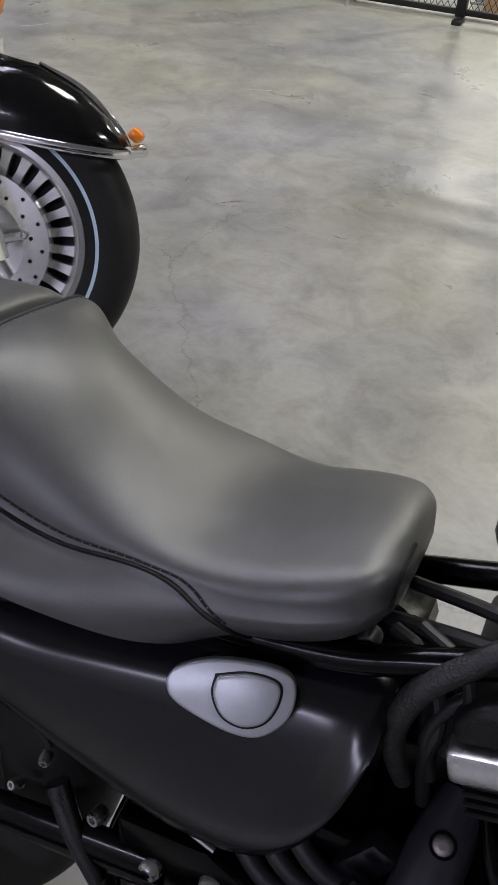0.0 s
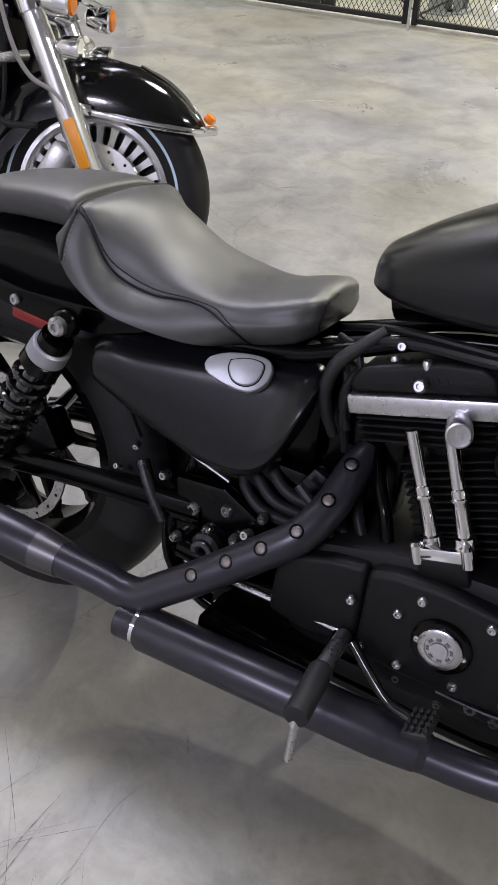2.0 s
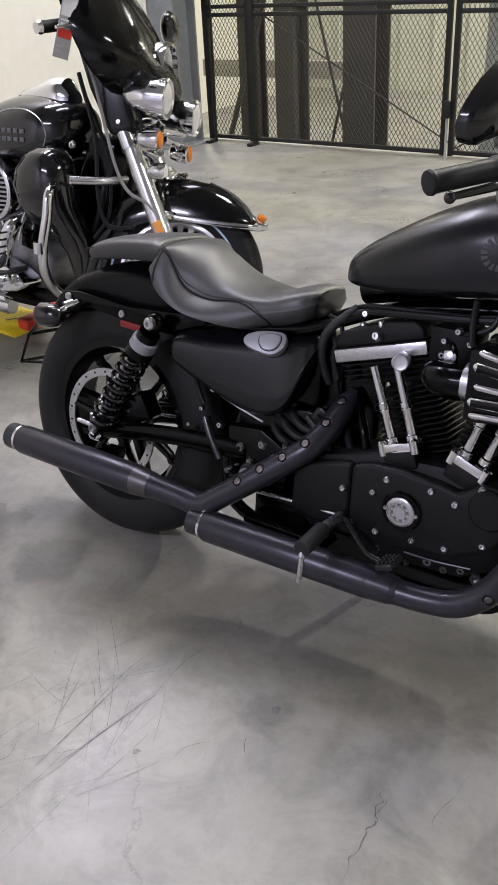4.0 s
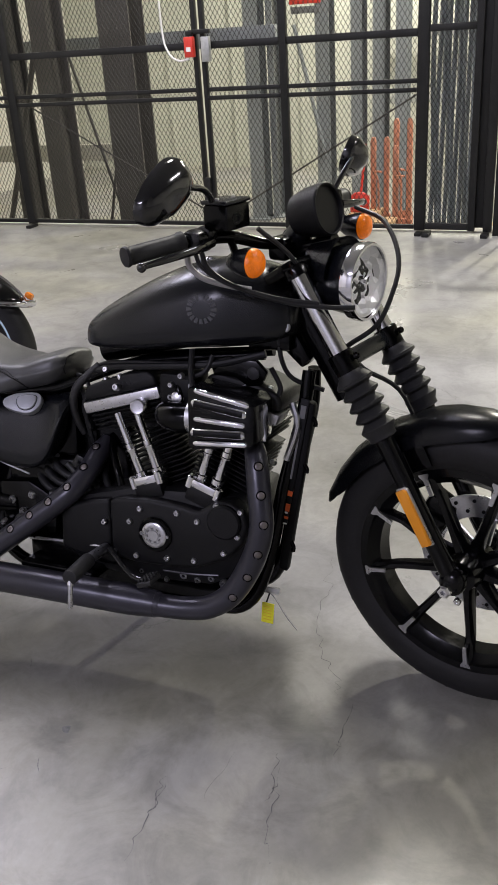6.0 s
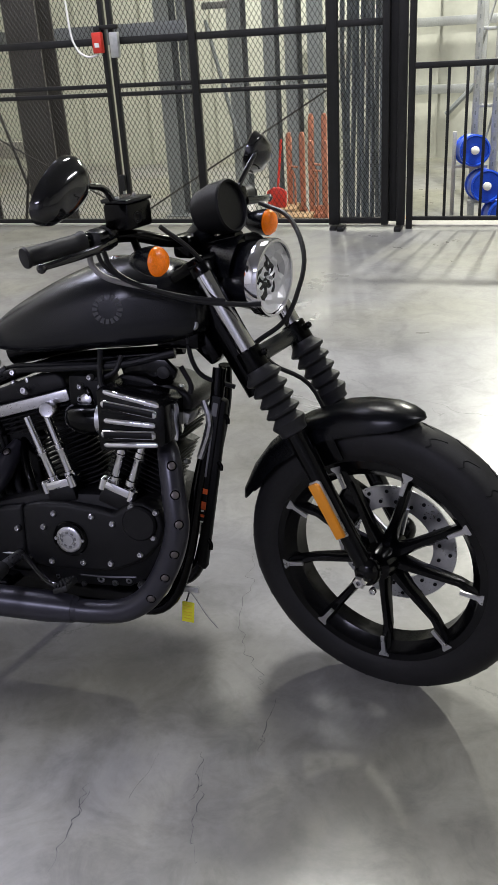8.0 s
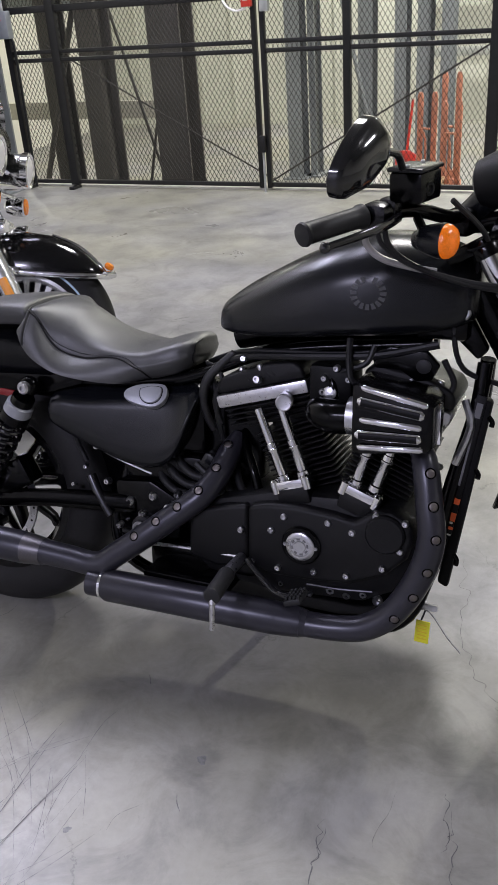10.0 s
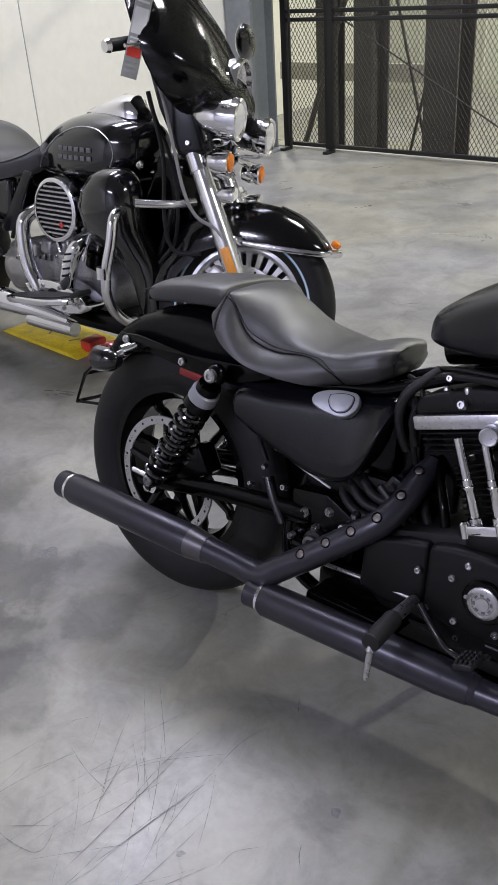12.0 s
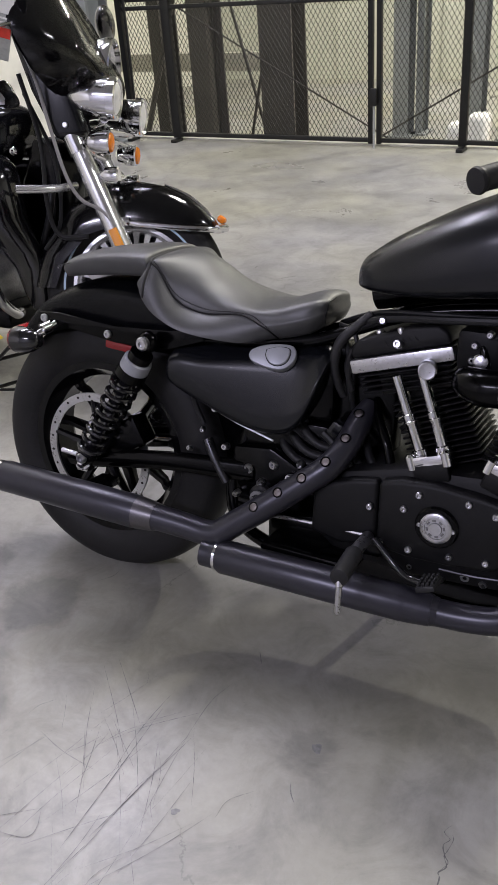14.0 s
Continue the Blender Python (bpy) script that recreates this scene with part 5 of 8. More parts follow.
bm = prism(B(), [(0.615, 0.298), (0.68, 0.284), (0.755, 0.3), (0.755, 0.44), (0.7, 0.43), (0.64, 0.41), (0.618, 0.39)], -0.15, -0.1, 0.01, None, 3)
part("sprocket_cover", bm, WRINKLE, bike, "black sprocket cover")
part("cover_boss", lathe(B(), (1.049, -0.156, 0.428), (0, -1, 0), [(-0.01, 0.04), (0.008, 0.04), (0.012, 0.036), (0.012, 0.01)], 36), WRINKLE, cc)
tm = Vector((0.876, -0.156, 0.373))
bm = lathe(B(), tm, (0, -1, 0), [(-0.01, 0.042), (0.004, 0.042), (0.007, 0.039), (0.007, 0.03)], 40)
part("timer_ring", bm, FRAME_BLACK, cc)
bm = lathe(B(), tm, (0, -1, 0), [(0.004, 0.031), (0.01, 0.031), (0.012, 0.028), (0.012, 0.021), (0.0105, 0.020), (0.0105, 0.013), (0.013, 0.012), (0.013, 0.003)], 40)
tc = part("timer_cover", bm, SATIN, cc, "round brushed timer cover")
for i in range(8):
    a = 2 * math.pi * i / 8 + 0.2
    part("print_bar", box(B(), tm + Vector((0.0165 * math.cos(a), -0.0108, 0.0165 * math.sin(a))), (0.007, 0.001, 0.004), 0, Matrix.Rotation(-a + math.pi / 2, 4, "Y")), LABEL_GREY, tc)
for dx in (-0.033, 0.033):
    part("timer_screw", bolt(B(), tm + Vector((dx, -0.006, 0)), (0, -1, 0), 0.0045, 0.004), SATIN, cc)
for x, z in ((0.742, 0.384), (0.81, 0.395), (0.838, 0.43), (0.932, 0.432), (0.982, 0.419), (1.029, 0.462), (1.087, 0.456), (1.079, 0.396), (1.045, 0.352), (0.972, 0.322), (0.903, 0.317), (0.824, 0.312), (0.766, 0.314)):
    part("case_bolt", bolt(B(), (x, -0.156, z), (0, -1, 0), 0.0072, 0.006, 12), SATIN, cc, "silver case bolt")

# air cleaner with five slotted ribs
bm = B()
AC = [(0.985, 0.605), (0.985, 0.735), (0.998, 0.742), (1.125, 0.722), (1.14, 0.708), (1.138, 0.628), (1.128, 0.618), (1.0, 0.6)]
grid_faces(bm, [[(1.06 + (x - 1.06) * k, y, 0.67 + (z - 0.67) * k) for x, z in AC] for k, y in ((0.9, -0.07), (1.0, -0.1), (1.0, -0.188), (0.96, -0.2), (0.9, -0.203))])
ac = part("air_cleaner", bm, WHEEL_BLACK, bike, "gloss black air cleaner with bright slots")
for (x0, z0), (x1, z1), r in (((1.005, 0.7325), (1.128, 0.709), 0.0062), ((0.998, 0.7065), (1.122, 0.6895), 0.0095), ((1.003, 0.6705), (1.118, 0.6665), 0.0062), ((0.995, 0.6405), (1.118, 0.6455), 0.0095), ((1.0, 0.6165), (1.122, 0.6255), 0.006)):
    a, b = Vector((x0, -0.205, z0)), Vector((x1, -0.205, z1))
    bm = tube(B(), [a, a + (b - a) * 0.04, a + (b - a) * 0.96, b], [r * 0.5, r, r, r * 0.5], 10, 0, 0.55)
    rib = part("slot_trim", bm, CHROME, ac, "chrome slot trim")
    if r > 0.008:
        part("slot_recess", tube(B(), [a + (b - a) * 0.06 + Vector((0, -0.0046, 0)), a + (b - a) * 0.94 + Vector((0, -0.0046, 0))], r * 0.7, 8, 0, 0.3), CLUTTER_DARK, ac)
bm = B()
grid_faces(bm, [[Vector((1.142 + h, -0.15, 0.664)) + Vector((0, 0.022 * math.cos(a) * (0.6 + 0.4 * math.sin(a)), 0.042 * math.sin(a))) for a in (2 * math.pi * j / 24 for j in range(24))] for h in (-0.004, 0.002)])
part("end_plate", bm, CHROME, ac, "chrome teardrop end plate")
bm = tube(B(), [(0.893, -0.095, 0.656), (0.903, -0.13, 0.656), (0.935, -0.145, 0.654), (0.99, -0.14, 0.658)], [0.02, 0.03, 0.034, 0.034], 20, 4)
part("intake_elbow", bm, FRAME_BLACK, bike, "gloss black intake elbow")
# flat round end cap of the rear rocker box
part("intake_flange", lathe(B(), (0.821, -0.105, 0.662), (0.25, -1, 0.12), [(-0.02, 0.0175), (0.022, 0.0175), (0.0245, 0.0165), (0.0255, 0.0145), (0.025, 0.012), (0.025, 0.002)], 28), SATIN, bike, "round brushed rocker end cap")
part("intake_clamp", lathe(B(), (0.975, -0.142, 0.659), (1, 0, 0), [(-0.008, 0.0375), (0.008, 0.0375)], 24), SATIN, bike)
part("throttle_body", box(B(), (0.915, -0.06, 0.705), (0.09, 0.09, 0.08), 0.012), CLUTTER_DARK, bike)
for x, z in ((0.905, 0.72), (0.93, 0.742), (0.955, 0.722)):
    part("throttle_screw", bolt(B(), (x, -0.107, z), (0, -1, 0), 0.007, 0.01), SATIN, bike)

# ---- exhaust ----
FP = [(1.085, -0.075, 0.6), (1.112, -0.125, 0.58), (1.131, -0.155, 0.5), (1.14, -0.168, 0.432), (1.121, -0.172, 0.354), (1.076, -0.174, 0.272), (1.022, -0.18, 0.228), (0.958, -0.183, 0.213), (0.87, -0.19, 0.211)]
part("exhaust_pipe", tube(B(), FP, [0.02, 0.025, 0.0265, 0.027, 0.027, 0.027, 0.027, 0.027, 0.0275], 22, 6), EXHAUST, bike, "satin black front exhaust pipe")
RP = [(0.686, -0.005, 0.529), (0.679, -0.0415, 0.505), (0.671, -0.0875, 0.467), (0.649, -0.1255, 0.429), (0.61, -0.1455, 0.394), (0.566, -0.1615, 0.359), (0.522, -0.1785, 0.324), (0.466, -0.1955, 0.284), (0.436, -0.205, 0.264), (0.404, -0.2095, 0.2605), (0.36, -0.2145, 0.268), (0.284, -0.225, 0.279)]
RP = [(x, y - 0.016 * min(1, max(0, (x - 0.3) / 0.2)), z + 0.016 * min(1, max(0, (x - 0.3) / 0.2))) for x, y, z in RP]
part("exhaust_pipe", tube(B(), RP, [0.02, 0.0255, 0.026, 0.0265, 0.0265, 0.027, 0.027, 0.027, 0.0275, 0.0275, 0.028, 0.029], 22, 6), EXHAUST, bike, "satin black rear exhaust pipe")


def near(path, k):
    p = smooth_path(path, 6)
    i = min(int(k * (len(p) - 1)), len(p) - 2)
    return p[i], (p[i + 1] - p[i]).normalized()


def shield_stud(path, k, r, tilt=0.8, fore=0.0):
    p, d = near(path, k)
    n = Vector((fore, -1, tilt))
    n = (n - d * d.dot(n)).normalized()
    bm = lathe(B(), p + n * (r - 0.004), n, [(0, 0.0085), (0.0032, 0.0085), (0.0044, 0.007), (0.0046, 0.003)], 16)
    stud = part("shield_stud", bm, STUD, bike, "round clamp window in the heat shield")
    part("stud_rim", lathe(B(), p + n * (r - 0.004), n, [(0, 0.0086), (0, 0.0108), (0.0042, 0.0108), (0.0042, 0.0086)], 18, loop=True), FRAME_BLACK, stud)


for k in range(1, 7):
    shield_stud(RP, (k * 6 + 0.1) / 66, 0.0268)
for k in (0.17, 0.27, 0.37, 0.46, 0.55, 0.64):
    shield_stud(FP, k, 0.0265, 0.15, 0.55)


def muffler(a, b, r0, r1, name_label, cone):
    """A tapered silencer from its tip a to its inlet b."""
    a, b = Vector(a), Vector(b)
    d = b - a
    n = d.length
    bm = lathe(B(), a, d, [(0.012, r0 * 0.9), (0.002, r0 * 0.92), (0.0, r0 * 0.98), (0.004, r0), (0.034, r0 * 1.0), (0.045, r1), (n * 0.62, r1 * 1.01), (n * 0.86, r1), (n * 0.872, r1 * 0.97), (n * 0.985, 0.0295), (n, 0.028)], 36)
    mu = part("muffler", bm, EXHAUST, bike, name_label)
    part("tip_ring", lathe(B(), a, d, [(0.03, r0 * 0.99), (0.03, r0 * 1.035), (0.037, r0 * 1.035), (0.037, r0 * 0.99)], 36, loop=True), CHROME, mu, "thin bright ring")
    part("tip_bore", lathe(B(), a, d, [(-0.0005, r0 * 0.55), (-0.0005, r0 * 0.86), (0.01, r0 * 0.86), (0.012, r0 * 0.55)], 30, loop=True), CLUTTER_DARK, mu)
    part("inlet_band", lathe(B(), a, d, [(n * 0.874, r1 * 0.93), (n * 0.874, r1 * 0.985), (n * 0.975, 0.0315), (n * 0.975, 0.0285)], 36, loop=True), cone, mu)


muffler((-0.165, -0.241, 0.293), (0.3, -0.223, 0.277), 0.0335, 0.0372, "satin black upper muffler", CONE)
muffler((0.411, -0.236, 0.233), (0.9, -0.187, 0.212), 0.03, 0.0362, "satin black lower muffler", EXHAUST)
part("muffler_bracket", box(B(), (0.62, -0.15, 0.25), (0.2, 0.08, 0.025), 0.006), FRAME_BLACK, bike)
part("muffler_hanger", box(B(), (0.1, -0.175, 0.295), (0.05, 0.09, 0.02), 0.005), FRAME_BLACK, bike)

# ---- controls and loose parts on the right side ----
peg = part("foot_peg", tube(B(), [(0.742, -0.155, 0.318), (0.745, -0.238, 0.321)], 0.0125, 12), SATIN, bike, "foot peg with black rubber")
pr = [(0, 0.012)]
for k in range(8):
    pr += [(0.004 + k * 0.0115, 0.0165), (0.010 + k * 0.0115, 0.0178)]
pr += [(0.098, 0.017), (0.1, 0.012)]
part("peg_rubber", lathe(B(), (0.745, -0.235, 0.32), (0.08, -1, -0.06), pr, 18), RUBBER_SOFT, peg, "black ribbed peg rubber")
part("peg_feeler", lathe(B(), (0.752, -0.327, 0.308), (0.05, -0.22, -1), [(0, 0.007), (0.012, 0.008), (0.014, 0.006), (0.062, 0.0055), (0.066, 0.003)], 12), SATIN, peg, "bright metal feeler pin")
part("peg_mount", box(B(), (0.748, -0.14, 0.3), (0.05, 0.05, 0.04), 0.008), FRAME_BLACK, bike)
pedal = part("brake_pedal", tube(B(), [(0.758, -0.165, 0.322), (0.79, -0.178, 0.3), (0.83, -0.192, 0.275), (0.868, -0.2, 0.272)], [0.008, 0.007, 0.007, 0.008], 10, 4), GLOSS_BLACK, bike, "black brake pedal")
bm = box(B(), (0.885, -0.215, 0.282), (0.038, 0.055, 0.012), 0.004, Matrix.Rotation(-0.35, 4, "Y"))
part("pedal_pad", bm, RUBBER_SOFT, pedal, "knobbed rubber pedal pad")
bm = B()
for i in range(4):
    for j in range(4):
        box(bm, (0.872 + i * 0.0085, -0.234 + j * 0.0125, 0.284 + i * 0.003), (0.005, 0.008, 0.012), 0.001, Matrix.Rotation(-0.35, 4, "Y"), 1)
tagged(part("rubber_knob", bm, RUBBER_SOFT, pedal), kind="stuff")
part("brake_rod", tube(B(), [(0.75, -0.15, 0.318), (0.62, -0.14, 0.31), (0.5, -0.13, 0.3)], 0.0045, 8, 3), SATIN, bike)
part("master_cylinder", tube(B(), [(0.53, -0.12, 0.31), (0.44, -0.115, 0.315)], [0.018, 0.02], 14), FRAME_BLACK, bike)
part("prop_rod", tube(B(), [(0.345, -0.1, 0.43), (0.37, -0.11, 0.39), (0.4, -0.115, 0.345)], [0.012, 0.011, 0.009], 12, 3), DARK_METAL, bike, "bright brake reservoir link")
random.seed(4)
for x, y, z, r in ((0.44, -0.1, 0.42, 0.012), (0.47, -0.105, 0.395, 0.009), (0.5, -0.1, 0.44, 0.011), (0.455, -0.11, 0.355, 0.012), (0.49, -0.115, 0.36, 0.008), (0.52, -0.11, 0.40, 0.009), (0.415, -0.11, 0.36, 0.008), (0.545, -0.12, 0.425, 0.009), (0.43, -0.11, 0.335, 0.009), (0.56, -0.105, 0.455, 0.008), (0.385, -0.105, 0.46, 0.008)):
    part("frame_bolt", bolt(B(), (x + 0.01, y, z - 0.035), (random.uniform(-0.3, 0.3), -1, random.uniform(-0.2, 0.3)), r, 0.012, 12), SATIN, bike)
part("swing_pivot", lathe(B(), (0.483, -0.118, 0.33), (0, -1, 0), [(-0.02, 0.026), (0.0, 0.026), (0.006, 0.02), (0.006, 0.014), (0.012, 0.012), (0.012, 0.007), (0.004, 0.006)], 22), DARK_METAL, bike, "dark steel swing arm pivot")
part("pivot_ring", lathe(B(), (0.483, -0.130, 0.33), (0, -1, 0), [(-0.002, 0.011), (-0.002, 0.018), (0.002, 0.018), (0.002, 0.011)], 24, loop=True), SATIN, bike, "bright pivot ring")
part("pivot_bracket", prism(B(), [(0.41, 0.43), (0.5, 0.44), (0.58, 0.4), (0.57, 0.3), (0.42, 0.28)], -0.105, -0.08, 0.008), FRAME_BLACK, bike)
for k in range(3):
    z = 0.49 - k * 0.022
    x = 0.553 - k * 0.022
    hose = part("oil_hose", tube(B(), [(x, -0.06, z + 0.012), (x + 0.014, -0.078, z - 0.006), (x + 0.05, -0.088, z - 0.026), (x + 0.1, -0.08, z - 0.034)], 0.0095, 12, 5), RUBBER_SOFT, bike, "black oil hose")
    part("hose_clamp", lathe(B(), (x + 0.003, -0.063, z + 0.007), (0.5, -0.6, -0.6), [(-0.006, 0.011), (0.006, 0.011)], 14), SATIN, hose)
bm = prism(B(), [(0.6, 0.47), (0.63, 0.52), (0.655, 0.51), (0.63, 0.46)], -0.085, -0.06, 0.005)
part("sensor_box", bm, MATT_BLACK, bike)
for pts, r in (
    ([(0.6, -0.03, 0.69), (0.63, -0.05, 0.69), (0.65, -0.06, 0.65), (0.648, -0.055, 0.6), (0.655, -0.04, 0.54)], 0.006),
    ([(0.62, -0.04, 0.71), (0.655, -0.06, 0.705), (0.668, -0.066, 0.67), (0.66, -0.06, 0.62)], 0.005),
    ([(0.57, 0.0, 0.67), (0.63, -0.03, 0.7), (0.69, -0.06, 0.728), (0.75, -0.075, 0.744), (0.85, -0.09, 0.755), (1.0, -0.09, 0.77), (1.12, -0.08, 0.8)], 0.008),
    ([(0.6, 0.02, 0.7), (0.66, -0.02, 0.728), (0.72, -0.055, 0.748), (0.8, -0.072, 0.757), (0.95, -0.085, 0.768), (1.08, -0.07, 0.79)], 0.006),
    ([(0.95, -0.09, 0.8), (0.955, -0.11, 0.75), (0.965, -0.115, 0.72), (1.0, -0.1, 0.7)], 0.0065),
    ([(1.0, -0.09, 0.79), (0.985, -0.1, 0.755), (0.94, -0.1, 0.735), (0.91, -0.09, 0.72)], 0.006),
    ([(1.13, -0.075, 0.77), (1.15, -0.07, 0.72), (1.12, -0.075, 0.68), (1.1, -0.085, 0.64)], 0.006),
    ([(0.26, -0.1, 0.6), (0.3, -0.1, 0.56), (0.31, -0.09, 0.5), (0.33, -0.09, 0.46)], 0.006),
    ([(0.62, -0.11, 0.5), (0.66, -0.115, 0.47), (0.68, -0.11, 0.44)], 0.008),
):
    part("wiring_loom", tube(B(), pts, r, 9, 6), CABLE, bike)
part("coil_bracket", prism(B(), [(0.99, 0.775), (1.03, 0.79), (1.1, 0.785), (1.125, 0.76), (1.11, 0.73), (1.08, 0.725), (1.05, 0.745), (1.0, 0.745)], -0.088, -0.07, 0.004), FRAME_BLACK, bike)
part("coil_grommet", lathe(B(), (1.095, -0.088, 0.757), (0, -1, 0), [(0, 0.014), (0.005, 0.014), (0.007, 0.006)], 18), RUBBER_SOFT, bike)
# regulator and its label in front of the frame
reg = part("regulator_plate", prism(B(), [(1.2, 0.7), (1.222, 0.69), (1.158, 0.28), (1.136, 0.29)], -0.05, -0.02, 0.007), DULL_BLACK, bike, "black regulator plate")
ang = math.atan2(1.225 - 1.155, 0.69 - 0.29)
mm = Matrix.Translation((1.166, -0.053, 0.495)) @ Matrix.Rotation(ang, 4, "Y")
lab = part("label_strip", box(B(), mm @ Vector((0, 0, 0.06)), (0.02, 0.004, 0.3), 0.001, Matrix.Rotation(ang, 4, "Y")), CLUTTER_DARK, bike, "black decal on the frame")
for k, (dz, h, w, mat) in enumerate(((-0.075, 0.006, 0.02, LABEL_ORANGE), (-0.05, 0.018, 0.02, LABEL_ORANGE), (-0.063, 0.004, 0.014, WHITE_CARD), (-0.015, 0.012, 0.02, LABEL_ORANGE), (-0.09, 0.003, 0.018, WHITE_CARD), (0.08, 0.12, 0.004, LABEL_GREY), (0.18, 0.03, 0.012, LABEL_GREY))):
    part("print_bar", box(B(), mm @ Vector((0, -0.003, dz)), (w, 0.002, h), 0, Matrix.Rotation(ang, 4, "Y")), mat, lab)
for p, q in (((1.215, -0.045, 0.66), (1.222, -0.045, 0.64)), ((1.196, -0.045, 0.55), (1.203, -0.045, 0.53)), ((1.166, -0.045, 0.36), (1.172, -0.045, 0.335))):
    part("frame_clip", tube(B(), [p, ((p[0] + q[0]) / 2 + 0.004, p[1], (p[2] + q[2]) / 2), q], 0.005, 8, 3), FRAME_BLACK, bike)
part("horn_bracket", tube(B(), [(1.17, -0.05, 0.69), (1.185, -0.06, 0.64), (1.16, -0.06, 0.56)], 0.008, 8, 3), SATIN, bike)
part("tag_cord", tube(B(), [(1.12, -0.05, 0.235), (1.115, -0.055, 0.215), (1.11, -0.055, 0.2)], 0.002, 6, 3), CABLE, bike)
tag = part("yellow_tag", box(B(), (1.113, -0.055, 0.172), (0.03, 0.003, 0.052), 0.001, Matrix.Rotation(0.06, 4, "Y")), YELLOW_TAG, bike, "yellow paper tag")
for k in range(5):
    part("print_bar", box(B(), (1.113, -0.057, 0.188 - k * 0.008), (0.02, 0.001, 0.0025), 0, Matrix.Rotation(0.06, 4, "Y")), YELLOW, tag)
part("tag_tie", tube(B(), [(1.1, -0.055, 0.225), (1.13, -0.07, 0.228), (1.17, -0.09, 0.19), (1.2, -0.1, 0.165)], 0.0012, 5, 4), GREY_CABLE, bike)
part("white_tie", box(B(), (1.125, -0.055, 0.232), (0.035, 0.008, 0.016), 0.004), WHITE_CARD, bike)
# side stand on the far side
part("side_stand", tube(B(), [(0.7, 0.12, 0.2), (0.74, 0.2, 0.12), (0.77, 0.27, 0.032)], [0.013, 0.012, 0.012], 12, 3), FRAME_BLACK, bike, "black side stand")
part("stand_foot", box(B(), (0.775, 0.275, 0.037), (0.06, 0.03, 0.008), 0.003, pose(0, 0, 0, 6.5)), FRAME_BLACK, bike)
part("primary_cover", prism(B(), [(0.62, 0.3), (0.62, 0.42), (0.7, 0.46), (1.05, 0.45), (1.12, 0.4), (1.1, 0.3), (1.0, 0.27), (0.72, 0.27)], 0.14, 0.2, 0.02), WRINKLE, bike)

# braided wiring sleeve between the seat and the rear cylinder
sleeve = part("braided_sleeve", tube(B(), [(0.69, -0.055, 0.742), (0.664, -0.065, 0.716), (0.634, -0.072, 0.682), (0.622, -0.07, 0.638), (0.626, -0.062, 0.6), (0.636, -0.05, 0.565)], [0.008, 0.0095, 0.0105, 0.01, 0.009, 0.008], 12, 6), BRAID, bike, "black braided wiring sleeve")
part("sleeve_cable", tube(B(), [(0.7, -0.05, 0.7), (0.66, -0.06, 0.672), (0.645, -0.06, 0.63), (0.655, -0.05, 0.58)], 0.006, 10, 6), CABLE, bike)

random.seed(12)
for x, y, z, r in ((0.76, -0.1, 0.7, 0.009), (0.9, -0.1, 0.69, 0.008), (0.93, -0.11, 0.66, 0.009), (0.92, -0.105, 0.62, 0.007), (0.72, -0.075, 0.735, 0.007), (1.07, -0.08, 0.72, 0.008), (1.1, -0.06, 0.7, 0.007), (1.13, -0.06, 0.55, 0.007), (0.69, -0.11, 0.4, 0.007), (0.62, -0.12, 0.345, 0.008), (0.36, -0.09, 0.5, 0.007), (0.33, -0.095, 0.45, 0.006), (0.3, -0.1, 0.4, 0.006)):
    part("frame_bolt", bolt(B(), (x, y, z), (random.uniform(-0.3, 0.3), -1, random.uniform(-0.1, 0.5)), r, 0.009, 12), SATIN, bike)
for pts, r, mat in (
    ([(0.905, -0.08, 0.74), (0.92, -0.1, 0.71), (0.925, -0.105, 0.67), (0.92, -0.1, 0.63)], 0.009, FRAME_BLACK),
    ([(0.7, -0.02, 0.56), (0.72, -0.06, 0.53), (0.745, -0.09, 0.5), (0.76, -0.1, 0.46)], 0.01, FRAME_BLACK),
    ([(0.68, -0.03, 0.5), (0.7, -0.07, 0.47), (0.72, -0.09, 0.445)], 0.0085, CABLE),
    ([(0.66, -0.05, 0.47), (0.685, -0.085, 0.445), (0.71, -0.1, 0.42)], 0.0085, CABLE),
):
    part("engine_hose", tube(B(), pts, r, 10, 6), mat, bike)
part("coupler", lathe(B(), (0.918, -0.105, 0.69), (0.1, -1, 0.2), [(-0.012, 0.017), (0.0, 0.017), (0.004, 0.012), (0.008, 0.012), (0.01, 0.005)], 20), SATIN, bike)

# the frame sits a little back and down in the fork's axes; wheels, fork, tank, seat and cover are already in place
SET = Matrix(((1.014, 0, -0.02, -0.011), (0, 1, 0, 0), (0, 0, 1, -0.014), (0, 0, 0, 1)))
fixed = set(steered) | {fw, rw, tank, seat, cover} | set(rw.children) | set(tank.children) | set(seat.children) | set(cover.children)
REAR = ("fender_strut", "strut_bolt", "side_reflector", "rear_signal", "signal_lens", "signal_stem", "signal_clamp", "shock_absorber", "preload_ring", "damper_rod", "coil_spring", "shock_eye", "shock_bolt", "rear_fender", "pillion_seat", "seat_bolt", "tank_bolt")
for ob in bike.children_recursive:
    if ob not in fixed and ob.name.split(".")[0] not in REAR:
        ob.data.transform(SET)
for ob, dx, dz in [(o, -0.006, 0.014) for o in (tank, *tank.children)] + [(o, 0.0, 0.006) for o in (seat, *seat.children)] + [(o, -0.005, 0.004) for o in (cover, *cover.children)]:
    ob.data.transform(Matrix.Translation((dx, -0.01 if ob == cover or ob.parent == cover else 0, dz)))

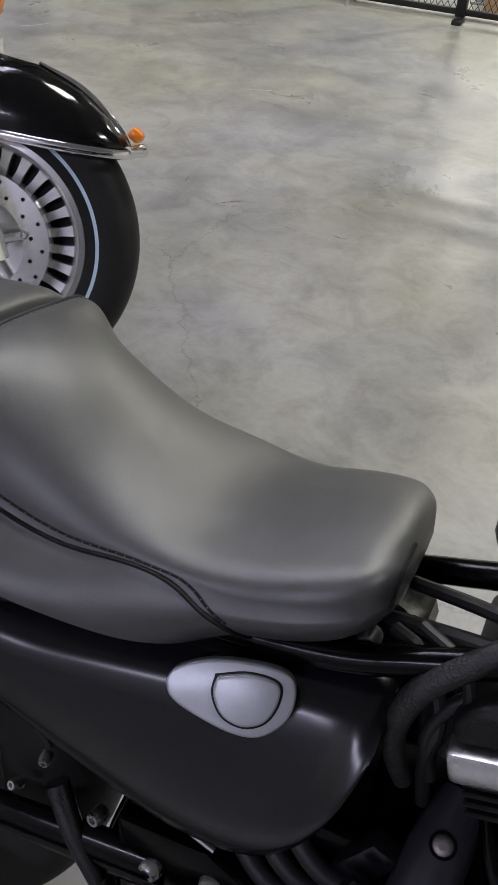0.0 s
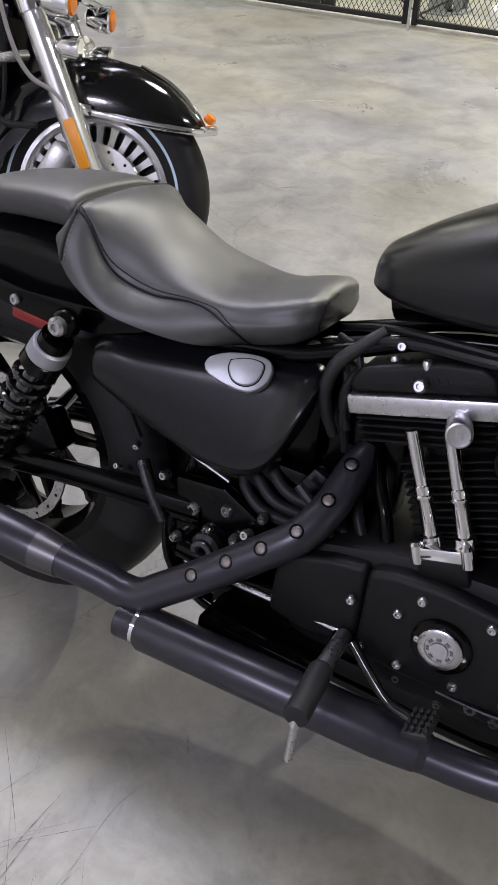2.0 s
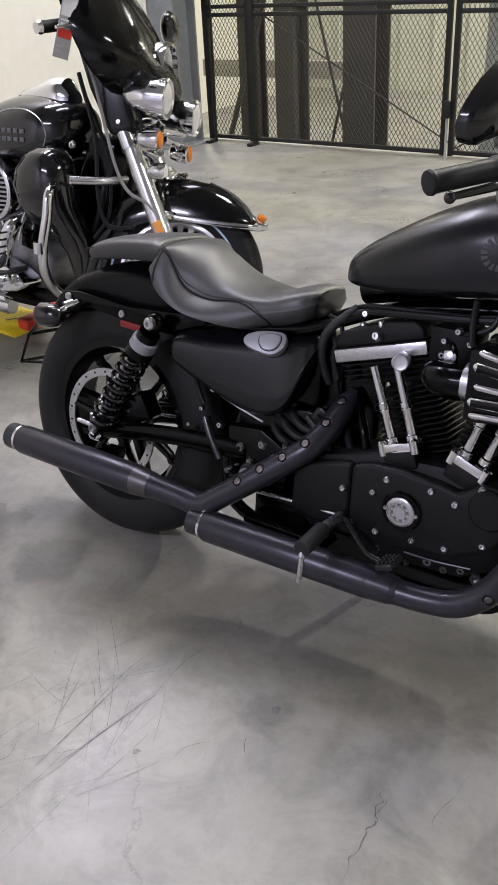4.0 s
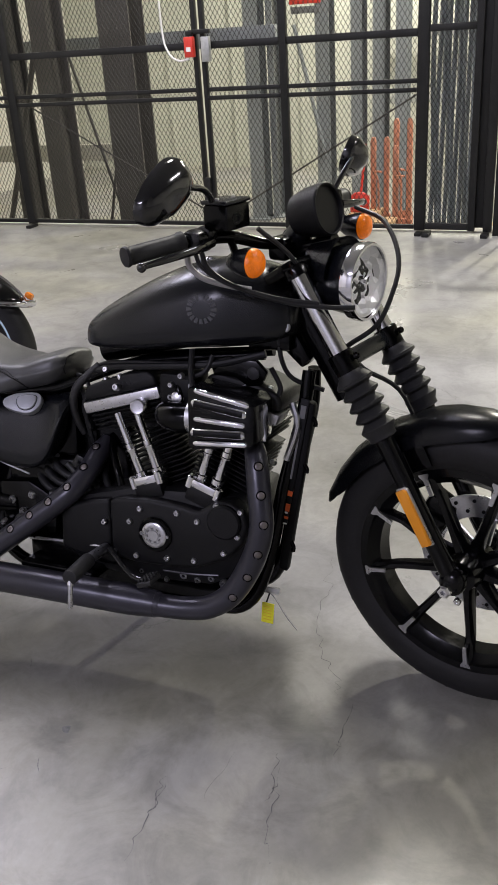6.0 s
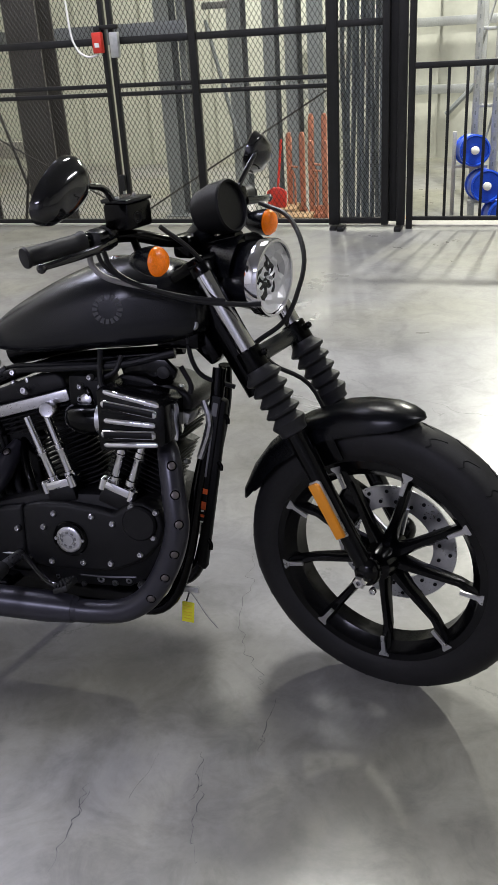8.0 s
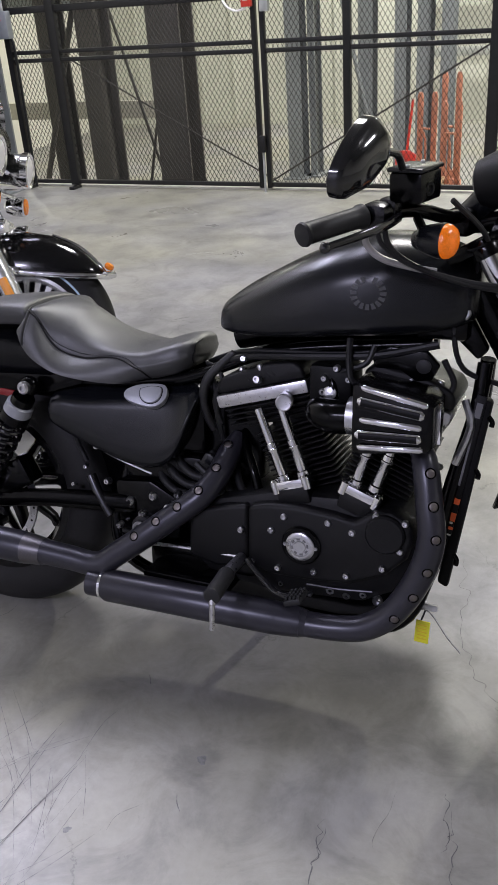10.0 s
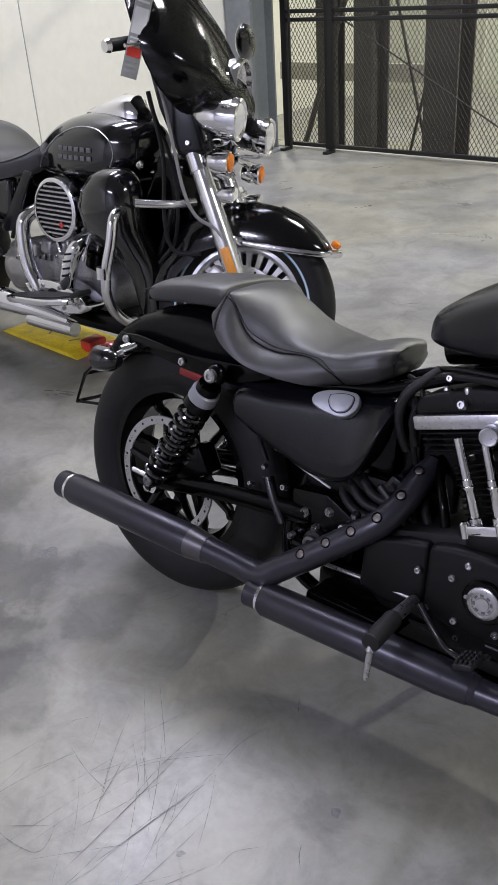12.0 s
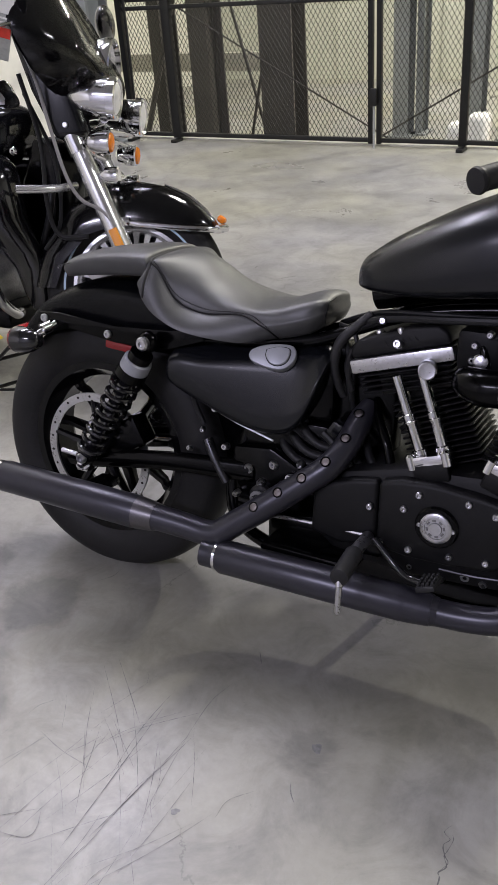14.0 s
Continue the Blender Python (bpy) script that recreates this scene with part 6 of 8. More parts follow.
# ---- the black touring motorcycle behind ----
ENGINE_GREY = material("dull_cast_engine", (0.3, 0.3, 0.31), 0.42, 0.7, vary=0.3, scale=18, bump=0.3, bump_scale=260)
# local axes as before; the origin lies near its rear axle
tour = thing("touring_motorcycle", "gloss black touring motorcycle with chrome trim on its side stand", "motorcycle", at=pose(-2.22, 0.895, 0.004, -8.0, 0, 1.4))
HEAD2 = Vector((1.468, 0, 0.782))
RAKE2 = Vector((-0.487, 0, 1)).normalized()
TURN2 = Matrix.Translation(HEAD2) @ Matrix.Rotation(radians(24), 4, RAKE2) @ Matrix.Translation(-HEAD2)


def fork2(name, bm, mat, parent=None, label="", angle=38):
    bm.transform(TURN2)
    return part(name, bm, mat, parent or tour, label, angle)


def body2(name, bm, mat, label="", parent=None, angle=38):
    return part(name, bm, mat, parent or tour, label, angle)


def f2(z):
    return 1.485 + 0.487 * (0.782 - z)


# front wheel: alloy rim with many slots, drilled discs, tyre with a pale blue line
W2 = Vector((1.655, 0, 0.328))
bm = lathe(B(), W2, (0, 1, 0), [(-0.048, 0.226), (-0.05, 0.205), (-0.042, 0.196), (-0.02, 0.188), (0.02, 0.188), (0.042, 0.196), (0.05, 0.205), (0.048, 0.226)], 80, loop=True)
lathe(bm, W2, (0, 1, 0), [(-0.034, 0.03), (-0.036, 0.138), (-0.03, 0.142), (0.03, 0.142), (0.036, 0.138), (0.034, 0.03)], 64, loop=True)
w2 = fork2("front_wheel", bm, LEG_SILVER, tour, "slotted silver alloy wheel")
fork2("tyre", lathe(B(), W2, (0, 1, 0), tyre_profile(0.326, 0.13, 0.218), 96, loop=True), RUBBER, w2, "black tyre with a pale blue line")
for s in (-1, 1):
    fork2("sidewall_line", lathe(B(), W2 + Vector((0, s * 0.0615, 0)), (0, s, 0), [(-0.003, 0.242), (0.0022, 0.242), (0.0022, 0.252), (-0.003, 0.252)], 96, loop=True), BLUE_STRIPE, w2, "pale blue sidewall line")
for i in range(28):
    a = 2 * math.pi * i / 28
    d, s = Vector((math.cos(a), 0, math.sin(a))), Vector((-math.sin(a), 0, math.cos(a)))
    bm = B()
    rings = []
    for q, hw, ht in ((0.136, 0.0095, 0.026), (0.16, 0.0085, 0.024), (0.185, 0.0105, 0.026), (0.2, 0.016, 0.028)):
        rings.append([W2 + d * q + s * u * hw + Vector((0, v * ht, 0)) for u, v in ((-1, -1), (1, -1), (1, 1), (-1, 1))])
    grid_faces(bm, rings)
    fork2("spoke", bm, LEG_SILVER, w2)
for s in (-1, 1):
    bm = lathe(B(), W2 + Vector((0, s * 0.072, 0)), (0, 1, 0), [(-0.0025, 0.095), (-0.0025, 0.148), (0.0025, 0.148), (0.0025, 0.095)], 64, loop=True)
    fork2("brake_disc", bm, LEG_SILVER, w2, "drilled steel brake disc")
for i in range(30):
    a = 2 * math.pi * i / 30
    rr = 0.112 if i % 2 else 0.134
    fork2("drilled_hole", lathe(B(), W2 + Vector((rr * math.cos(a), -0.0745, rr * math.sin(a))), (0, -1, 0), [(-0.001, 0.0042), (0.0012, 0.0042), (0.0012, 0.002)], 8), CLUTTER_DARK, w2)
fork2("slot_backing", lathe(B(), W2, (0, 1, 0), [(-0.004, 0.135), (-0.004, 0.2), (0.004, 0.2), (0.004, 0.135)], 48, loop=True), CLUTTER_DARK, w2)
bm = box(B(), W2 + Vector((-0.1, -0.085, 0.075)), (0.07, 0.06, 0.12), 0.016, Matrix.Rotation(0.5, 4, "Y"))
fork2("brake_caliper", bm, ALLOY, tour, "silver brake caliper")
bm = lathe(B(), W2, (0, -1, 0), [(0.03, 0.045), (0.07, 0.042), (0.09, 0.03), (0.115, 0.024)], 24)
fork2("hub", bm, ALLOY, w2)
for i in range(5):
    a = 2 * math.pi * i / 5 + 0.3
    fork2("disc_arm", tube(B(), [W2 + Vector((0.03 * math.cos(a), -0.07, 0.03 * math.sin(a))), W2 + Vector((0.1 * math.cos(a), -0.076, 0.1 * math.sin(a)))], 0.011, 8), SATIN, w2)
    fork2("disc_bolt", bolt(B(), W2 + Vector((0.1 * math.cos(a), -0.082, 0.1 * math.sin(a))), (0, -1, 0), 0.007), CHROME, w2)

# big front fender with a bright skirt rail and a small amber lamp at its tip
bm = arc_fender(W2, [(36.5, 0.362, 0.03, 0.004), (38, 0.364, 0.055, 0.014), (42, 0.366, 0.075, 0.045), (50, 0.367, 0.088, 0.086), (60, 0.368, 0.092, 0.12), (75, 0.368, 0.094, 0.145), (90, 0.368, 0.094, 0.153), (105, 0.368, 0.094, 0.146), (130, 0.366, 0.092, 0.13), (160, 0.364, 0.09, 0.11), (182, 0.362, 0.084, 0.09)], 0.004, 15)
fender2 = fork2("front_fender", bm, GLOSS_BLACK, tour, "deep gloss black front mudguard")
for s in (-1, 1):
    pts = [W2 + Vector((x, s * y, z)) for x, y, z in ((0.3, 0.04, 0.215), (0.285, 0.07, 0.213), (0.24, 0.092, 0.213), (0.15, 0.099, 0.215), (0.05, 0.1, 0.22), (-0.03, 0.1, 0.225))]
    fork2("fender_rail", tube(B(), pts, 0.0095, 10, 5, 0.6), CHROME, fender2, "chrome skirt rail")
    fork2("rail_bracket", box(B(), W2 + Vector((-0.03, s * 0.104, 0.228)), (0.05, 0.016, 0.03), 0.006), CHROME, fender2)
fork2("tip_trim", tube(B(), [W2 + Vector((0.29, -0.06, 0.22)), W2 + Vector((0.312, 0, 0.222)), W2 + Vector((0.29, 0.06, 0.22))], [0.01, 0.014, 0.01], 12, 5), CHROME, fender2, "chrome tip trim")
fork2("tip_lamp", box(B(), W2 + Vector((0.298, 0, 0.25)), (0.03, 0.05, 0.024), 0.009, Matrix.Rotation(0.6, 4, "Y")), AMBER, fender2, "small amber tip lamp")
for p in ((-0.04, 0.325), (-0.09, 0.318)):
    fork2("fender_rivet", bolt(B(), W2 + Vector((p[0], -0.085, p[1] - 0.02)), (0, -1, 0.2), 0.006), CHROME, fender2)
fork2("fender_ornament", tube(B(), [W2 + Vector((0.36 * math.cos(radians(a)), 0, 0.372 * math.sin(radians(a)))) for a in (75, 60, 45, 34)], [0.003, 0.008, 0.008, 0.003], 8, 4), CHROME, fender2)

# fork legs and covers
for s in (-1, 1):
    y = 0.15 * s
    bm = tube(B(), [(f2(0.78), y, 0.78), (f2(0.62), y, 0.62), (f2(0.38), y, 0.38), (f2(0.33), y, 0.33)], [0.03, 0.034, 0.034, 0.03], 24)
    fork2("fork_leg", bm, LEG_SILVER, tour, "polished silver fork leg")
    bm = B()
    tube(bm, [(f2(0.36), y, 0.36), (f2(0.31), y, 0.31)], [0.036, 0.028], 18)
    fork2("fork_foot", bm, LEG_SILVER, tour)
    fork2("leg_hole", lathe(B(), (f2(0.335), y + s * 0.03, 0.335), (0, s, 0), [(0, 0.014), (0.006, 0.014), (0.006, 0.008), (0.001, 0.007)], 16), CLUTTER_DARK, tour)
    fork2("upper_tube", tube(B(), [(f2(0.86), y, 0.86), (f2(0.77), y, 0.77)], 0.037, 24), CHROME, tour, "chrome fork slider cover")
    m = Matrix.Translation((f2(0.98), y - s * 0.005, 0.98)) @ Matrix.Rotation(math.atan(-0.487), 4, "Y")
    fork2("fork_cover", prism(B(), [(-0.05, -0.17), (0.05, -0.2), (0.065, 0.0), (0.055, 0.2), (-0.045, 0.2), (-0.06, 0.0)], -0.045, 0.045, 0.02, m, 3), MATT_BLACK, tour, "dark fork cover")
    for z in (0.85, 1.0):
        fork2("cover_bolt", bolt(B(), (f2(z) + 0.0, y + s * 0.045, z), (0, s, 0), 0.009), SATIN, tour)
    m = Matrix.Translation((f2(0.47), y + s * 0.036, 0.47)) @ Matrix.Rotation(math.atan(-0.487), 4, "Y")
    fork2("fork_reflector", box(B(), m.translation, (0.03, 0.008, 0.13), 0.003, Matrix.Rotation(math.atan(-0.487), 4, "Y")), AMBER_FLAT, tour, "amber fork reflector")
    # passing lamps and signals below the fairing
    lc = Vector((1.585, s * 0.2, 0.935))
    fork2("passing_lamp", lathe(B(), lc, (1, 0, -0.05), [(-0.12, 0.012), (-0.105, 0.03), (-0.07, 0.05), (-0.02, 0.06), (0.015, 0.062), (0.017, 0.067), (0.04, 0.067), (0.044, 0.061), (0.038, 0.055)], 32), CHROME, tour, "chrome passing lamp")
    fork2("lamp_lens", lathe(B(), lc + Vector((0.024, 0, 0)), (1, 0, -0.05), [(0.01, 0.056), (0.018, 0.043), (0.024, 0.003)], 28), REFLECT, tour)
    fork2("lamp_bracket", tube(B(), [(1.52, s * 0.1, 0.87), (1.56, s * 0.15, 0.87), (1.58, s * 0.19, 0.875)], 0.016, 10, 4), CHROME, tour)
    sc = Vector((1.585, s * 0.2, 0.8))
    fork2("turn_signal", lathe(B(), sc, (1, 0, 0), [(-0.06, 0.01), (-0.05, 0.026), (-0.02, 0.036), (0.015, 0.038), (0.02, 0.034)], 24), CHROME, tour, "chrome turn signal")
    fork2("signal_lens", lathe(B(), sc + Vector((0.016, 0, 0)), (1, 0, 0), [(0, 0.034), (0.01, 0.028), (0.016, 0.004)], 20), AMBER, tour)
    fork2("signal_arm", tube(B(), [(1.53, s * 0.12, 0.84), (1.56, s * 0.18, 0.83), (1.575, s * 0.2, 0.825)], 0.012, 10, 3), CHROME, tour)
    fork2("lower_lamp", lathe(B(), (1.6, s * 0.16, 0.7), (1, 0, 0), [(-0.04, 0.012), (-0.02, 0.026), (0.02, 0.03), (0.025, 0.025)], 20), CHROME, tour)
fork2("fork_bridge", box(B(), (f2(0.8), 0, 0.8), (0.06, 0.32, 0.09), 0.02, Matrix.Rotation(-0.45, 4, "Y")), CHROME, tour)
fork2("upper_bridge", box(B(), (f2(1.1), 0, 1.1), (0.08, 0.3, 0.05), 0.015, Matrix.Rotation(-0.45, 4, "Y")), FRAME_BLACK, tour)

# batwing fairing
FZ = dense_stations([(0.935, 0.17, 1.5, 1.44), (0.955, 0.25, 1.55, 1.42), (1.0, 0.33, 1.575, 1.39), (1.06, 0.375, 1.565, 1.36), (1.14, 0.385, 1.52, 1.32), (1.24, 0.36, 1.45, 1.27), (1.33, 0.3, 1.38, 1.23), (1.39, 0.24, 1.33, 1.2)], 4)
rows = []
for z, w, xf, xr in FZ:
    row = []
    for j in range(33):
        u = -1 + 2 * j / 32
        a = u * math.pi / 2
        y = w * math.copysign(abs(math.sin(a)) ** 0.9, u)
        x = xr + (xf - xr) * abs(math.cos(a)) ** 0.75 + 0.006 * math.sin(26 * z) * abs(math.sin(2 * a))
        row.append((x, y, z))
    rows.append(row)
bm = B()
ribbon(bm, rows)
bmesh.ops.solidify(bm, geom=bm.faces[:], thickness=0.006)
fair = fork2("fairing", bm, GLOSS_BLACK, tour, "gloss black batwing fairing", 60)
bm = B()
ribbon(bm, [[(x - 0.012, y * 0.95, z) for x, y, z in (rows[i][0], rows[i][8], rows[i][16], rows[i][24], rows[i][32])] for i in range(0, len(rows), 4)])
bmesh.ops.solidify(bm, geom=bm.faces[:], thickness=0.03)
fork2("inner_fairing", bm, MATT_BLACK, fair)
fork2("headlight_ring", lathe(B(), (1.535, 0, 1.06), (1, 0, -0.05), [(-0.02, 0.092), (0.01, 0.1), (0.03, 0.096), (0.032, 0.086), (0.015, 0.08)], 40), CHROME, fair, "chrome headlight ring")
rows_w = []
for k in range(5):
    t = k / 4
    rows_w.append([(1.365 - 0.07 * t - 0.05 * abs(u) ** 2, u * (0.26 - 0.02 * t), 1.40 + 0.13 * t * (1 - 0.5 * abs(u) ** 3)) for u in (-1, -0.75, -0.5, -0.25, 0, 0.25, 0.5, 0.75, 1)])
bm = B()
ribbon(bm, rows_w)
bmesh.ops.solidify(bm, geom=bm.faces[:], thickness=0.004)
fork2("windshield", bm, GLOSS_BLACK, fair, "short dark windshield")
# hang tag on the bar
tagc = Matrix.Translation((1.33, -0.385, 1.14)) @ Matrix.Rotation(0.15, 4, "Y") @ Matrix.Rotation(0.5, 4, "Z")
lb = fork2("hang_tag", box(B(), tagc.translation, (0.05, 0.003, 0.27), 0.001, tagc.to_3x3().to_4x4()), PALE_STEEL, tour, "printed grey hang tag on the handlebar")
for dz, h, mat, w in ((0.11, 0.02, WHITE_CARD, 0.034), (0.085, 0.006, WHITE_CARD, 0.038), (0.03, 0.075, WHITE_CARD, 0.042), (-0.02, 0.005, WHITE_CARD, 0.038), (-0.032, 0.005, WHITE_CARD, 0.036), (-0.06, 0.028, RED_PAINT, 0.042), (-0.085, 0.006, PALE_STEEL, 0.036), (-0.1, 0.006, PALE_STEEL, 0.036), (-0.115, 0.008, PALE_STEEL, 0.036)):
    fork2("print_bar", box(B(), tagc @ Vector((0, -0.003, dz)), (w, 0.002, h), 0, tagc.to_3x3().to_4x4()), mat, lb)
# bars and grips
for s in (-1, 1):
    fork2("handlebar", tube(B(), [(1.35, s * 0.05, 1.12), (1.36, s * 0.18, 1.15), (1.32, s * 0.3, 1.135), (1.25, s * 0.4, 1.095)], 0.0135, 12, 5), CHROME, tour, "chrome handlebar")
    fork2("grip", tube(B(), [(1.315, s * 0.315, 1.13), (1.245, s * 0.41, 1.09)], [0.02, 0.019], 16), CLUTTER_DARK, tour, "black rubber grip")
    fork2("grip_end", tube(B(), [(1.247, s * 0.407, 1.091), (1.239, s * 0.419, 1.086)], [0.022, 0.018], 16), CHROME, tour)
    fork2("switch_housing", box(B(), (1.325, s * 0.295, 1.14), (0.06, 0.055, 0.07), 0.016), MATT_BLACK, tour)
    fork2("hand_lever", tube(B(), [(1.36, s * 0.3, 1.135), (1.35, s * 0.36, 1.115), (1.31, s * 0.43, 1.09)], [0.009, 0.008, 0.006], 8, 4), CHROME, tour)
    mc = Vector((1.42, s * 0.44, 1.3))
    bm = ball(B(), mc, (0.035, 0.085, 0.06), Matrix.Rotation(radians(-20 * s), 4, "X"), 24, 14)
    fork2("mirror", bm, GLOSS_BLACK, tour, "gloss black mirror")
# cables beside the fork
for pts, r, mat in (([(1.28, -0.3, 1.18), (1.36, -0.24, 1.0), (1.4, -0.2, 0.85), (1.45, -0.19, 0.7), (1.5, -0.18, 0.62), (1.58, -0.18, 0.58), (1.62, -0.17, 0.5), (1.62, -0.14, 0.42)], 0.006, GREY_CABLE), ([(1.3, -0.2, 1.0), (1.36, -0.17, 0.8), (1.38, -0.16, 0.6), (1.42, -0.15, 0.5), (1.52, -0.16, 0.5)], 0.008, CABLE), ([(1.3, -0.15, 0.95), (1.4, -0.15, 0.75), (1.42, -0.14, 0.55), (1.36, -0.12, 0.45)], 0.007, CABLE)):
    fork2("control_cable", tube(B(), pts, r, 8, 6), mat, tour)

# tank, console and pinstripes
ST2 = dense_stations([(0.6, 0.03, 0.79, 0.765), (0.63, 0.07, 0.82, 0.745), (0.7, 0.115, 0.87, 0.725), (0.8, 0.15, 0.925, 0.715), (0.92, 0.17, 0.955, 0.715), (1.04, 0.17, 0.96, 0.725), (1.14, 0.145, 0.945, 0.745), (1.2, 0.1, 0.92, 0.78), (1.215, 0.06, 0.89, 0.81)], 4)
rings = []
for x, w, zt, zb in ST2:
    h = zt - zb
    ring = []
    for j in range(32):
        a = 2 * math.pi * j / 32
        cy, sz = math.cos(a), math.sin(a)
        ring.append((x, w * math.copysign(abs(cy) ** (0.85 if sz > 0 else 0.5), cy), zb + h * 0.4 + (h * 0.6 if sz > 0 else h * 0.4) * math.copysign(abs(sz) ** (0.85 if sz > 0 else 0.45), sz)))
    rings.append(ring)
bm = B()
grid_faces(bm, rings)
tank2 = body2("fuel_tank", bm, GLOSS_BLACK, "gloss black fuel tank with silver lines", None, 60)


def on_tank2(x, z):
    for a, b in zip(ST2, ST2[1:]):
        if a[0] <= x <= b[0]:
            t = (x - a[0]) / (b[0] - a[0])
            w, zt, zb = (a[i] + (b[i] - a[i]) * t for i in (1, 2, 3))
            h = zt - zb
            zm = zb + h * 0.4
            k = min(abs((z - zm) / (h * 0.6 if z > zm else h * 0.4)), 0.995)
            sz = k ** (1 / (0.85 if z > zm else 0.45))
            return -w * math.sqrt(1 - sz * sz) ** (0.85 if z > zm else 0.5)
    return -0.1


pin = [(0.68, 0.745), (0.75, 0.8), (0.85, 0.87), (0.95, 0.905), (1.05, 0.905), (1.12, 0.87), (1.14, 0.82), (1.12, 0.77), (1.08, 0.745)]
body2("pinstripe", tube(B(), [(x, on_tank2(x, z) - 0.001, z) for x, z in [(p.x, p.z) for p in smooth_path([(x, 0, z) for x, z in pin], 4)]], 0.0022, 6), SATIN, "silver pinstripe", tank2)
for row, z in enumerate((0.83, 0.8)):
    for k in range(6):
        x = 0.88 + k * 0.032
        body2("print_bar", box(B(), (x, on_tank2(x, z) - 0.001, z), (0.022, 0.004, 0.016), 0.001), LABEL_GREY, "grey bar of lettering", tank2)
bm = B()
rings = []
for x, w, h in ((0.86, 0.02, 0.01), (0.9, 0.045, 0.03), (0.98, 0.06, 0.055), (1.07, 0.065, 0.085), (1.13, 0.06, 0.08), (1.16, 0.04, 0.04)):
    rings.append([(x, w * math.cos(a), 0.94 + h * math.sin(a)) for a in (math.pi * j / 14 for j in range(15))] + [(x, 0, 0.92)])
grid_faces(bm, rings)
body2("tank_console", bm, CHROME, "chrome tank console")

# seats and backrest
S2 = dense_stations([(0.02, 0.16, 0.18, 0.72, 0.8, 0.86), (0.1, 0.18, 0.2, 0.7, 0.81, 0.89), (0.2, 0.19, 0.205, 0.69, 0.8, 0.9), (0.29, 0.19, 0.205, 0.675, 0.77, 0.87), (0.36, 0.19, 0.205, 0.67, 0.745, 0.79), (0.44, 0.18, 0.195, 0.675, 0.74, 0.765), (0.52, 0.16, 0.17, 0.69, 0.745, 0.77), (0.6, 0.12, 0.13, 0.71, 0.765, 0.8), (0.66, 0.08, 0.09, 0.74, 0.79, 0.83), (0.69, 0.05, 0.06, 0.76, 0.8, 0.835)])
r2 = seat_rings(S2)
bm = B()
grid_faces(bm, r2)
seat2 = body2("rider_seat", bm, LEATHER, "black vinyl bucket seat", None, 70)
for f in (lambda j: j, lambda j: 28 - j):
    seam(r2, [(6, f(11)), (8, f(8)), (13, f(6.5)), (20, f(6)), (27, f(7)), (32, f(10)), (33, f(13.5))], "piping", seat2, 0.003)
S3 = dense_stations([(-0.34, 0.14, 0.16, 0.82, 0.86, 0.9), (-0.25, 0.17, 0.19, 0.81, 0.88, 0.93), (-0.1, 0.18, 0.2, 0.8, 0.89, 0.945), (0.04, 0.17, 0.19, 0.8, 0.88, 0.93), (0.08, 0.15, 0.16, 0.81, 0.86, 0.9)])
bm = B()
grid_faces(bm, seat_rings(S3))
body2("pillion_seat", bm, LEATHER, "black vinyl pillion seat", None, 70)
bm = B()
rings = []
for a, b, h in ((0.43, 0.035, 1.035), (0.38, 0.055, 1.05), (0.22, 0.085, 1.1), (0.06, 0.1, 1.16), (-0.1, 0.11, 1.2)):
    rings.append([(a, -0.2 + 0.055 * math.cos(t), h + b * math.sin(t)) for t in (2 * math.pi * j / 18 for j in range(18))])
grid_faces(bm, rings)
body2("backrest_arm", bm, LEATHER, "padded black backrest arm", None, 60)
body2("backrest_pad", box(B(), (-0.2, 0, 1.18), (0.12, 0.5, 0.26), 0.05, None, 4), LEATHER, "padded black backrest")
body2("top_case", box(B(), (-0.48, 0, 1.1), (0.42, 0.56, 0.34), 0.05, None, 4), GLOSS_BLACK, "gloss black top case")
for s in (-1, 1):
    body2("saddlebag", box(B(), (-0.22, s * 0.29, 0.6), (0.6, 0.18, 0.36), 0.06, None, 4), FRAME_BLACK, "black saddlebag")

# rear wheel and fender
bm = lathe(B(), (-0.06, 0, 0.325), (0, 1, 0), [(-0.06, 0.21), (-0.06, 0.19), (-0.02, 0.18), (0.02, 0.18), (0.06, 0.19), (0.06, 0.21)], 64, loop=True)
lathe(bm, (-0.06, 0, 0.325), (0, 1, 0), [(-0.03, 0.03), (-0.03, 0.19), (0.03, 0.19), (0.03, 0.03)], 40, loop=True)
rw2 = body2("rear_wheel", bm, DARK_METAL, "dark alloy rear wheel")
body2("tyre", lathe(B(), (-0.06, 0, 0.325), (0, 1, 0), tyre_profile(0.325, 0.16, 0.205), 80, loop=True), RUBBER, "", rw2)
bm = arc_fender(Vector((-0.06, 0, 0.325)), [(30, 0.39, 0.1, 0.12), (60, 0.4, 0.105, 0.16), (90, 0.4, 0.105, 0.17), (130, 0.4, 0.105, 0.16), (170, 0.39, 0.1, 0.12)], 0.004)
body2("rear_fender", bm, GLOSS_BLACK, "gloss black rear mudguard")
body2("side_panel", box(B(), (0.4, -0.13, 0.6), (0.3, 0.06, 0.2), 0.03, None, 3), GLOSS_BLACK, "gloss black side panel")
body2("side_panel", box(B(), (0.4, 0.13, 0.6), (0.3, 0.06, 0.2), 0.03, None, 3), GLOSS_BLACK, "gloss black side panel")
body2("heat_deflector", prism(B(), [(0.72, 0.74), (0.76, 0.735), (0.63, 0.5), (0.56, 0.49), (0.55, 0.51)], -0.215, -0.205, 0.003), MATT_BLACK, "dark heat deflector")

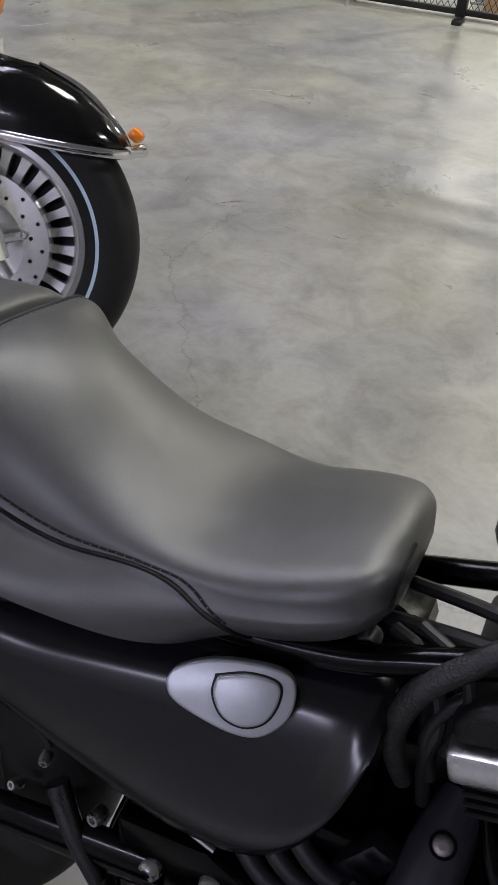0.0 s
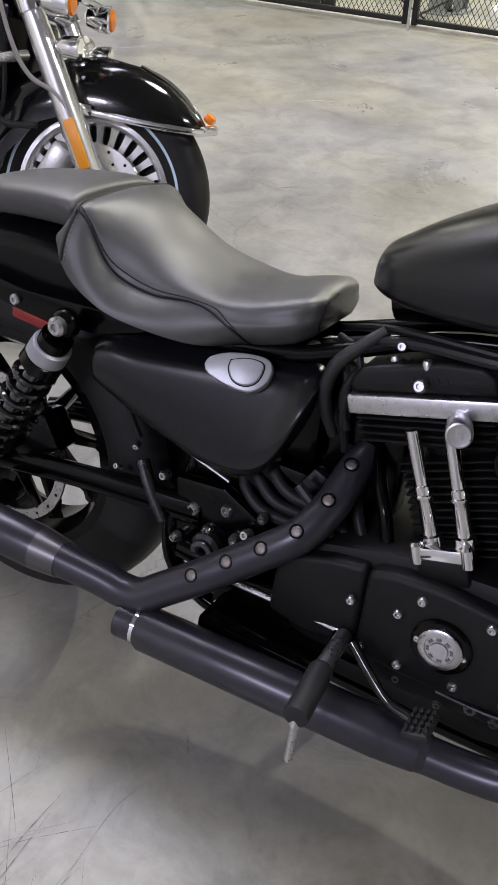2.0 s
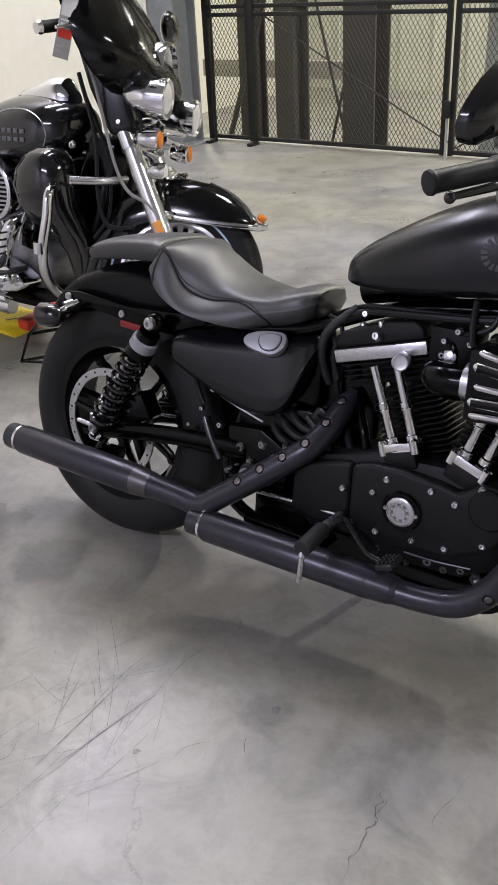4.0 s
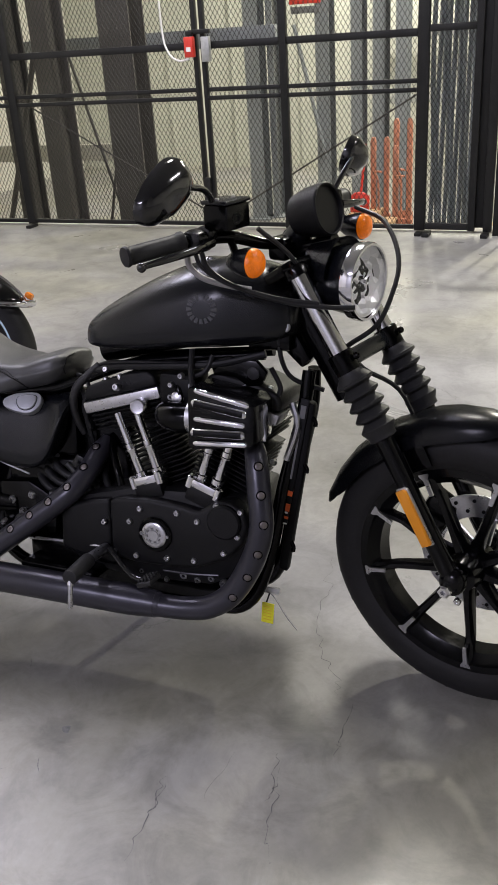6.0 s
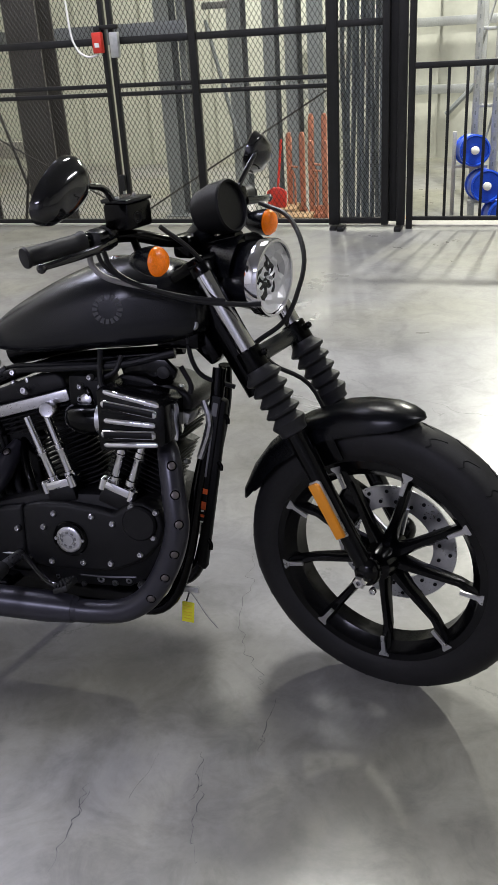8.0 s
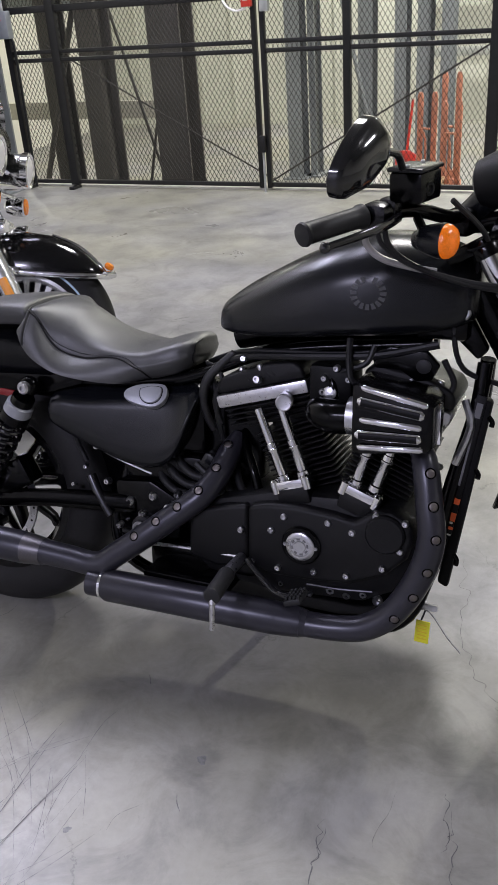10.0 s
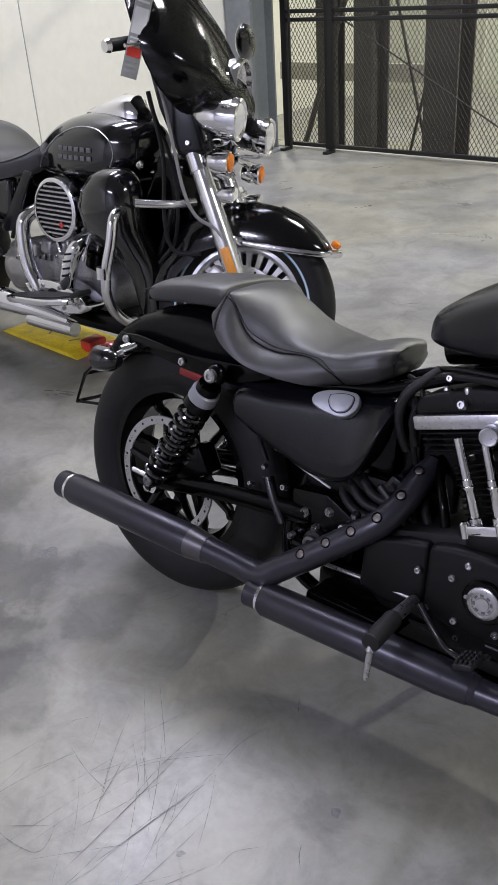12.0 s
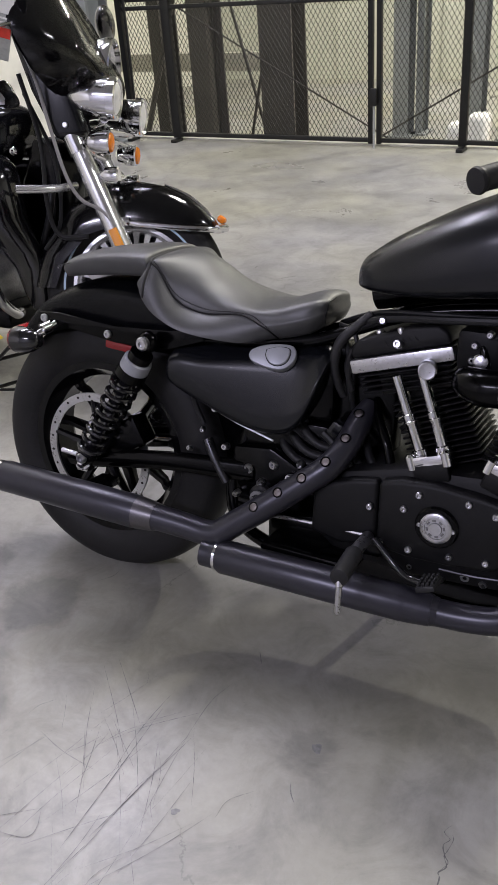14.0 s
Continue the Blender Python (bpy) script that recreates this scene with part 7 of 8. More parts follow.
# engine
body2("crankcase", prism(B(), [(0.42, 0.22), (0.42, 0.42), (0.6, 0.46), (0.8, 0.46), (1.0, 0.44), (1.08, 0.35), (1.05, 0.2), (0.7, 0.18)], -0.1, 0.17, 0.03, None, 3), ENGINE_GREY, "grey engine case")
for k in range(7):
    body2("case_rib", box(B(), (0.5 + k * 0.035, -0.104, 0.41), (0.012, 0.012, 0.07), 0.003), ENGINE_GREY)
for x, y, z, w, h, mat in ((0.62, -0.115, 0.42, 0.09, 0.05, ALLOY), (0.73, -0.12, 0.44, 0.06, 0.06, SATIN), (0.83, -0.125, 0.4, 0.07, 0.05, ALLOY), (0.9, -0.125, 0.46, 0.05, 0.04, SATIN), (1.0, -0.12, 0.42, 0.07, 0.07, FRAME_BLACK), (1.06, -0.11, 0.5, 0.06, 0.12, FRAME_BLACK), (0.8, -0.12, 0.52, 0.06, 0.05, FRAME_BLACK)):
    body2("engine_cover", box(B(), (x, y, z), (w, 0.05, h), 0.012, Matrix.Rotation(0.2, 4, "Y"), 3), mat)
    body2("cover_bolt", bolt(B(), (x - w * 0.3, y - 0.026, z + h * 0.25), (0, -1, 0), 0.006, 0.006), CHROME)
body2("gearbox_cover", lathe(B(), (0.535, -0.115, 0.33), (0, -1, 0), [(-0.05, 0.085), (0.02, 0.085), (0.035, 0.07), (0.04, 0.03)], 32), ALLOY, "silver gearbox cover")
for x in (0.49, 0.58):
    body2("case_bolt", bolt(B(), (x, -0.165, 0.38), (0, -1, 0), 0.009), CHROME)
for base, tilt in (((0.8, 0, 0.44), -22), ((0.96, 0, 0.44), 22)):
    m = Matrix.Translation(base) @ Matrix.Rotation(radians(tilt), 4, "Y")
    r = Matrix.Rotation(radians(tilt), 4, "Y")
    bm = lathe(B(), base, r.to_3x3() @ Vector((0, 0, 1)), [(-0.03, 0.06), (0.2, 0.06)], 20)
    for k in range(10):
        box(bm, m @ Vector((0, 0, 0.01 + k * 0.016)), (0.17, 0.18, 0.006), 0.002, r, 1)
    body2("cylinder", bm, ENGINE_GREY, "grey finned cylinder")
    body2("rocker_cover", box(B(), m @ Vector((0, 0, 0.215)), (0.18, 0.19, 0.07), 0.02, r, 3), CHROME, "chrome rocker cover")
    for dx in (-0.03, 0.03):
        a = m @ Vector((dx, -0.1, -0.05))
        b = m @ Vector((dx * 1.3, -0.1, 0.18))
        body2("pushrod_tube", tube(B(), [a, a + (b - a) * 0.5, a + (b - a) * 0.52, b], [0.014, 0.014, 0.011, 0.011], 12), CHROME)
CAMC = [(0.68, 0.3), (0.76, 0.325), (0.86, 0.333), (0.96, 0.315), (1.03, 0.28), (1.045, 0.25), (1.0, 0.225), (0.9, 0.214), (0.8, 0.228), (0.72, 0.262)]
camo = [(p.x, p.z) for p in smooth_path([(x, 0, z) for x, z in CAMC + CAMC[:1]], 4)[:-1]]
cam2 = body2("gearcase_cover", prism(B(), camo, -0.225, -0.12, 0.014, None, 3), CHROME, "chrome gearcase cover")
for x, z in ((0.73, 0.293), (0.8, 0.31), (0.9, 0.313), (0.98, 0.29), (1.01, 0.255), (0.92, 0.235), (0.82, 0.245)):
    body2("cover_bolt", bolt(B(), (x, -0.225, z), (0, -1, 0), 0.008, 0.007), SATIN, "", cam2)
body2("cover_dish", lathe(B(), (0.86, -0.224, 0.272), (0, -1, 0), [(-0.002, 0.034), (0.004, 0.034), (0.002, 0.026), (0.002, 0.004)], 24), DARK_METAL, "", cam2)
# round air cleaner with slats
AC2 = Vector((0.885, -0.17, 0.607))
ac2 = body2("air_cleaner", lathe(B(), AC2, (0, -1, 0), [(-0.06, 0.115), (0.03, 0.122), (0.045, 0.118), (0.05, 0.11), (0.05, 0.104), (0.036, 0.102)], 48), CHROME, "round chrome air cleaner with dark slats")
body2("back_plate", lathe(B(), AC2, (0, -1, 0), [(0.034, 0.103), (0.038, 0.1), (0.038, 0.01)], 40), CLUTTER_DARK, "", ac2)
for k in range(11):
    z = -0.085 + k * 0.017
    w = math.sqrt(0.101 ** 2 - z * z) * 2
    body2("slat", box(B(), AC2 + Vector((0, -0.045, z)), (w, 0.012, 0.0075), 0.003), SATIN, "", ac2)
body2("small_badge", box(B(), AC2 + Vector((0.045, -0.054, -0.05)), (0.022, 0.004, 0.018), 0.004, Matrix.Rotation(0.78, 4, "Y")), RED_PAINT, "small red badge", ac2)
# exhaust
body2("exhaust_pipe", tube(B(), [(0.72, -0.13, 0.6), (0.685, -0.2, 0.55), (0.69, -0.215, 0.46), (0.715, -0.215, 0.36), (0.76, -0.21, 0.28), (0.74, -0.22, 0.21)], [0.026, 0.029, 0.03, 0.03, 0.029, 0.028], 20, 5), CHROME, "chrome rear exhaust pipe")
body2("exhaust_pipe", tube(B(), [(1.0, -0.18, 0.5), (0.985, -0.205, 0.475), (0.965, -0.21, 0.44), (0.945, -0.212, 0.38), (0.925, -0.205, 0.33), (0.91, -0.18, 0.3)], [0.02, 0.03, 0.032, 0.032, 0.03, 0.02], 20, 5), CHROME, "chrome front exhaust pipe")
for k in range(4):
    body2("shield_slot", tube(B(), [(0.945 + k * 0.006, -0.246, 0.37 + k * 0.028), (0.975 + k * 0.006, -0.238, 0.375 + k * 0.028)], 0.004, 6), CLUTTER_DARK)
body2("muffler", tube(B(), [(0.95, -0.215, 0.185), (0.8, -0.222, 0.2), (0.6, -0.25, 0.222), (0.4, -0.26, 0.232), (-0.45, -0.27, 0.27)], [0.03, 0.034, 0.048, 0.05, 0.05], 28, 5), CHROME, "long chrome muffler")
body2("muffler_shield", tube(B(), [(0.98, -0.225, 0.16), (0.75, -0.23, 0.165), (0.72, -0.235, 0.17)], [0.03, 0.034, 0.03], 20, 3), CHROME)
# floorboards
bm = B()
rings = []
for z, k in ((0.262, 0.92), (0.27, 1.0), (0.282, 1.0), (0.288, 0.93)):
    rings.append([(0.865 + 0.19 * k * math.copysign(abs(math.cos(a)) ** 0.75, math.cos(a)), -0.285 + 0.07 * k * math.copysign(abs(math.sin(a)) ** 0.75, math.sin(a)), z + 0.02 * math.cos(a)) for a in (2 * math.pi * j / 36 for j in range(36))])
grid_faces(bm, rings)
fb = body2("floorboard", bm, CHROME, "chrome rider floorboard with rubber")
bm = B()
rings = []
for z, k in ((0.286, 0.86), (0.293, 0.84)):
    rings.append([(0.865 + 0.19 * k * math.cos(a), -0.285 + 0.07 * k * math.sin(a), z + 0.02 * math.cos(a)) for a in (2 * math.pi * j / 30 for j in range(30))])
grid_faces(bm, rings)
body2("rubber_pad", bm, RUBBER_SOFT, "", fb)
body2("brake_pedal", tube(B(), [(0.95, -0.2, 0.25), (1.02, -0.25, 0.28), (1.07, -0.28, 0.32), (1.1, -0.3, 0.33)], 0.012, 10, 4), CHROME, "chrome brake pedal")
body2("pedal_pad", box(B(), (1.105, -0.3, 0.335), (0.05, 0.07, 0.02), 0.006, Matrix.Rotation(-0.4, 4, "Y")), RUBBER_SOFT)
pf = body2("passenger_floorboard", box(B(), (0.37, -0.3, 0.45), (0.21, 0.05, 0.085), 0.02, Matrix.Rotation(0.06, 4, "Y"), 3), RUBBER_SOFT, "folded passenger floorboard")
body2("floorboard_rim", tube(B(), [(0.275, -0.327, 0.475), (0.29, -0.327, 0.49), (0.45, -0.327, 0.483), (0.468, -0.327, 0.465), (0.462, -0.327, 0.425), (0.445, -0.327, 0.415), (0.29, -0.327, 0.42), (0.275, -0.327, 0.435), (0.275, -0.327, 0.475)], 0.004, 6, 3), SATIN, "bright rim", pf)
body2("round_boss", lathe(B(), (0.49, -0.26, 0.355), (0, -1, 0), [(-0.03, 0.02), (0.02, 0.02), (0.026, 0.015), (0.028, 0.004)], 20), CHROME, "chrome round boss")
# lower fairing and engine guard
for s in (-1, 1):
    bm = B()
    rings = []
    for z, x0, x1, y0, y1 in ((0.24, 1.28, 1.34, 0.11, 0.15), (0.3, 1.26, 1.36, 0.11, 0.17), (0.4, 1.235, 1.365, 0.11, 0.19), (0.46, 1.19, 1.36, 0.12, 0.215), (0.52, 1.1, 1.345, 0.12, 0.255), (0.58, 1.07, 1.33, 0.12, 0.29), (0.65, 1.06, 1.325, 0.12, 0.305), (0.71, 1.08, 1.315, 0.12, 0.3), (0.755, 1.115, 1.295, 0.13, 0.28), (0.78, 1.16, 1.26, 0.15, 0.25), (0.787, 1.2, 1.23, 0.18, 0.22)):
        cx, cy, rx, ry = (x0 + x1) / 2, (y0 + y1) / 2, (x1 - x0) / 2, (y1 - y0) / 2
        rings.append([(cx + rx * math.copysign(abs(math.cos(a)) ** 0.85, math.cos(a)), s * (cy + ry * math.copysign(abs(math.sin(a)) ** 0.85, math.sin(a))), z) for a in (2 * math.pi * j / 28 for j in range(28))])
    grid_faces(bm, rings)
    body2("lower_fairing", bm, GLOSS_BLACK, "gloss black lower fairing", None, 60)
    body2("engine_guard", tube(B(), [(1.285, s * 0.25, 0.655), (1.325, s * 0.31, 0.655), (1.345, s * 0.35, 0.635), (1.345, s * 0.365, 0.56), (1.33, s * 0.375, 0.469), (1.305, s * 0.355, 0.38), (1.285, s * 0.3, 0.3), (1.25, s * 0.2, 0.235), (1.2, s * 0.12, 0.215)], 0.0185, 16, 6), CHROME, "chrome engine guard bar")
    body2("guard_crossbar", tube(B(), [(1.49, s * 0.1, 0.685), (1.47, s * 0.2, 0.684), (1.39, s * 0.29, 0.688)], 0.014, 12, 4), LEG_SILVER, "bright cross bar")
    body2("guard_clamp", lathe(B(), (1.318, s * 0.377, 0.455), (0, 0, 1), [(-0.02, 0.026), (0.02, 0.026)], 18), CHROME)
body2("front_frame", prism(B(), [(1.2, 0.25), (1.36, 0.3), (1.42, 0.8), (1.3, 0.84), (1.15, 0.5)], -0.08, 0.08, 0.02), FRAME_BLACK, "black front frame")
body2("oil_cooler", box(B(), (1.36, 0, 0.42), (0.05, 0.2, 0.16), 0.01), CLUTTER_DARK)
body2("spring_hose", tube(B(), [(1.39, -0.1, 0.68), (1.38, -0.12, 0.58), (1.34, -0.12, 0.48), (1.3, -0.1, 0.42)], 0.012, 10, 5), CABLE)
body2("side_bolt", bolt(B(), (1.235, -0.1, 0.79), (0, -1, 0), 0.016, 0.012, 16), CHROME)
body2("back_bone", box(B(), (0.9, 0, 0.7), (0.7, 0.1, 0.1), 0.02), FRAME_BLACK)
body2("under_frame", box(B(), (0.85, 0, 0.18), (0.6, 0.26, 0.08), 0.02), FRAME_BLACK)
for pts in (([(1.05, -0.15, 0.72), (1.1, -0.16, 0.6), (1.08, -0.17, 0.5)]), ([(0.62, -0.14, 0.68), (0.6, -0.17, 0.56), (0.56, -0.17, 0.46)]), ([(0.5, -0.18, 0.52), (0.47, -0.19, 0.44), (0.5, -0.18, 0.38)])):
    body2("wiring_loom", tube(B(), pts, 0.009, 8, 5), CABLE)
body2("side_stand", tube(B(), [(1.0, 0.14, 0.2), (1.03, 0.25, 0.1), (1.05, 0.32, 0.012)], 0.014, 10, 3), CHROME, "chrome side stand")

# yellow plate with a red block under the touring machine
ramp = thing("yellow_wheel_dolly", "scuffed yellow steel floor plate with a red end block", "floor plate", at=pose(-1.62, 0.93, 0, 0, 0, -4))
bm = B()
prism(bm, [(-0.31, 0.0), (-0.27, 0.018), (0.22, 0.018), (0.26, 0.0)], -0.11, 0.13, 0.003)
part("plate", bm, YELLOW, ramp, "scuffed yellow plate")
for k in range(6):
    part("plate_mark", box(B(), (-0.24 + k * 0.085, 0.0 + 0.04 * (k % 2), 0.0185), (0.05, 0.008, 0.002), 0, pose(0, 0, 0, 0, 0, 60 * (k % 3))), STUD, ramp)
part("end_block", box(B(), (0.24, 0.0, 0.035), (0.07, 0.09, 0.05), 0.008), RED_PAINT, ramp, "red end block")

# ---- marks on the floor ----
SCUFF = material("dark_scuff", (0.09, 0.088, 0.087), 0.4, vary=0.3, scale=40)
STAIN = material("oil_stain", (0.15, 0.148, 0.146), 0.36, vary=0.35, scale=14)
CHALK = material("chalk_mark", (0.62, 0.61, 0.57), 0.7, vary=0.2, scale=60)


def streak(bm, pts, w, z=0.0012, smooth=5):
    """A thin flat mark that tapers at both ends."""
    ps = smooth_path([(x, y, 0) for x, y in pts], smooth * 3) if len(pts) > 2 else [Vector((*a, 0)) for a in ((pts[0][0] + (pts[1][0] - pts[0][0]) * k / 8, pts[0][1] + (pts[1][1] - pts[0][1]) * k / 8) for k in range(9))]
    n = len(ps)
    left, right = [], []
    for i, p in enumerate(ps):
        d = (ps[min(i + 1, n - 1)] - ps[max(i - 1, 0)]).normalized()
        s = Vector((-d.y, d.x, 0))
        h = w * 0.2 * (0.25 + 0.75 * math.sin(math.pi * i / (n - 1))) * random.uniform(0.15, 1.3)
        left.append(p + s * h + Vector((0, 0, z)))
        right.append(p - s * h + Vector((0, 0, z)))
    ribbon(bm, [left, right])


random.seed(21)
bm = B()
for w, pts in (
    (0.004, ((0.186, -0.773), (0.255, -0.788), (0.321, -0.78), (0.34, -0.767), (0.338, -0.746), (0.321, -0.715))),
    (0.0025, ((0.235, -0.78), (0.278, -0.746), (0.321, -0.715))),
    (0.0045, ((0.406, -0.777), (0.403, -0.599), (0.397, -0.415))), (0.004, ((0.439, -0.727), (0.466, -0.587), (0.493, -0.453))),
    (0.003, ((0.331, -0.43), (0.409, -0.528), (0.481, -0.628))), (0.004, ((0.445, -0.751), (0.455, -0.649), (0.472, -0.543))),
    (0.003, ((0.198, -0.571), (0.274, -0.592), (0.359, -0.602))), (0.003, ((0.279, -0.527), (0.341, -0.615), (0.389, -0.702))),
    (0.003, ((0.435, -0.491), (0.47, -0.56), (0.523, -0.688))), (0.004, ((0.398, -0.613), (0.386, -0.486), (0.393, -0.361))),
    (0.003, ((0.374, -0.467), (0.322, -0.419), (0.224, -0.331))), (0.003, ((0.454, -0.664), (0.458, -0.596), (0.487, -0.536))),
    (0.003, ((0.482, -0.455), (0.48, -0.357), (0.496, -0.297))), (0.0025, ((0.574, -0.59), (0.533, -0.512), (0.49, -0.443))),
    (0.005, ((-0.553, 4.323), (-0.284, 3.987), (0.025, 3.611))), (0.012, ((-0.943, 3.193), (-0.803, 3.151), (-0.68, 3.233))),
    (0.012, ((-0.554, 2.03), (-0.51, 2.08), (-0.46, 2.112))), (0.009, ((-0.298, 1.999), (-0.27, 1.99), (-0.244, 1.985))), (0.01, ((-0.133, 2.016), (-0.11, 2.012), (-0.086, 2.016))),
    (0.012, ((-0.869, 3.04), (-0.78, 3.03), (-0.687, 3.0))), (0.006, ((0.507, -0.185), (0.517, -0.2), (0.527, -0.216))), (0.005, ((0.719, -0.468), (0.73, -0.49), (0.745, -0.507))),
):
    streak(bm, list(pts), w)
for k in range(46):
    x, y = 0.36 + random.gauss(0, 0.13), -0.66 + random.gauss(0, 0.13)
    a = random.choice((1.25, 1.45, 0.9, 2.2)) + random.gauss(0, 0.15)
    n = random.uniform(0.05, 0.3)
    streak(bm, [(x - n * math.cos(a) / 2, y - n * math.sin(a) / 2), (x + random.gauss(0, 0.006), y), (x + n * math.cos(a) / 2, y + n * math.sin(a) / 2)], random.uniform(0.001, 0.0032))
for k in range(40):
    x, y = random.uniform(-0.6, 2.6), random.uniform(-0.9, 3.6)
    a = random.uniform(0, math.pi)
    n = random.uniform(0.02, 0.12)
    streak(bm, [(x, y), (x + 0.5 * n * math.cos(a), y + 0.5 * n * math.sin(a) + random.gauss(0, 0.006)), (x + n * math.cos(a + 0.3), y + n * math.sin(a + 0.3))], random.uniform(0.001, 0.003))
tagged(part("floor_scratches", bm, SCUFF, None, "fine dark scratches across the concrete floor"), kind="stuff", category="scratch")


def crack(bm, pts, w):
    """A jagged hairline through pts."""
    out = [pts[0]]
    for a, b in zip(pts, pts[1:]):
        for k in range(1, 7):
            t = k / 6
            out.append((a[0] + (b[0] - a[0]) * t + random.gauss(0, 0.006), a[1] + (b[1] - a[1]) * t + random.gauss(0, 0.006)))
    streak(bm, out, w, 0.001, 1)


bm = B()
for pts, w in (
    ([(1.239, -0.333), (1.25, -0.401), (1.267, -0.483), (1.302, -0.567)], 0.005), ([(1.022, -0.447), (1.024, -0.541), (1.029, -0.639)], 0.006),
    ([(1.124, 0.481), (1.155, 0.311), (1.172, 0.146), (1.219, 0.051), (1.281, -0.032), (1.305, -0.097)], 0.0045), ([(1.338, -0.1), (1.343, -0.218), (1.338, -0.27)], 0.005),
    ([(1.515, 1.684), (1.667, 1.596), (1.844, 1.572), (2.1, 1.56)], 0.01), ([(1.543, 1.631), (1.583, 1.554), (1.602, 1.585)], 0.006),
    ([(1.119, -0.461), (1.131, -0.317)], 0.003), ([(1.015, -0.43), (1.026, -0.521)], 0.005), ([(1.221, -0.297), (1.233, -0.346), (1.24, -0.432)], 0.005),
    ([(1.9, 0.9), (2.0, 0.82), (2.12, 0.8)], 0.005), ([(0.2, 3.0), (0.42, 2.9), (0.6, 2.93)], 0.008),
):
    crack(bm, pts, w)
tagged(part("floor_cracks", bm, SCUFF, None, "hairline cracks in the concrete floor"), kind="stuff", category="crack")


def blot(x, y, r, n=26):
    """A flat stain with a ragged outline."""
    bm = B()
    ph = [random.uniform(0, 6.3) for _ in range(4)]
    ring = []
    for k in range(n):
        a = 2 * math.pi * k / n
        q = r * (1 + 0.22 * math.sin(2 * a + ph[0]) + 0.14 * math.sin(3 * a + ph[1]) + 0.1 * math.sin(5 * a + ph[2]) + 0.05 * math.sin(9 * a + ph[3]))
        ring.append(bm.verts.new((x + q * math.cos(a), y + 0.8 * q * math.sin(a), 0.0008)))
    bm.faces.new(ring)
    return bm


for x, y, r in ((-0.389, -0.157, 0.032), (-1.435, 0.722, 0.045), (0.553, -0.614, 0.008), (0.272, 1.885, 0.012), (0.731, -0.375, 0.012), (-0.349, -0.37, 0.03)):
    tagged(part("oil_stain", blot(x, y, r), STAIN, None, "small dark oil stain on the concrete floor"), category="stain")
bm = B()
streak(bm, [(-2.37, 3.39), (-2.3, 3.46), (-2.254, 3.56)], 0.022)
streak(bm, [(-1.0, 3.1), (-0.93, 3.16), (-0.82, 3.2)], 0.012)
tagged(part("chalk_mark", bm, CHALK, None, "short white chalk stroke on the floor"), kind="stuff", category="chalk mark")

# ---- things in the lower hall ----
def pallet_truck(x, y, top, mat, label):
    """A hand pallet truck parked upright: two forks, a cross head and a pump handle."""
    o = thing("pallet_truck", label, "pallet truck", "trucks in the lower hall")
    for k in (-1, 1):
        part("fork", prism(B(), [(-0.03, LOW + 0.06), (-0.035, top - 0.05), (-0.02, top), (0.02, top), (0.035, top - 0.05), (0.03, LOW + 0.06)], y, y + 0.05, 0.008, Matrix.Translation((x + k * 0.085, 0, 0))), mat, o)
        part("wheel", lathe(B(), (x + k * 0.085, y + 0.02, LOW + 0.06), (1, 0, 0), [(-0.025, 0.02), (-0.025, 0.06), (0.025, 0.06), (0.025, 0.02)], 16), CLUTTER_DARK, o)
    part("cross_head", box(B(), (x, y + 0.05, LOW + 0.32), (0.26, 0.1, 0.3), 0.02), mat, o)
    part("pump_handle", tube(B(), [(x, y - 0.05, LOW + 0.4), (x + 0.02, y - 0.16, LOW + 0.9), (x - 0.03, y - 0.2, LOW + 1.02), (x + 0.08, y - 0.2, LOW + 1.02)], 0.014, 8, 3), mat, o)


# a red truck; its colour is paled for the haze of the mesh
pallet_truck(-0.86, 9.55, 0.16, HAZED_ORANGE, "red pallet truck standing on end, paled to orange for mesh haze")
pallet_truck(-0.6, 9.7, 0.36, HAZED_ORANGE, "tall orange pallet truck standing on end")
pallet_truck(-0.5, 9.2, 0.1, HAZED_ORANGE, "worn orange pallet truck standing on end")
for x, y, w, h, mat, lab in ((-0.72, 9.0, 0.34, 0.5, CARDBOARD, "brown carton of spare parts"), (-0.4, 8.9, 0.26, 0.34, CARDBOARD, "small brown carton"), (-0.55, 8.6, 0.3, 0.22, YELLOW, "low yellow bin"), (-1.75, 9.4, 0.3, 0.6, WHITE_CARD, "white sack on the floor"), (-1.5, 9.3, 0.26, 0.72, WHITE_CARD, "tall white sack on the floor")):
    o = thing("carton" if mat == CARDBOARD else "bin" if mat == YELLOW else "sack", lab + " in the lower hall", "container")
    bm = box(B(), (x, y, LOW + h / 2), (w, 0.3, h), 0.02 if mat != WHITE_CARD else 0.07, None, 3)
    part("body", bm, mat, o)
    if mat != WHITE_CARD:
        part("rim", box(B(), (x, y, LOW + h - 0.01), (w + 0.02, 0.32, 0.04), 0.008), mat, o)
board = thing("hall_sign", "small red sign over a grey print board on a column", "sign")
part("red_field", box(B(), (-2.34, 11.28, 1.83), (0.46, 0.02, 0.15), 0.004), RED_PAINT, board)
part("print_bar", box(B(), (-2.34, 11.28, 1.68), (0.42, 0.02, 0.09), 0.004), LABEL_GREY, board, "grey bar of print")

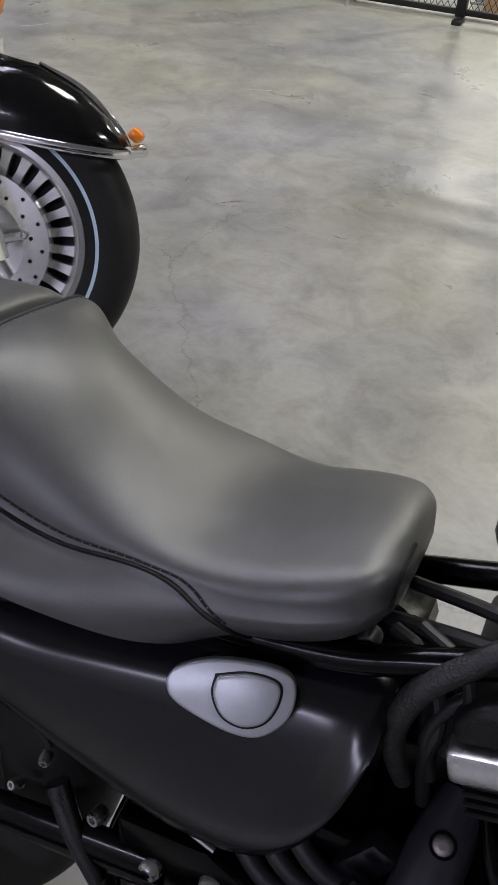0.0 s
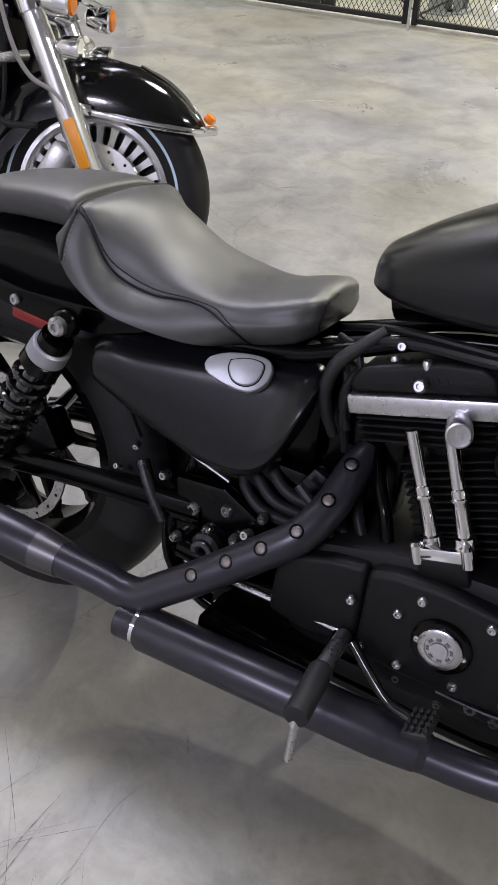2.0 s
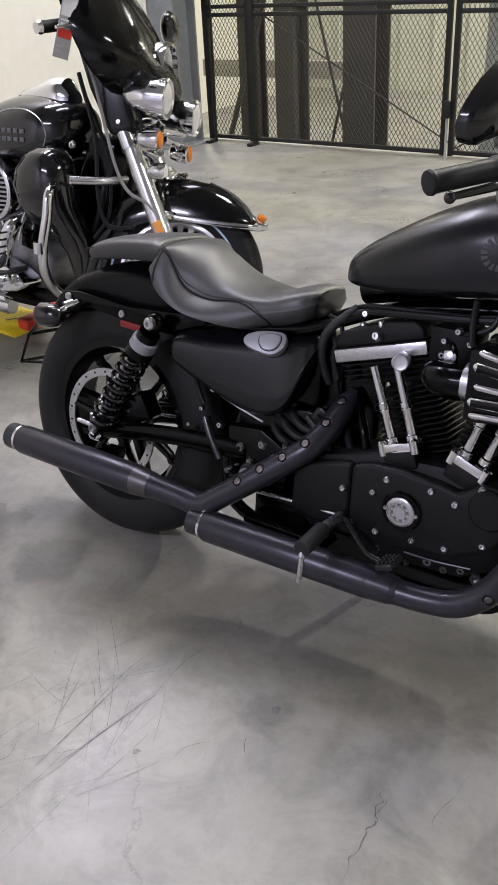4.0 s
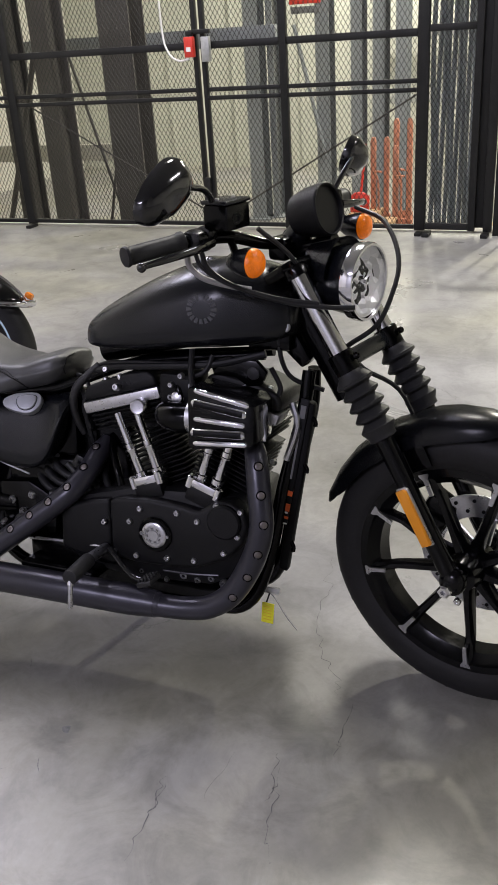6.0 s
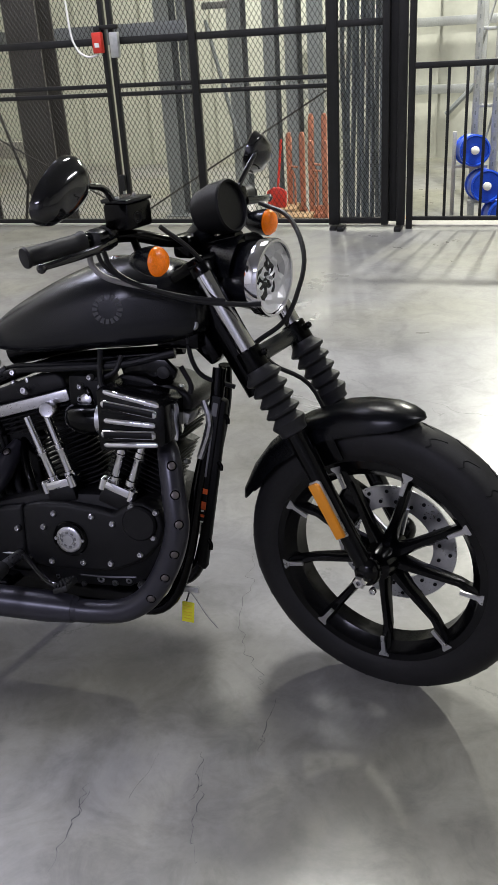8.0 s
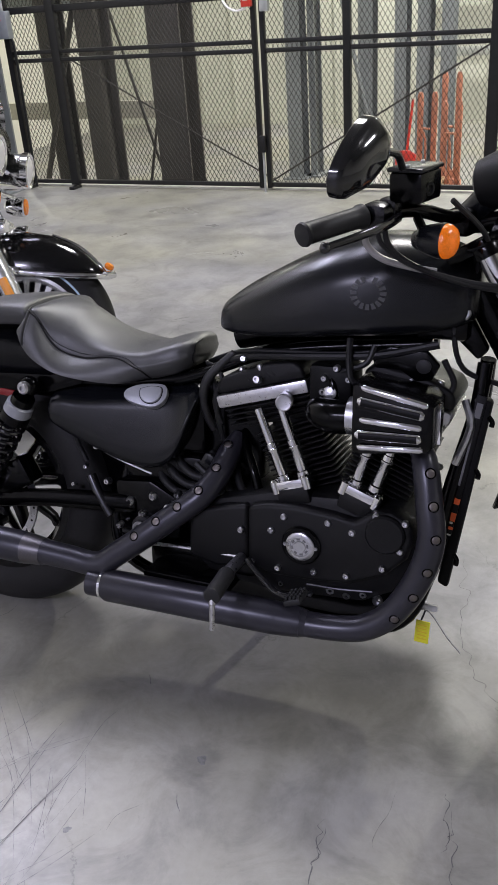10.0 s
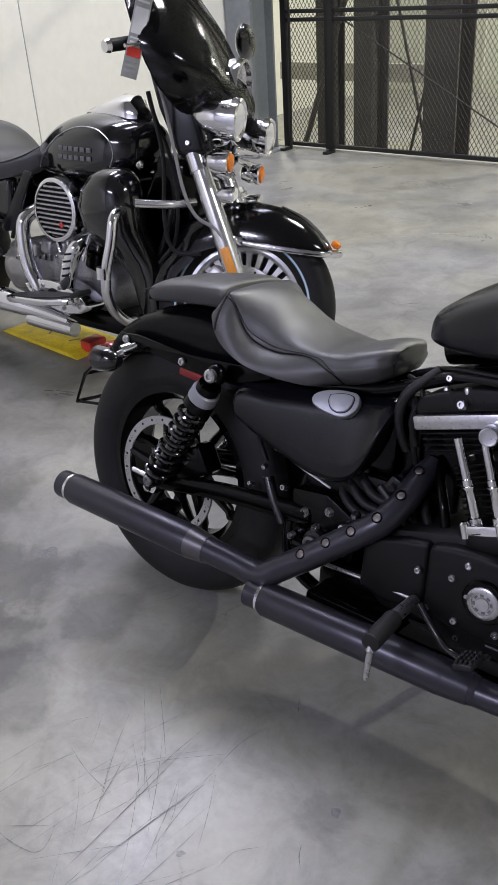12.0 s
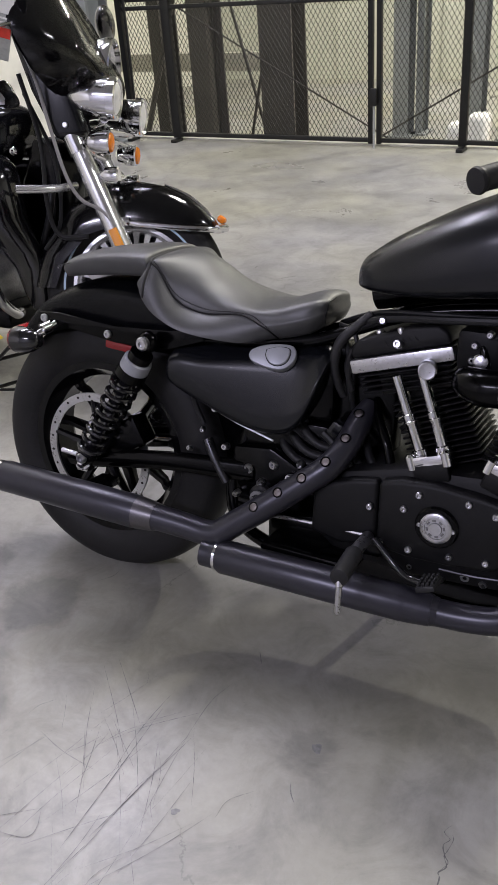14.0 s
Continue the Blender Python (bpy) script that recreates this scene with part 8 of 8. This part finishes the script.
shovel = thing("red_shovel", "red shovel standing in the lower hall", "shovel")
part("blade", prism(B(), [(-0.12, -0.72), (0.12, -0.72), (0.13, -0.52), (0.05, -0.47), (-0.05, -0.47), (-0.13, -0.52)], 9.3, 9.33, 0.01, Matrix.Translation((-1.06, 0, 0))), RED_PAINT, shovel)
part("shaft", tube(B(), [(-1.05, 9.33, -0.5), (-1.0, 9.4, 0.1)], 0.016, 8), RED_PAINT, shovel)
crate = thing("shipping_crate", "brown crate that carries a red shovel", "crate")
part("crate_body", box(B(), (-1.0, 9.4, -0.985), (0.36, 0.5, 0.53), 0.01), CARDBOARD, crate)

rack = thing("steel_rack", "galvanised rack with punched uprights in the lower hall", "rack")
for x, y in ((1.3, 10.6), (1.55, 10.6), (1.55, 12.2), (1.3, 12.2)):
    part("upright", box(B(), (x, y, 1.7), (0.09, 0.07, 5.9), 0.006), PALE_STEEL, rack)
for z in (-0.6, 0.3, 1.2, 2.1, 3.0):
    part("rung", box(B(), (1.425, 10.6, z), (0.17, 0.03, 0.04), 0.004), PALE_STEEL, rack)
for z in (-0.6, 0.9, 2.4):
    part("diagonal", tube(B(), [(1.3, 10.64, z), (1.55, 10.64, z + 0.9)], 0.014, 8), PALE_STEEL, rack)
for k in range(24):
    for x in (1.3, 1.55):
        part("slot_hole", box(B(), (x, 10.562, -0.9 + k * 0.16), (0.016, 0.004, 0.05)), GREY_PAINT, rack)

for x, y, z, r in ((1.3, 10.0, -0.16, 0.19), (1.47, 9.95, -0.58, 0.2), (1.7, 9.9, -0.95, 0.21)):
    reel = thing("blue_hose_reel", "round blue drum stacked beside the steel rack", "drum", "blue drums by the rack")
    part("drum_shell", lathe(B(), (x, y, z), (0.25, -1, 0.1), [(-0.2, r * 0.8), (-0.2, r), (-0.17, r), (-0.15, r * 0.9), (0.12, r * 0.9), (0.14, r), (0.2, r), (0.205, r * 0.9), (0.17, r * 0.85), (0.17, 0.05), (0.21, 0.04)], 36), BLUE_PAINT, reel)
    part("hub", lathe(B(), Vector((x, y, z)) + 0.18 * Vector((0.25, -1, 0.1)), (0.25, -1, 0.1), [(0, 0.05), (0.04, 0.05), (0.05, 0.03)], 16), WHITE_CARD, reel, "white hub")
stand = thing("drum_stand", "grey steel frame under the blue drums", "stand")
for x, y, z in ((1.3, 10.1, -0.37), (1.47, 10.05, -0.8), (1.7, 10.0, -1.18)):
    part("shelf_bar", box(B(), (x, y, z), (0.4, 0.05, 0.04), 0.006), PALE_STEEL, stand)
for x, y in ((1.08, 10.12), (1.95, 10.12)):
    part("leg", box(B(), (x, y, -0.6), (0.05, 0.05, 1.3), 0.006), PALE_STEEL, stand)
random.seed(8)
for k in range(16):
    x, y = 0.62 + 0.07 * k + random.uniform(-0.05, 0.05), random.uniform(8.6, 9.6)
    w, h = random.uniform(0.16, 0.34), random.uniform(0.14, 0.42)
    mat = (CARDBOARD, CLUTTER_DARK, WHITE_CARD, GREY_PAINT, CLUTTER_DARK, RED_PAINT)[k % 6]
    o = thing("storage_box", ("brown cardboard box", "black plastic box", "white paper box", "grey metal box", "black plastic box", "small red box")[k % 6] + " on the lower hall's floor", "box", "boxes in the lower hall")
    o.matrix_world = pose(x, y, LOW, 0, 0, random.uniform(-40, 40))
    part("body", box(B(), (0, 0, h / 2), (w, w * 0.8, h), 0.008), mat, o)
    part("lid", box(B(), (0, 0, h + 0.008), (w * 1.03, w * 0.83, 0.02), 0.004), mat, o)
